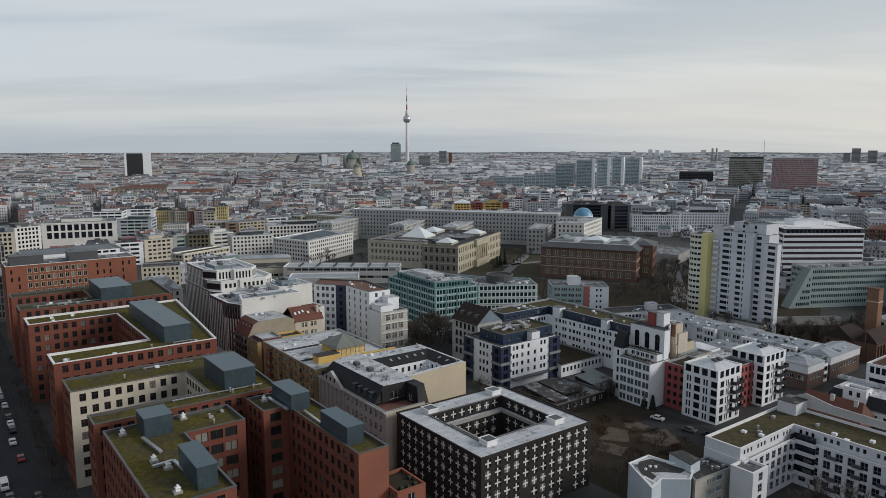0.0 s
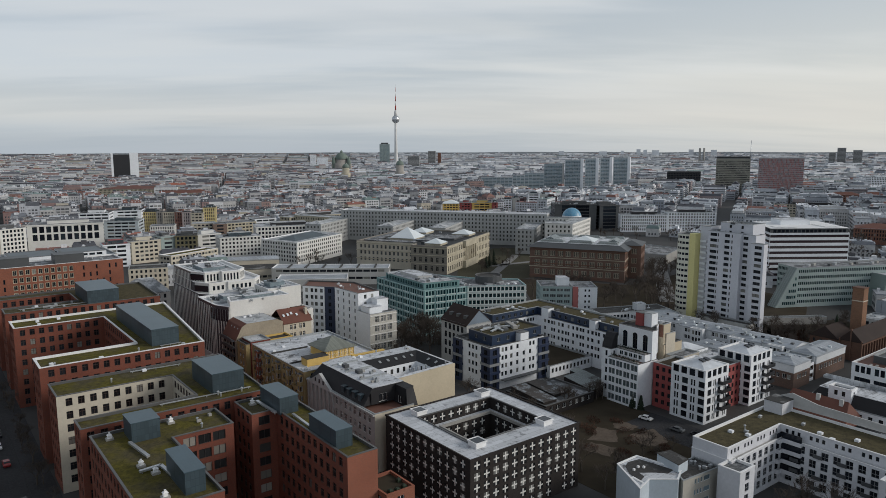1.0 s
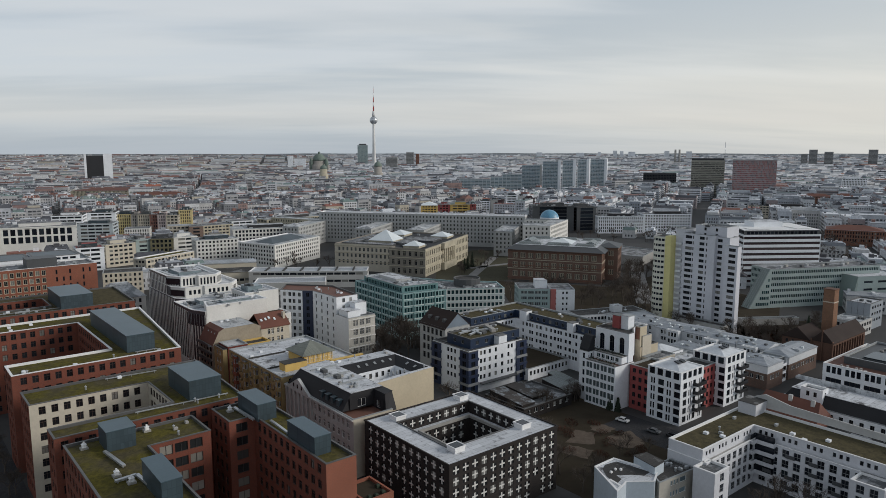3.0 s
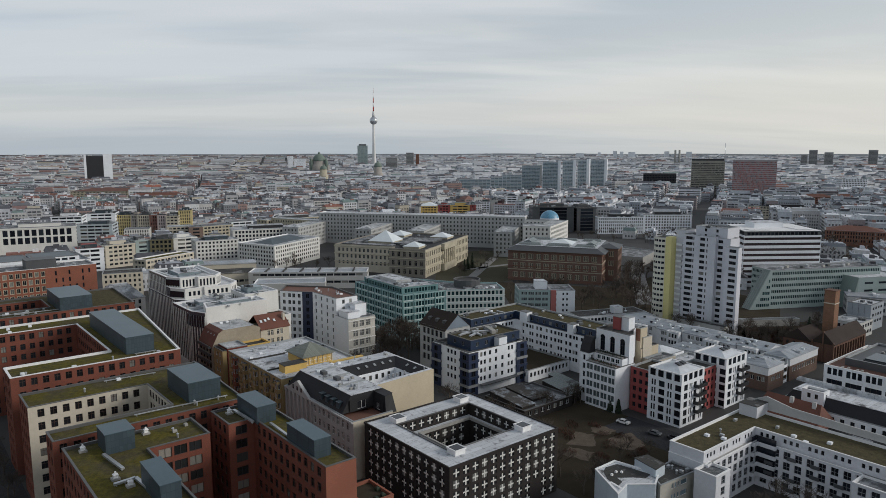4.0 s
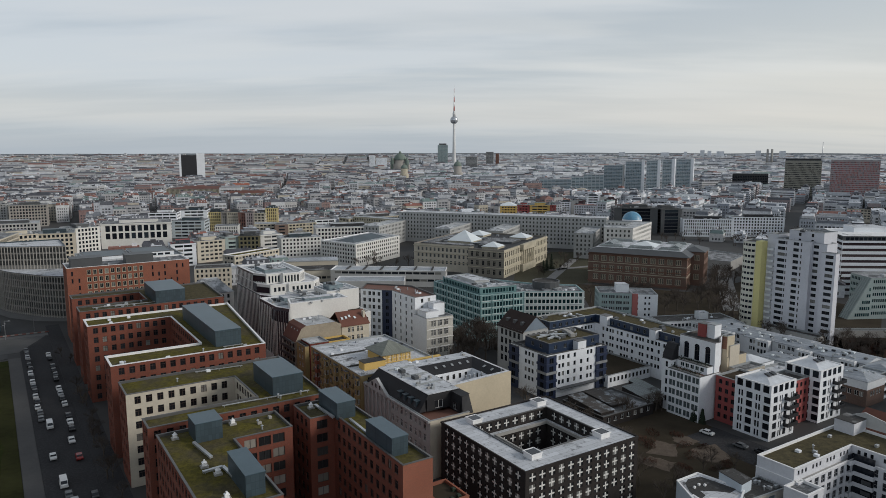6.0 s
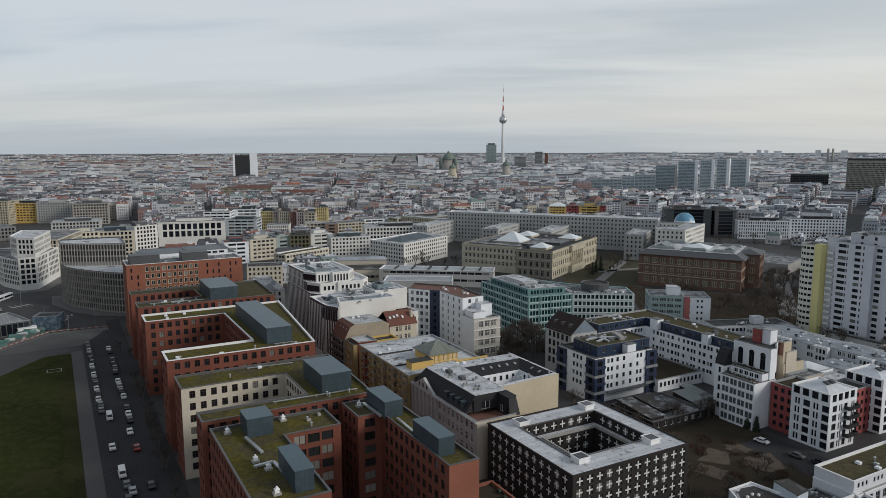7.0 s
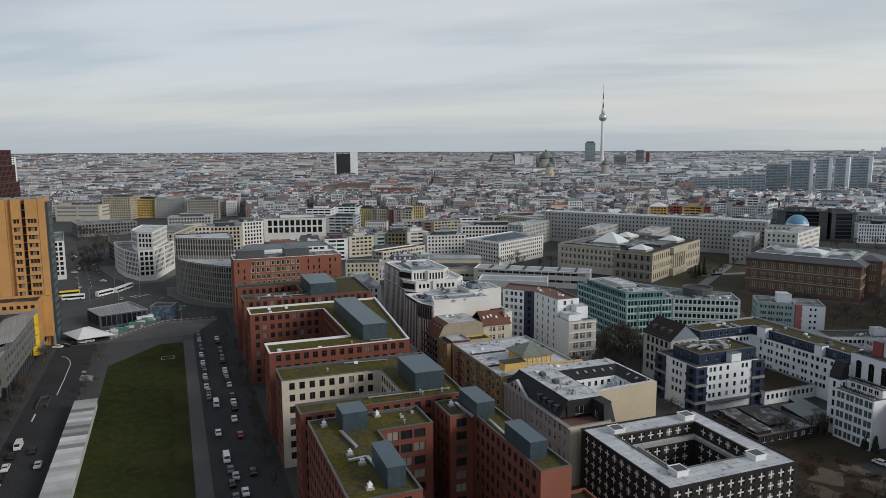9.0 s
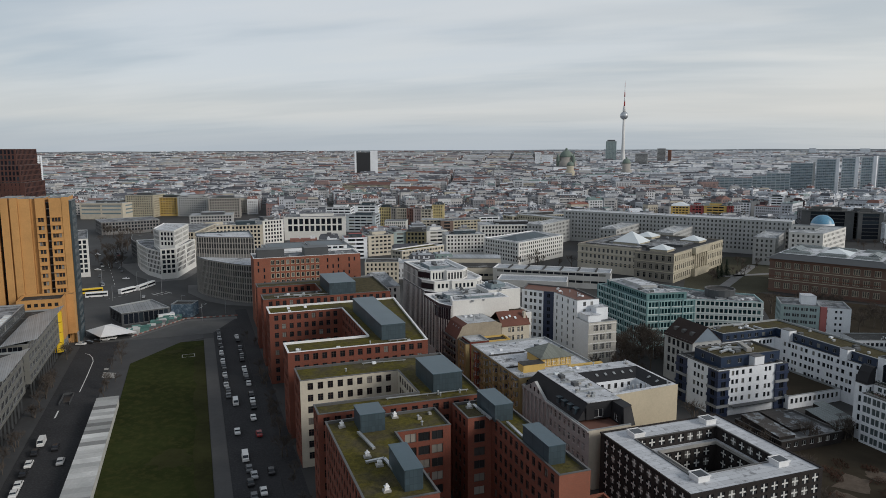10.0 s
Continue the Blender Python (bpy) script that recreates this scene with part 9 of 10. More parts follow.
KEEP += [(-755, 1800, 55), (-168, 3100, 50), (tvx, tvy, 60), (280, 1515, 48), (322, 1505, 48), (362, 1518, 42), (396, 1528, 42), (432, 1536, 48), (608, 1378, 38), (616, 1205, 42), (560, 1505, 60), (150, 1455, 48), (198, 1470, 38), (234, 1486, 40), (-285, 2482, 60),
         (-206, 1888, 30), (-66, 1998, 30), (65, 2899, 25), (-945, 900, 40), (-10, 520, 120), (110, 480, 100), (10, 640, 110), (100, 620, 90), (160, 660, 70), (-95, 545, 50), (-330, 430, 110), (-420, 520, 110), (-250, 440, 90), (-380, 620, 40), (205, 585, 62)]


def free(x, y):
    if math.hypot(x, y) < 470 and not (x > 250 and y > 230 and math.hypot(x, y) > 430):
        return False
    t = math.degrees(math.atan2(x, y))
    s = ((x - 290) * 368 + (y - 703) * 755) / 839.9      # the long avenue
    if 0 < s < 540 and abs((x - 290) * 755 - (y - 703) * 368) / 839.9 < 10:
        return False
    if -45.5 < t < -31.5 and math.hypot(x, y) < 945:                                      # low ground before the boulevard blocks
        return False
    if -48.5 < t < -42.5 and math.hypot(x, y) < 760:                                      # the street off the square
        return False
    return all((x - a) ** 2 + (y - b) ** 2 > r * r for a, b, r in KEEP)


def low_rise(rnd):
    """Flat shops and halls at the foot of the residential slabs."""
    return rnd.uniform(5.5, 10)


def city(name, label, r0, r1, turn, bw, bd, floors, windows, seed, hole=0.0, gap=14.0, flat=0.4, steep=0.35, units=(13, 22), pale=False, span=(-56, 42), litter=3):
    """Perimeter blocks of joined houses, each of its own height, roof and colour, with dormers, chimneys and vents on top."""
    rnd = random.Random(seed)
    V, F, S = [], [], []
    c, s = math.cos(radians(turn)), math.sin(radians(turn))

    def put(x, y):
        return x * c - y * s, x * s + y * c

    def quad(ps, slot):
        n = len(V)
        V.extend(ps)
        F.append(tuple(range(n, n + len(ps)))), S.append(slot)

    def block(x0, y0, x1, y1, z0, z1, slot, top=None, draw=0.0):
        """A box, open below; top: the slot of its upper face; draw: how far that is drawn in."""
        n = len(V)
        V.extend([(*put(x, y), z0) for x, y in ((x0, y0), (x1, y0), (x1, y1), (x0, y1))])
        V.extend([(*put(x, y), z1) for x, y in ((x0 + draw, y0 + draw), (x1 - draw, y0 + draw), (x1 - draw, y1 - draw), (x0 + draw, y1 - draw))])
        for i in range(4):
            F.append((n + i, n + (i + 1) % 4, n + 4 + (i + 1) % 4, n + 4 + i)), S.append(slot)
        if top is None:
            F.append((n + 4, n + 5, n + 6, n + 7)), S.append(slot)
        elif top >= 0:
            quad([V[n + k] for k in (4, 5, 6, 7)], top)

    def strew(x0, y0, x1, y1, z, count):
        for _ in range(count):
            w, d, h = rnd.choice(((0.5, 0.4, 1.8), (1.2, 0.8, 1.0), (2.0, 1.4, 2.2), (0.7, 0.7, 1.2), (2.6, 0.8, 0.9)))
            if x1 - x0 > 2 * w + 0.6 and y1 - y0 > 2 * d + 0.6:
                x, y = rnd.uniform(x0 + w, x1 - w), rnd.uniform(y0 + d, y1 - d)
                block(x - w, y - d, x + w, y + d, z - 0.3, z + h, 5)

    def unit(x0, y0, x1, y1, z0, h):
        p = [put(x0, y0), put(x1, y0), put(x1, y1), put(x0, y1)]
        base, top = z0 - 3, z0 + h
        n = len(V)
        V.extend([(x, y, base) for x, y in p] + [(x, y, top) for x, y in p])
        for i in range(4):
            F.append((n + i, n + (i + 1) % 4, n + 4 + (i + 1) % 4, n + 4 + i)), S.append(0)
        style, small = rnd.random(), min(x1 - x0, y1 - y0)
        if style < flat or small < 7:
            block(x0 - .3, y0 - .3, x1 + .3, y1 + .3, top, top + 0.5, 1)
            if small > 9 and rnd.random() < 0.45:          # a storey set back
                k = rnd.uniform(1.4, 2.4)
                block(x0 + k, y0 + k, x1 - k, y1 - k, top + 0.4, top + 3.0, rnd.choice((0, 4, 2)), 1)
                strew(x0 + k, y0 + k, x1 - k, y1 - k, top + 3.0, litter - 1)
            else:
                strew(x0, y0, x1, y1, top + 0.5, litter)
        elif style < flat + steep:                          # dark slopes under a pale flat top, with dormers
            k, hh = rnd.uniform(1.2, 2.2), rnd.uniform(2.6, 3.8)
            block(x0 - .3, y0 - .3, x1 + .3, y1 + .3, top, top + hh, 4, 1, k)
            if litter > 1:
                for x in range(int((x1 - x0) / 3.6)):
                    u = x0 + 1.8 + 3.6 * x
                    block(u - 0.6, y0 + 0.1, u + 0.6, y0 + k + 0.8, top + 0.5, top + 2.1, 5)
                for y in range(int((y1 - y0) / 3.6)):
                    u = y0 + 1.8 + 3.6 * y
                    block(x1 - k - 0.8, u - 0.6, x1 - 0.1, u + 0.6, top + 0.5, top + 2.1, 5)
            strew(x0 + k, y0 + k, x1 - k, y1 - k, top + hh, litter)
        else:
            k = small / 2
            hh = rnd.uniform(2.2, 4.5)
            n = len(V)
            if x1 - x0 > y1 - y0:
                ridge = [put(x0 + k * 0.2, (y0 + y1) / 2), put(x1 - k * 0.2, (y0 + y1) / 2)]
                fs = ((0, 1, 5, 4), (1, 2, 5), (2, 3, 4, 5), (3, 0, 4))
            else:
                ridge = [put((x0 + x1) / 2, y0 + k * 0.2), put((x0 + x1) / 2, y1 - k * 0.2)]
                fs = ((0, 1, 4), (1, 2, 5, 4), (2, 3, 5), (3, 0, 4, 5))
            q = [put(x0 - .3, y0 - .3), put(x1 + .3, y0 - .3), put(x1 + .3, y1 + .3), put(x0 - .3, y1 + .3)]
            V.extend([(x, y, top) for x, y in q] + [(x, y, top + hh) for x, y in ridge])
            slot = rnd.choice((1, 4, 4))
            for f in fs:
                F.append(tuple(n + i for i in f)), S.append(slot)
            strew(x0 + k * 0.5, y0 + k * 0.5, x1 - k * 0.5, y1 - k * 0.5, top + hh * 0.7, litter)
        if not windows:
            return
        fh = 3.4
        m = int((h - 1.5) / fh)
        bay, wide = rnd.choice(((2.9, 1.4), (2.3, 1.1), (3.4, 2.2), (4.6, 3.9)))
        for i in range(4):
            a, b = Vector(p[i]), Vector(p[(i + 1) % 4])
            if not seen(a, b):
                continue
            L = (b - a).length
            e = (b - a) / L
            o = Vector((e.y, -e.x)) * 0.06
            if windows == 1:
                k = int((L - 0.8) / bay)
                for j in range(m):
                    for w in range(k):
                        u = (L - k * bay) / 2 + w * bay + (bay - wide) / 2
                        g, r = a + e * u + o, a + e * (u + wide) + o
                        z = z0 + 1.6 + j * fh
                        quad([(g.x, g.y, z), (r.x, r.y, z), (r.x, r.y, z + 1.9), (g.x, g.y, z + 1.9)], 3)
            else:
                for j in range(m):
                    g, r = a + e * 0.8 + o, a + e * (L - 0.8) + o
                    z = z0 + 1.6 + j * fh
                    quad([(g.x, g.y, z), (r.x, r.y, z), (r.x, r.y, z + 1.5), (g.x, g.y, z + 1.5)], 3)

    n = int(r1 / min(bw, bd)) + 2
    for i in range(-n, n):
        for j in range(-n, n):
            cx, cy = i * bw + rnd.uniform(-6, 6), j * bd + rnd.uniform(-6, 6)
            X, Y = put(cx, cy)
            R = math.hypot(X, Y)
            ang = math.degrees(math.atan2(X, Y))
            if not (r0 <= R < r1) or not span[0] < ang < span[1] or rnd.random() < hole:
                continue
            z0 = rise(X, Y)
            hx, hy, deep = (bw - gap) / 2, (bd - gap) / 2, min(13.0, (bd - gap) / 3)
            level = rnd.gauss(0, 1.6)
            sides = ((cx - hx, cy - hy, cx + hx, cy - hy + deep), (cx - hx, cy + hy - deep, cx + hx, cy + hy), (cx - hx, cy - hy + deep, cx - hx + deep, cy + hy - deep), (cx + hx - deep, cy - hy + deep, cx + hx, cy + hy - deep))
            for sx0, sy0, sx1, sy1 in sides:
                lx, ly = sx1 - sx0, sy1 - sy0
                k = max(1, round(max(lx, ly) / rnd.uniform(*units)))
                cuts = [0.0] + sorted((t + rnd.uniform(-0.28, 0.28)) / k for t in range(1, k)) + [1.0]
                for a0, a1 in zip(cuts, cuts[1:]):
                    step = rnd.uniform(-0.8, 0.8)
                    ux0, ux1, uy0, uy1 = (sx0 + lx * a0, sx0 + lx * a1, sy0 + step, sy1) if lx > ly else (sx0, sx1 + step, sy0 + ly * a0, sy0 + ly * a1)
                    mx, my = put((ux0 + ux1) / 2, (uy0 + uy1) / 2)
                    if free(mx, my) and rnd.random() > 0.07:
                        unit(ux0, uy0, ux1, uy1, z0, low_rise(rnd) if 4 < ang < 17.5 and 1130 < R < 1545 else max(8, rnd.gauss(*floors) + level) if R > 730 and not (R < 930 and -30 < ang < 12) else rnd.uniform(7, 11))
            for _ in range(2):
                ox, oy = rnd.uniform(-hx * 0.4, hx * 0.4), rnd.uniform(-hy * 0.3, hy * 0.3)
                mx, my = put(cx + ox, cy + oy)
                if rnd.random() < 0.6 and free(mx, my) and hy > 22:
                    unit(cx + ox - 7, cy + oy - 5, cx + ox + 7, cy + oy + 5, z0, rnd.uniform(6, 17) if R > 730 and not (R < 930 and -30 < ang < 12) else rnd.uniform(5, 10))
    me = mesh_of(name, V, F, [PALE_HAZED_WALLS, PALE_HAZED_ROOFS, PALE_HAZED_WALLS, SKY_SHEEN_GLASS, SLOPES, ROOF_CLUTTER] if pale else [BROWN_WALLS, BROWN_ROOFS, BROWN_WALLS, SKY_SHEEN_GLASS, SLOPES, ROOF_CLUTTER], S)
    tagged(new(name, me), label, "city blocks", "", "stuff")


city("city_blocks", "dense city blocks of pale and brown houses", 440, 1150, 28, 92, 74, (18, 3.2), 1, 5, flat=0.5, span=(-56, 7))
city("city_blocks", "flat-roofed city blocks of grey slabs", 440, 1150, 64, 118, 70, (17, 2.6), 1, 25, flat=0.8, steep=0.14, units=(16, 34), span=(7, 42), pale=True, litter=4)
city("city_blocks", "dense old town blocks with mixed roofs", 1150, 1500, 14, 100, 70, (17, 3.0), 1, 6, flat=0.62, steep=0.2, units=(18, 44), span=(-56, 7))
city("city_blocks", "grey slabs beyond the avenue", 1150, 1500, 64, 120, 74, (17, 3.0), 2, 26, flat=0.75, steep=0.15, units=(18, 40), span=(7, 42), pale=True)
city("city_blocks", "old town blocks further out", 1500, 2000, 14, 100, 64, (17, 3.0), 2, 16, flat=0.66, steep=0.16, units=(20, 52), span=(-56, -6), litter=2)
city("city_blocks", "pale blocks further out", 1500, 2000, 14, 104, 70, (17, 3.4), 2, 36, flat=0.68, steep=0.15, units=(20, 56), span=(-6, 42), pale=True, litter=2)
city("city_blocks", "far dense brown city blocks", 2000, 3000, 22, 92, 66, (17, 3.0), 0, 7, flat=0.78, steep=0.1, units=(26, 80), span=(-56, -8), litter=1)
city("city_blocks", "far dense pale city blocks", 2000, 3000, 22, 98, 70, (17, 3.2), 0, 17, flat=0.82, steep=0.08, units=(28, 80), span=(-8, 42), pale=True, litter=1)
city("city_blocks", "distant roofs of the outer city", 3000, 4450, 10, 120, 78, (9, 1.5), 0, 8, 0.12, 20, flat=0.96, steep=0.0, units=(40, 110), span=(-56, -6), litter=0)
city("city_blocks", "distant pale roofs of the outer city", 3000, 4450, 10, 120, 78, (9, 1.6), 0, 18, 0.12, 20, flat=0.96, steep=0.0, units=(40, 110), span=(-6, 42), pale=True, litter=0)


def horizon_woods():
    """Low wooded ridges along the rim of the plain, fronts laid back to catch sky light."""
    V, F = [], []
    for row, (R, z, amp) in enumerate(((4350, 12, 3), (4650, 14, 3), (4900, 18, 4))):
        n0, seg = len(V), 420
        for i in range(seg + 1):
            t = radians(-60 + 106 * i / seg)
            x, y = R * math.sin(t), R * math.cos(t)
            h = z - 9 + 4 * min(1, max(0, (i - 150) / 120)) + amp * noise.noise(Vector((i * 0.05, row * 7.0, 0))) + 1.2 * noise.noise(Vector((i * 0.9, row * 3.0, 5)))
            g = rise(x, y)
            V += [(x * 0.95, y * 0.95, g - 3), (x, y, g + h), (x * 1.02, y * 1.02, g + h - 2)]
        for i in range(seg):
            k = n0 + 3 * i
            F += [(k, k + 3, k + 4, k + 1), (k + 1, k + 4, k + 5, k + 2)]
    # twig brown swapped for pale blue-grey: the haze is in the base colour
    HAZED_WOOD = plain("far_woods", (0.15, 0.17, 0.185), coarse=0.004, fine=0.03, wear=0.3)
    tagged(new("far_woods", mesh_of("far_woods", V, F, [HAZED_WOOD])), "far bare woods along the horizon", "woods", "", "stuff")


horizon_woods()


def far_trees():
    """Bare trees in the courts and along the streets of the far blocks, each a trunk under a loose crown of twigs."""
    rnd = random.Random(71)
    V, F = [], []
    while len(V) < 90000:
        R, t = rnd.uniform(560, 2300), radians(rnd.uniform(-54, 40))
        if rnd.random() < 0.35:
            R, t = rnd.uniform(470, 800), radians(rnd.uniform(13, 34))
        x, y = R * math.sin(t), R * math.cos(t)
        if not free(x, y):
            continue
        h = rnd.uniform(9, 15)
        for _ in range(26):
            a, e, k = rnd.uniform(0, 6.28), rnd.uniform(-0.4, 1.5), rnd.uniform(0.4, 1.0)
            c = Vector((x + h * 0.36 * k * math.cos(a) * math.cos(e), y + h * 0.36 * k * math.sin(a) * math.cos(e), h * 0.62 + h * 0.36 * k * math.sin(e)))
            n = len(V)
            for _ in range(3):
                V.append(tuple(c + Vector((rnd.uniform(-1, 1), rnd.uniform(-1, 1), rnd.uniform(-1, 1))) * 1.1))
            F.append((n, n + 1, n + 2))
        n = len(V)
        V += [(x - 0.3, y, 0), (x + 0.3, y, 0), (x, y, h * 0.7)]
        F.append((n, n + 1, n + 2))
    tagged(new("far_trees", mesh_of("far_trees", V, F, [TWIG])), "bare brown trees among the far blocks", "trees", "", "stuff")


far_trees()

# ---- bare trees ----
def tree_meshes(seed, height):
    rnd = random.Random(seed)
    trunk, crown = ([], []), ([], [])

    def limb(store, p, q, r0, r1, seg):
        v, f = store
        n = len(v)
        d = (q - p).normalized()
        a = d.orthogonal().normalized()
        b = d.cross(a)
        for c, r in ((p, r0), (q, r1)):
            v.extend([tuple(c + (a * math.cos(2 * math.pi * i / seg) + b * math.sin(2 * math.pi * i / seg)) * r) for i in range(seg)])
        f.extend([(n + i, n + (i + 1) % seg, n + seg + (i + 1) % seg, n + seg + i) for i in range(seg)])

    def grow(p, d, length, r, depth):
        q = p + d * length
        limb(trunk if depth < 2 else crown, p, q, r, r * 0.66, 6 if depth < 2 else 3)
        if depth == 5:
            return
        kids = (3, 4, 4, 3, 2)[depth]
        for k in range(kids):
            a = rnd.uniform(0, 2 * math.pi)
            spread = rnd.uniform(0.35, 0.85)
            side = d.orthogonal().normalized()
            turn = Matrix.Rotation(a, 3, d) @ side
            e = (d + turn * spread + Vector((0, 0, 0.12))).normalized()
            at = p + d * length * (1.0 if k == 0 else rnd.uniform(0.55, 1.0))
            grow(at, e, length * rnd.uniform(0.6, 0.82), max(0.03, r * rnd.uniform(0.45, 0.62)), depth + 1)

    grow(Vector((0, 0, -0.1)), Vector((rnd.uniform(-0.05, 0.05), rnd.uniform(-0.05, 0.05), 1)).normalized(), height * 0.27, height * 0.024, 0)
    return mesh_of("trunk", *trunk, [BARK]), mesh_of("crown", *crown, [TWIG])


TREES = [tree_meshes(s, h) for s, h in ((1, 9.0), (2, 11.0), (3, 8.0), (4, 12.0))]


SPOTS = []


def stand_trees(nearest=300):
    """The nearest trees stand as things of their own; those past them are one joined wood."""
    SPOTS.sort(key=lambda q: math.hypot(q[0], q[1]))
    for x, y, k, scale, turn, group in SPOTS[:nearest]:
        t = thing("tree", "bare winter tree with fine brown twigs", "tree", (x, y, 0.0), group)
        t.rotation_euler.z, t.scale = turn, (scale,) * 3
        for nm, me in zip(("trunk", "crown"), TREES[k]):
            shared(nm, me, t, Matrix())
    raw = []
    for pair in TREES:
        co, tri, n = [], [], 0
        for me in pair:
            me.calc_loop_triangles()
            c, f = np.empty(len(me.vertices) * 3), np.empty(len(me.loop_triangles) * 3, dtype=np.int32)
            me.vertices.foreach_get("co", c), me.loop_triangles.foreach_get("vertices", f)
            co.append(c.reshape(-1, 3)), tri.append(f.reshape(-1, 3) + n)
            n += len(me.vertices)
        raw.append((np.concatenate(co), np.concatenate(tri)))
    V, F, n = [], [], 0
    for x, y, k, scale, turn, group in SPOTS[nearest:]:
        c, s = math.cos(turn) * scale, math.sin(turn) * scale
        co, tri = raw[k]
        V.append(co @ np.array(((c, s, 0), (-s, c, 0), (0, 0, scale))) + np.array((x, y, 0.0)))
        F.append(tri + n)
        n += len(co)
    V, F = np.concatenate(V), np.concatenate(F)
    me = bpy.data.meshes.new("bare_wood")
    me.vertices.add(len(V)), me.loops.add(F.size), me.polygons.add(len(F))
    me.vertices.foreach_set("co", V.ravel()), me.loops.foreach_set("vertex_index", F.ravel())
    me.polygons.foreach_set("loop_start", np.arange(0, F.size, 3, dtype=np.int32))
    me.materials.append(TWIG)
    me.update(calc_edges=True)
    tagged(new("bare_wood", me), "many bare brown winter trees between the far houses", "trees", "", "stuff")


rt = random.Random(33)


def plant(n, make, group, lo=0.8, hi=1.25):
    for _ in range(n):
        x, y = make()
        SPOTS.append((x, y, rt.randrange(4), rt.uniform(lo, hi), rt.uniform(0, 6.28), group))


plant(44, lambda: (rt.uniform(62, 150), rt.uniform(362, 428)), "trees before the museum", 1.1, 1.6)
plant(36, lambda: turned(132, 440, PT, (rt.uniform(10, 44), rt.uniform(-60, 55)))[0], "trees beside the museum", 1.1, 1.6)
plant(14, lambda: turned(22, 478, PT, (rt.uniform(8, 26), rt.uniform(-6, 90)))[0], "trees before the palace", 0.6, 1.0)
plant(12, lambda: (rt.uniform(-100, -52), rt.uniform(505, 540)), "trees beside the ministry", 0.9, 1.3)
plant(28, lambda: gw(rt.uniform(161, 183), rt.uniform(228, 253)), "trees in the court", 1.05, 1.45)
plant(12, lambda: gw(rt.uniform(133, 150), rt.uniform(140, 176)), "trees in the yard", 0.7, 1.1)
plant(10, lambda: gw(rt.uniform(133, 172), rt.uniform(102, 116)), "trees in the yard", 0.5, 0.9)
plant(6, lambda: gw(rt.uniform(156, 168), rt.uniform(60, 78)), "trees in the apartment court", 0.8, 1.2)
plant(14, lambda: gw(rt.uniform(21.5, 23.5), rt.uniform(80, 340)), "trees by the brick blocks", 0.5, 0.8)
plant(12, lambda: gw(rt.uniform(-53, -51.5), rt.uniform(160, 340)), "trees by the glass offices", 0.5, 0.8)
plant(18, lambda: gw(rt.uniform(333, 364), rt.uniform(136, 149)), "trees by the church", 0.6, 0.9)
plant(40, lambda: gw(rt.uniform(292, 328), rt.uniform(138, 162)), "trees by the church", 0.6, 0.95)
plant(30, lambda: turned(-332, 440, 38, (rt.uniform(-62, -40), rt.uniform(10, 150)))[0], "trees along the boulevard", 0.9, 1.3)
plant(14, lambda: (rt.uniform(-485, -440), rt.uniform(520, 640)), "trees along the street", 0.9, 1.3)
plant(14, lambda: (rt.uniform(165, 230), rt.uniform(470, 522)), "trees on the memorial ground", 0.8, 1.2)
plant(14, lambda: gw(rt.uniform(298, 306), rt.uniform(150, 212)), "trees by the high-rise", 0.7, 1.1)
plant(14, lambda: gw(rt.uniform(41, 58), rt.uniform(121, 144)), "trees in the brick court", 0.5, 0.9)
plant(12, lambda: (rt.uniform(150, 215), rt.uniform(640, 700)), "trees by the balloon", 0.8, 1.2)


plant(46, lambda: (rt.uniform(300, 455), rt.uniform(560, 690)), "trees on the railway land", 0.9, 1.3)
plant(16, lambda: gw(rt.uniform(163, 186), rt.uniform(224, 250)), "trees in the court", 1.1, 1.5)
plant(14, lambda: gw(rt.uniform(131.5, 148), rt.uniform(104, 150)), "trees in the yard", 0.7, 1.1)
plant(16, lambda: gw(rt.uniform(-53, -51.5), rt.uniform(160, 340)), "trees by the glass offices", 0.6, 0.95)
plant(10, lambda: gw(rt.uniform(-33.5, -30), rt.uniform(262, 335)), "trees by the pavilion", 0.5, 0.8)
plant(14, lambda: gw(rt.uniform(20.5, 23.5), rt.uniform(100, 330)), "trees by the brick blocks", 0.55, 0.85)
plant(16, lambda: (rt.uniform(-440, -392), rt.uniform(500, 585)), "trees along the street", 0.9, 1.2)


def avenue_spot():
    """A place in the tree belt along the boulevard."""
    u = rt.random()
    return -452 - 150 * u + rt.uniform(-9, 9), 522 + 138 * u + rt.uniform(-9, 9)


plant(24, avenue_spot, "trees along the boulevard", 1.1, 1.5)


def shrub(a, b, w, h, seed, label="low bare reddish-brown shrub in the yard", group="shrubs in the yard"):
    """A low bare shrub: many short crossing twigs in a flat clump."""
    rnd = random.Random(seed)
    v, f = [], []
    for _ in range(150):
        t, k = rnd.uniform(0, 6.28), math.sqrt(rnd.random())
        c = Vector((w * k * math.cos(t), w * 0.6 * k * math.sin(t), rnd.uniform(0.05, h * (1.1 - k * 0.6))))
        d = Vector((rnd.uniform(-1, 1), rnd.uniform(-1, 1), rnd.uniform(0.2, 1.4))).normalized() * 0.55
        q = d.orthogonal().normalized() * 0.06
        n = len(v)
        v.extend([tuple(c - d + q), tuple(c - d - q), tuple(c + d)])
        f.append((n, n + 1, n + 2))
    ob = new("shrub", mesh_of("shrub", v, f, [SHRUB]))
    ob.matrix_world = pose(*gw(a, b), 0.06, 0, 0, 36 + seed * 17)
    tagged(ob, label, "shrub", group)


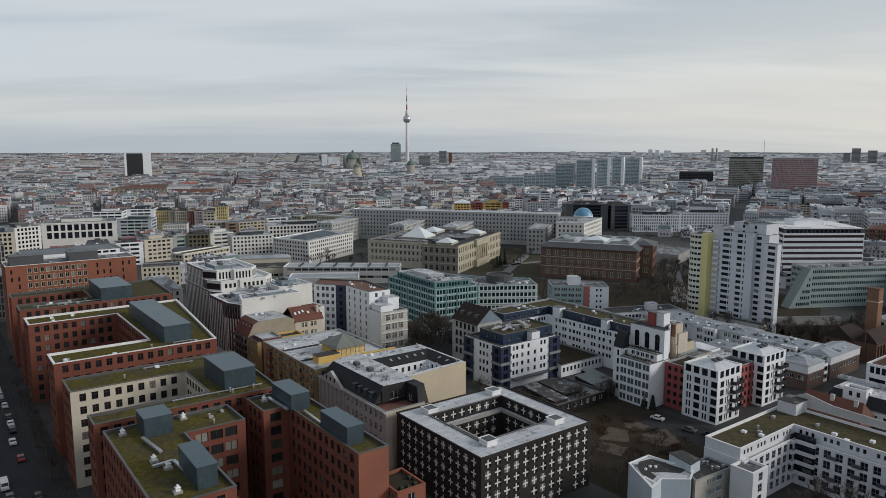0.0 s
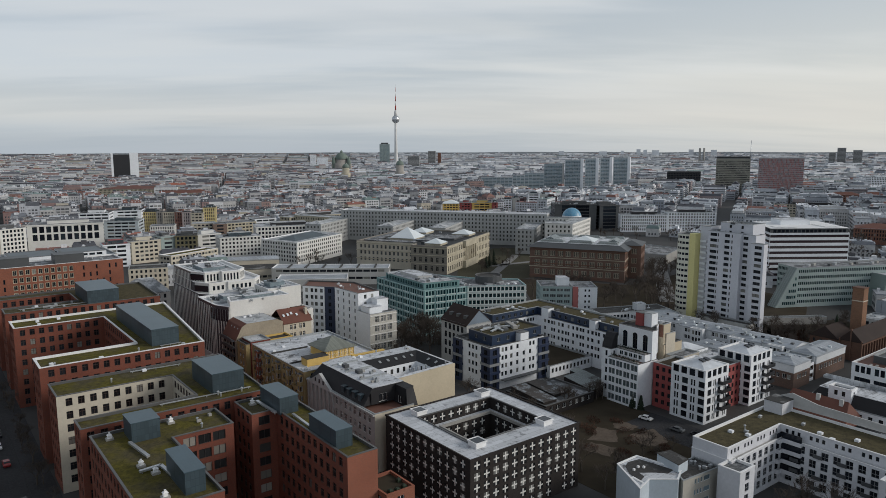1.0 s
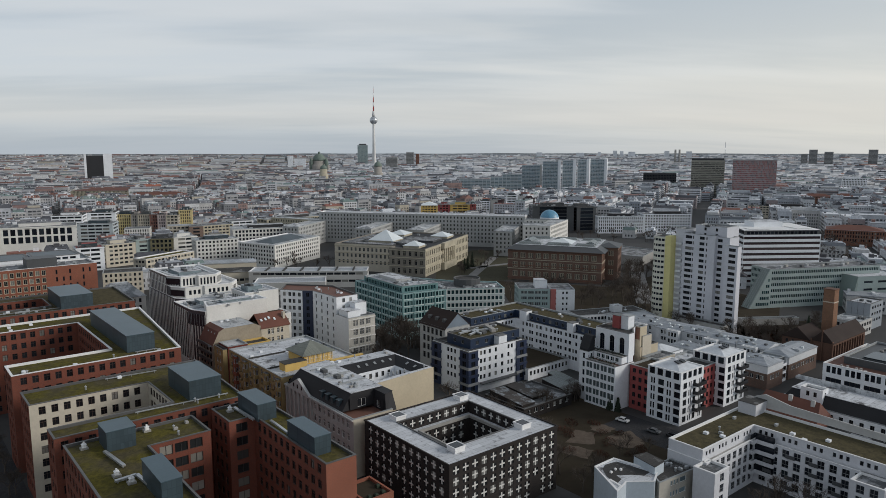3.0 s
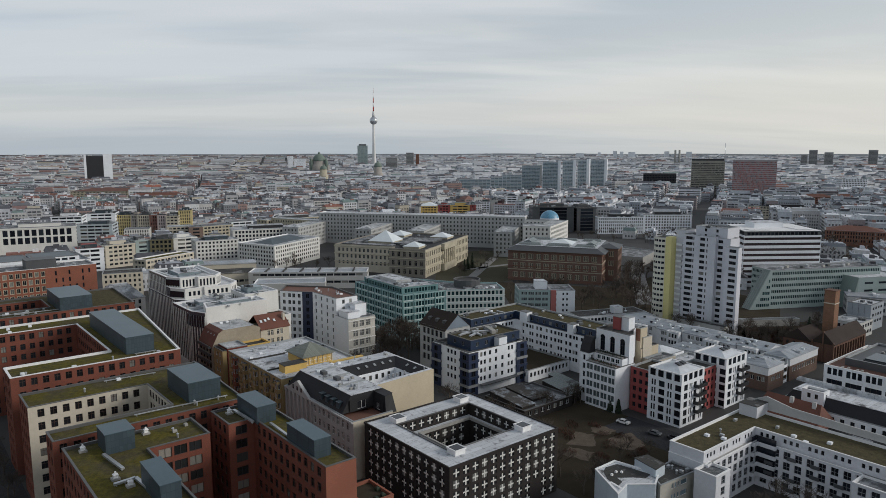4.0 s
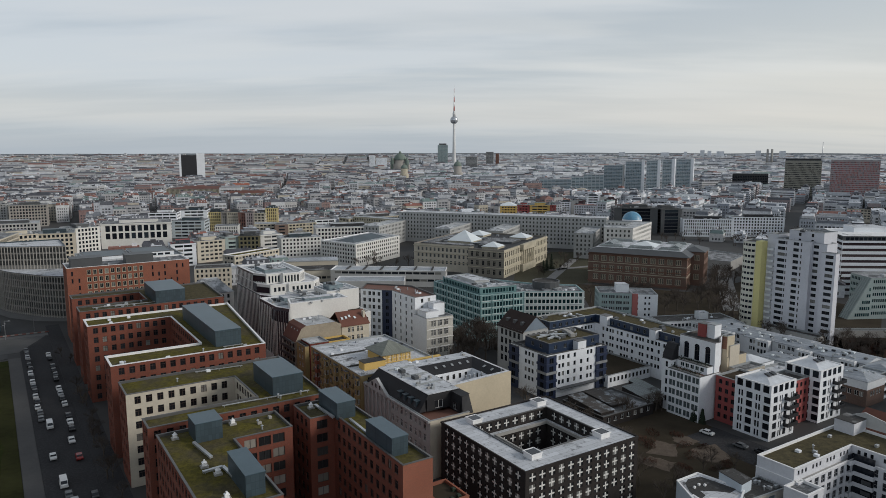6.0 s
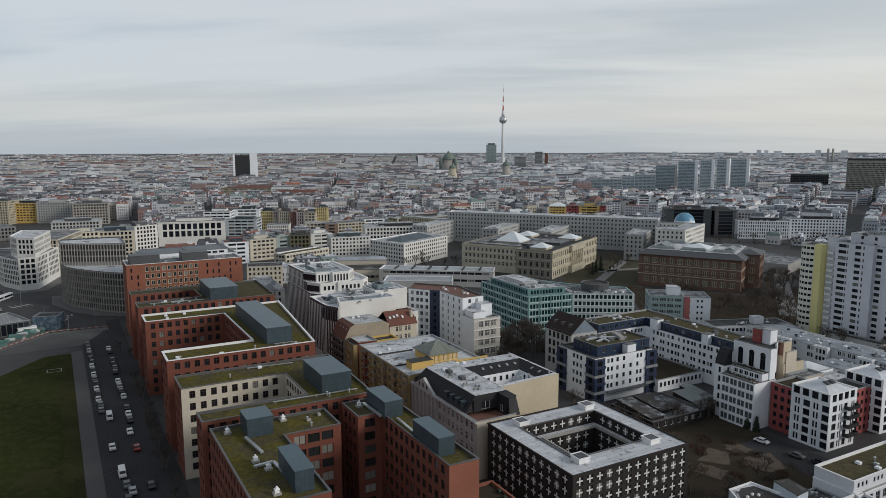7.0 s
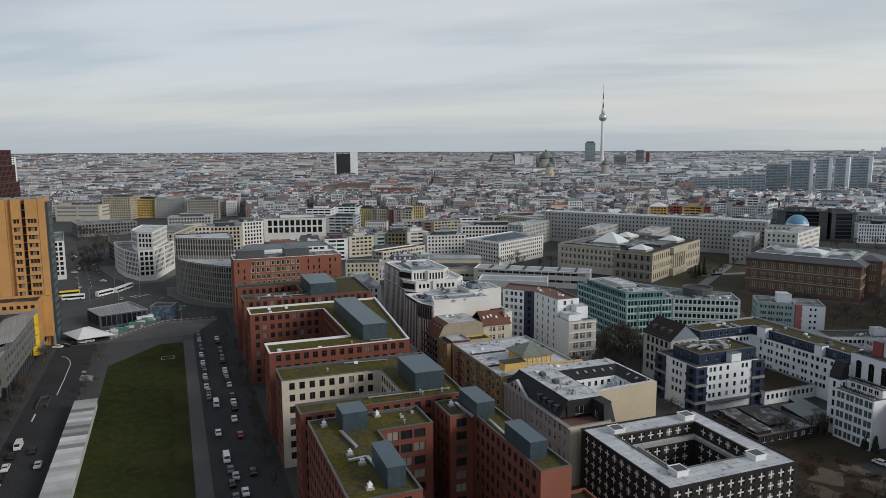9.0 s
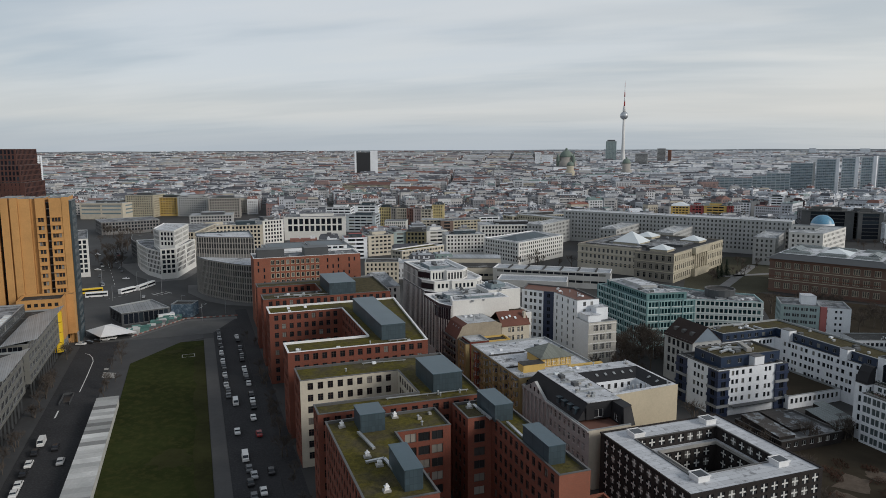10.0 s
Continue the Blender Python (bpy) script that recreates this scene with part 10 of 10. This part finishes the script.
SHRUB = plain("red_brown_twigs", (0.085, 0.045, 0.034), rough=1.0, wear=0.4, gloss=0.1)
for k, (a, b, w) in enumerate(((167, 127, 3.0), (163, 121, 3.4), (166, 112, 2.6), (158, 132.5, 3.0), (166, 138, 3.2), (154.5, 117, 2.6), (171, 133, 2.4), (160, 136, 3.4), (149.5, 125, 2.4), (147, 132, 3.0), (161, 112, 2.4), (170.5, 123, 2.2))):
    shrub(a, b, w, 1.5, k)
for k in range(26):
    shrub(rt.uniform(288, 324), rt.uniform(137, 164), rt.uniform(3.0, 4.5), 3.0, 40 + k, "bare brown thicket beside the church", "thickets by the church")
plant(9, lambda: gw(rt.uniform(146, 168), rt.uniform(222, 239)), "trees in the court", 0.7, 1.0)
plant(9, lambda: gw(rt.uniform(150, 184), rt.uniform(149, 152)), "trees before the workshop", 0.7, 1.0)
stand_trees()


def conifer(x, y, h):
    t = thing("conifer", "dark green slender conifer", "tree", (x, y, 0))
    rnd = random.Random(int(x * 10))
    v, f = [], []
    for k in range(60):
        z = h * (0.06 + 0.9 * k / 60)
        r = 0.24 * h * (1 - z / h) + 0.15
        for m in range(6):
            a = rnd.uniform(0, 6.28)
            n = len(v)
            p, w = Vector((r * math.cos(a), r * math.sin(a), z - 0.25 * r)), 0.35
            q = Vector((-math.sin(a), math.cos(a), 0)) * w
            v.extend([(0, 0, z + 0.3), tuple(p + q), tuple(p - q)])
            f.append((n, n + 1, n + 2))
    part("trunk", *prism([(0.15 * math.cos(i), 0.15 * math.sin(i)) for i in range(6)], 0, h * 0.5), BARK, t)
    part("crown", v, f, CONIFER, t)


for x, y, h in ((*gw(185.5, 137.5), 7), (*gw(185.8, 135), 5), (48, 505, 10), (52, 512, 12), (45, 498, 9), (*gw(338, 140), 9)):
    conifer(x, y, h)


# ---- cars and buses ----
def car_kit():
    prof = [(-2.1, 0.35), (-2.15, 0.75), (-1.95, 0.95), (-1.2, 1.0), (-0.75, 1.42), (0.85, 1.45), (1.55, 1.0), (2.1, 0.85), (2.15, 0.4)]
    van = [(-2.5, 0.4), (-2.55, 1.1), (-2.3, 1.25), (-1.7, 2.05), (2.4, 2.1), (2.5, 1.1), (2.5, 0.4)]
    out = []
    for p, half in ((prof, 0.88), (van, 0.97)):
        n = len(p)
        v = [(x, -half * (1 if z < 1.0 else 0.86), z) for x, z in p] + [(x, half * (1 if z < 1.0 else 0.86), z) for x, z in p]
        f = [tuple(range(n)), tuple(range(2 * n - 1, n - 1, -1))] + [(i, n + i, n + (i + 1) % n, (i + 1) % n) for i in range(n)]
        out.append((v, f))
    ring = [(0.32 * math.cos(i * math.pi / 5), 0.32 * math.sin(i * math.pi / 5)) for i in range(10)]
    wv = [(x, -0.11, z) for x, z in ring] + [(x, 0.11, z) for x, z in ring]
    wheel = mesh_of("wheel", wv, [tuple(range(10)), tuple(range(19, 9, -1))] + [(i, 10 + i, 10 + (i + 1) % 10, (i + 1) % 10) for i in range(10)], [RUBBER])
    g1 = mesh_of("windscreen", [(-1.17, -0.72, 1.03), (-1.17, 0.72, 1.03), (-0.80, 0.68, 1.38), (-0.80, -0.68, 1.38), (0.92, -0.68, 1.40), (0.92, 0.68, 1.40), (1.50, 0.72, 1.04), (1.50, -0.72, 1.04),
                                 (-0.95, -0.80, 1.04), (1.25, -0.80, 1.04), (0.8, -0.78, 1.38), (-0.7, -0.78, 1.38), (-0.95, 0.80, 1.04), (1.25, 0.80, 1.04), (0.8, 0.78, 1.38), (-0.7, 0.78, 1.38)],
                 [(0, 3, 2, 1), (4, 7, 6, 5), (8, 9, 10, 11), (12, 15, 14, 13)], [GLASS_BLACK])
    for q in g1.vertices:
        q.co.x += -0.02 if q.co.x < 0 else 0.02
        q.co.z += 0.02
    g2 = mesh_of("windscreen", [(-2.26, -0.75, 1.32), (-2.26, 0.75, 1.32), (-1.78, 0.72, 2.0), (-1.78, -0.72, 2.0)], [(0, 3, 2, 1)], [GLASS_BLACK])
    return out, wheel, g1, g2


(CAR_BODY, VAN_BODY), WHEEL, CAR_GLASS, VAN_GLASS = car_kit()
PAINT = {}
for nm, c in (("white", (0.75, 0.75, 0.74)), ("silver", (0.42, 0.43, 0.44)), ("black", (0.02, 0.02, 0.022)), ("grey", (0.12, 0.125, 0.13)), ("blue", (0.03, 0.06, 0.14)), ("red", (0.28, 0.03, 0.03))):
    m = plain("car_" + nm, c, rough=0.25, wear=0.05)
    PAINT[nm] = (mesh_of("body", *CAR_BODY, [m]), mesh_of("body", *VAN_BODY, [m]))


def car(a, b, turn, colour, van=False, z=0.06):
    t = thing("van" if van else "car", f"{colour} delivery van parked on the street" if van else f"{colour} passenger car parked on the street", "van" if van else "car", (*gw(a, b), z), "cars on the streets")
    t.rotation_euler.z = radians(turn)
    shared("body", PAINT[colour][1 if van else 0], t, Matrix())
    shared("windscreen", VAN_GLASS if van else CAR_GLASS, t, Matrix())
    for x in (-1.35, 1.35) if b < 300 else ():
        for y in (-0.8, 0.8):
            shared("wheel", WHEEL, t, pose(x, y, 0.32))


ALONG = 36 + 90
for a, b, c, van in ((11, 244, "white", True), (11, 198, "white", True), (10, 218, "white", False), (15.6, 228, "white", False), (16.2, 214, "red", False), (14, 176, "white", False), (12.5, 186, "silver", False), (11.5, 190.5, "grey", False), (17, 187, "black", False),
                     (11.2, 182, "black", False), (16.5, 168, "silver", False), (11.5, 174, "grey", False)):
    car(a, b, ALONG, c, van)
rc = random.Random(5)
for k in range(16):
    car(9.0 + rc.uniform(-0.2, 0.2), 252 + 6.2 * k, ALONG, rc.choice(("white", "black", "grey", "silver", "black", "grey")))
    if k % 5 != 3:
        car(16.6 + rc.uniform(-0.2, 0.2), 238 + 6.3 * k, ALONG, rc.choice(("white", "black", "grey", "silver", "white", "black")))
for a, b, c, van in ((-45.5, 229, "white", True), (-46, 222, "black", False), (-46, 214, "white", False), (-46.2, 208, "black", False), (-46, 201, "white", False), (-46, 196, "white", False), (-38, 213, "silver", False), (-41, 224, "black", False)):
    car(a, b, ALONG, c, van)
for a, b, c in ((179.6, 128.5, "white"), (179.5, 117, "grey"), (181, 111, "black")):
    car(a, b, ALONG + 8, c)
for k in range(20):
    b = rc.uniform(440, 640)
    a = -44 - (b - 470) * 0.16 + rc.choice((-9, -5, 6, 10))
    car(a, b, ALONG + rc.choice((0, 0, 180, 60)), rc.choice(("white", "black", "grey", "silver", "red")))
for k in range(5):
    car(-50 + 3.0 * k, 344 + 1.5 * k, ALONG + 70, rc.choice(("white", "black", "grey")))
for k in range(10):
    car(80 + rc.uniform(-0.3, 0.3), 205 + 12 * k, ALONG, rc.choice(("black", "grey", "silver")))


def bus(a, b, turn, mat, label, sections=(0,)):
    t = thing("bus", label, "bus", (*gw(a, b), 0.06))
    t.rotation_euler.z = radians(turn)
    for off in sections:
        v, f = bevel_box(2.5, 12 if len(sections) == 1 else 9, 2.9, 0.2)
        body = part("body", [(x, y + off, z + 0.35) for x, y, z in v], f, mat, t)
        n = 5.6 if len(sections) == 1 else 4.2
        part("windows", *boxes((-1.27, 1.27, off - n, off + n, 1.4, 2.5)), GLASS_BLACK, body)
        for x in (-1.1, 1.1):
            for y in (-0.65 * n, 0.65 * n):
                shared("wheel", WHEEL, t, pose(x, y + off, 0.4, 0, 0, 90) @ Matrix.Scale(1.4, 4))
    if len(sections) > 1:
        part("bellows", *boxes((-1.1, 1.1, -0.4, 0.4, 0.6, 3.0)), RUBBER, t)


bus(-60, 468, 36 - 80, DRUM, "yellow city bus on the square"), bus(-56, 455, 36 - 88, COPING_WHITE, "white city bus on the square"), bus(-40, 462, 36 - 40, COPING_WHITE, "white coach on the square")
bus(-30.3, 474.3, 36 - 27, COPING_WHITE, "white articulated bus on the square", (-4.8, 4.8))


def painted_line(pts, wide, label):
    """A painted line on the asphalt along a bent way."""
    v, f = [], []
    for i, (a, b) in enumerate(pts):
        c, d = pts[max(0, i - 1)], pts[min(len(pts) - 1, i + 1)]
        n = Vector((-(d[1] - c[1]), d[0] - c[0])).normalized() * wide / 2
        v += [(*gw(a + n.x, b + n.y), 0.066), (*gw(a - n.x, b - n.y), 0.066)]
    f = [(2 * i, 2 * i + 1, 2 * i + 3, 2 * i + 2) for i in range(len(pts) - 1)]
    tagged(new("lane_mark", mesh_of("lane_mark", v, f, [LINE_PAINT])), label, "road mark", "lane marks", "structure")


painted_line([(-41.6, 276), (-41.5, 295), (-41.7, 315), (-42.6, 321), (-44.5, 326.6), (-46.5, 329)], 0.3, "white bent lane line on the asphalt")
painted_line([(-45.6, 251), (-45.6, 258)], 0.5, "white arrow bar on the asphalt")
for k in range(8):
    painted_line([(-30 - 3.2 * k, 500 + 12 * k), (-31 - 3.2 * k, 504 + 12 * k)], 0.3, "white dashed lane mark on the boulevard")
    painted_line([(-48 - 2.0 * k, 480 + 14 * k), (-48.6 - 2.0 * k, 485 + 14 * k)], 0.3, "white dashed lane mark on the boulevard")
for k in range(7):
    painted_line([(-12 + 2.2 * k, 392 + 2.2 * k), (-11 + 2.2 * k, 390.5 + 2.2 * k)], 0.5, "white crossing bar on the square")
strip_path("traffic_island", "grey paved traffic island on the square", grid((-60, 476), (-48, 470), (-44, 484), (-55, 496)), 0.0, PAVING, "pavement", "structure", 0.16)
strip_path("traffic_island", "grey paved island beside the curved offices", grid((-24, 424), (-12, 412), (-5, 425), (-16, 445)), 0.0, PAVING, "pavement", "structure", 0.17)
for k, (a, b) in enumerate(((-20, 452), (-36, 486), (-8, 398), (14, 384), (-46, 440), (-30, 425), (2, 372), (-58, 500))):
    lamp = thing("street_lamp", "tall grey street lamp with a curved arm", "lamp", (*gw(a, b), 0.0), "street lamps")
    ring = [(0.11 * math.cos(i * math.pi / 3), 0.11 * math.sin(i * math.pi / 3)) for i in range(6)]
    part("pole", *prism(ring, 0, 9.0), FRAME_GREY, lamp)
    part("arm", *boxes((0, 2.2, -0.06, 0.06, 8.9, 9.05), (1.7, 2.5, -0.15, 0.15, 8.8, 8.92)), FRAME_GREY, lamp)
for k in range(4):
    painted_line([(-22 + 2.6 * k, 448 + 1.2 * k), (-26 + 2.6 * k, 454 + 1.2 * k)], 0.6, "white crossing bar on the square")
    painted_line([(-50 + 3 * k, 446 + 3 * k), (-48.4 + 3 * k, 447.6 + 3 * k)], 0.3, "white dashed lane mark on the square")
    painted_line([(0 + 2.0 * k, 404 + 6 * k), (0.8 + 2.0 * k, 401 + 6 * k)], 0.3, "white dashed lane mark on the square")
strip_path("pavement", "grey flagged footway round the white corner office", [(-311, 384), (-298, 398), (-308, 428), (-318, 448), (-330, 440), (-375, 446), (-384, 436), (-340, 400)], 0.0, FLAGS, "pavement", "structure", 0.14)
strip_path("pavement", "grey flagged footway round the curved offices", grid((-5, 474), (-5, 449), (5, 421), (16, 406), (34, 394), (34, 402), (2, 474)), 0.0, FLAGS, "pavement", "structure", 0.14)
strip_path("pavement", "grey flagged strip before the market stalls", grid((-30, 347), (-5, 374), (20, 371), (20, 376), (-7, 378), (-31, 352)), 0.0, FLAGS, "pavement", "structure", 0.12)
strip_path("road", "worn grey asphalt before the market stalls", grid((-48, 345.4), (6.2, 345.4), (18, 371.5), (4, 373), (-7, 377.5), (-30, 350)), 0.0, ROAD_WORN, "road", "structure", 0.07)
strip_path("paving_patch", "pale slab patch in the paved footway", grid((-36, 291), (-31, 288.5), (-31.2, 295), (-36, 298)), 0.0, CONCRETE, "pavement", "structure", 0.15)
strip_path("paving_patch", "small pale slab patch in the footway", grid((-36.2, 301), (-34.6, 300.4), (-34.6, 303), (-36.2, 303.6)), 0.0, CONCRETE, "pavement", "structure", 0.15)
mark = thing("lawn_mark", "pale painted rectangle outline on the lawn", "mark")
for a0, a1, b0, b1 in ((-7.1, -1.9, 307.6, 307.9), (-7.1, -1.9, 311.7, 312.0), (-7.1, -6.8, 307.9, 311.7), (-2.2, -1.9, 307.9, 311.7)):
    part("line", *prism(rect(a0, a1, b0, b1), 0.1, 0.24), CONCRETE, mark)
rw = thing("garage_ramp", "low dark rail round a garage stair", "rail")
for a0, a1, b0, b1 in ((-46.3, -46.2, 263, 274), (-43.1, -43.0, 263, 274), (-46.2, -43.1, 273.9, 274)):
    part("rail", *prism(rect(a0, a1, b0, b1), 0.06, 1.0), DARK_GREY, rw)
# flat black sheet on the asphalt paints the dark of the stair opening
part("stair_pit", *prism(rect(-45.9, -43.4, 266, 273.6), 0.03, 0.08), BLACK_WALL, rw)
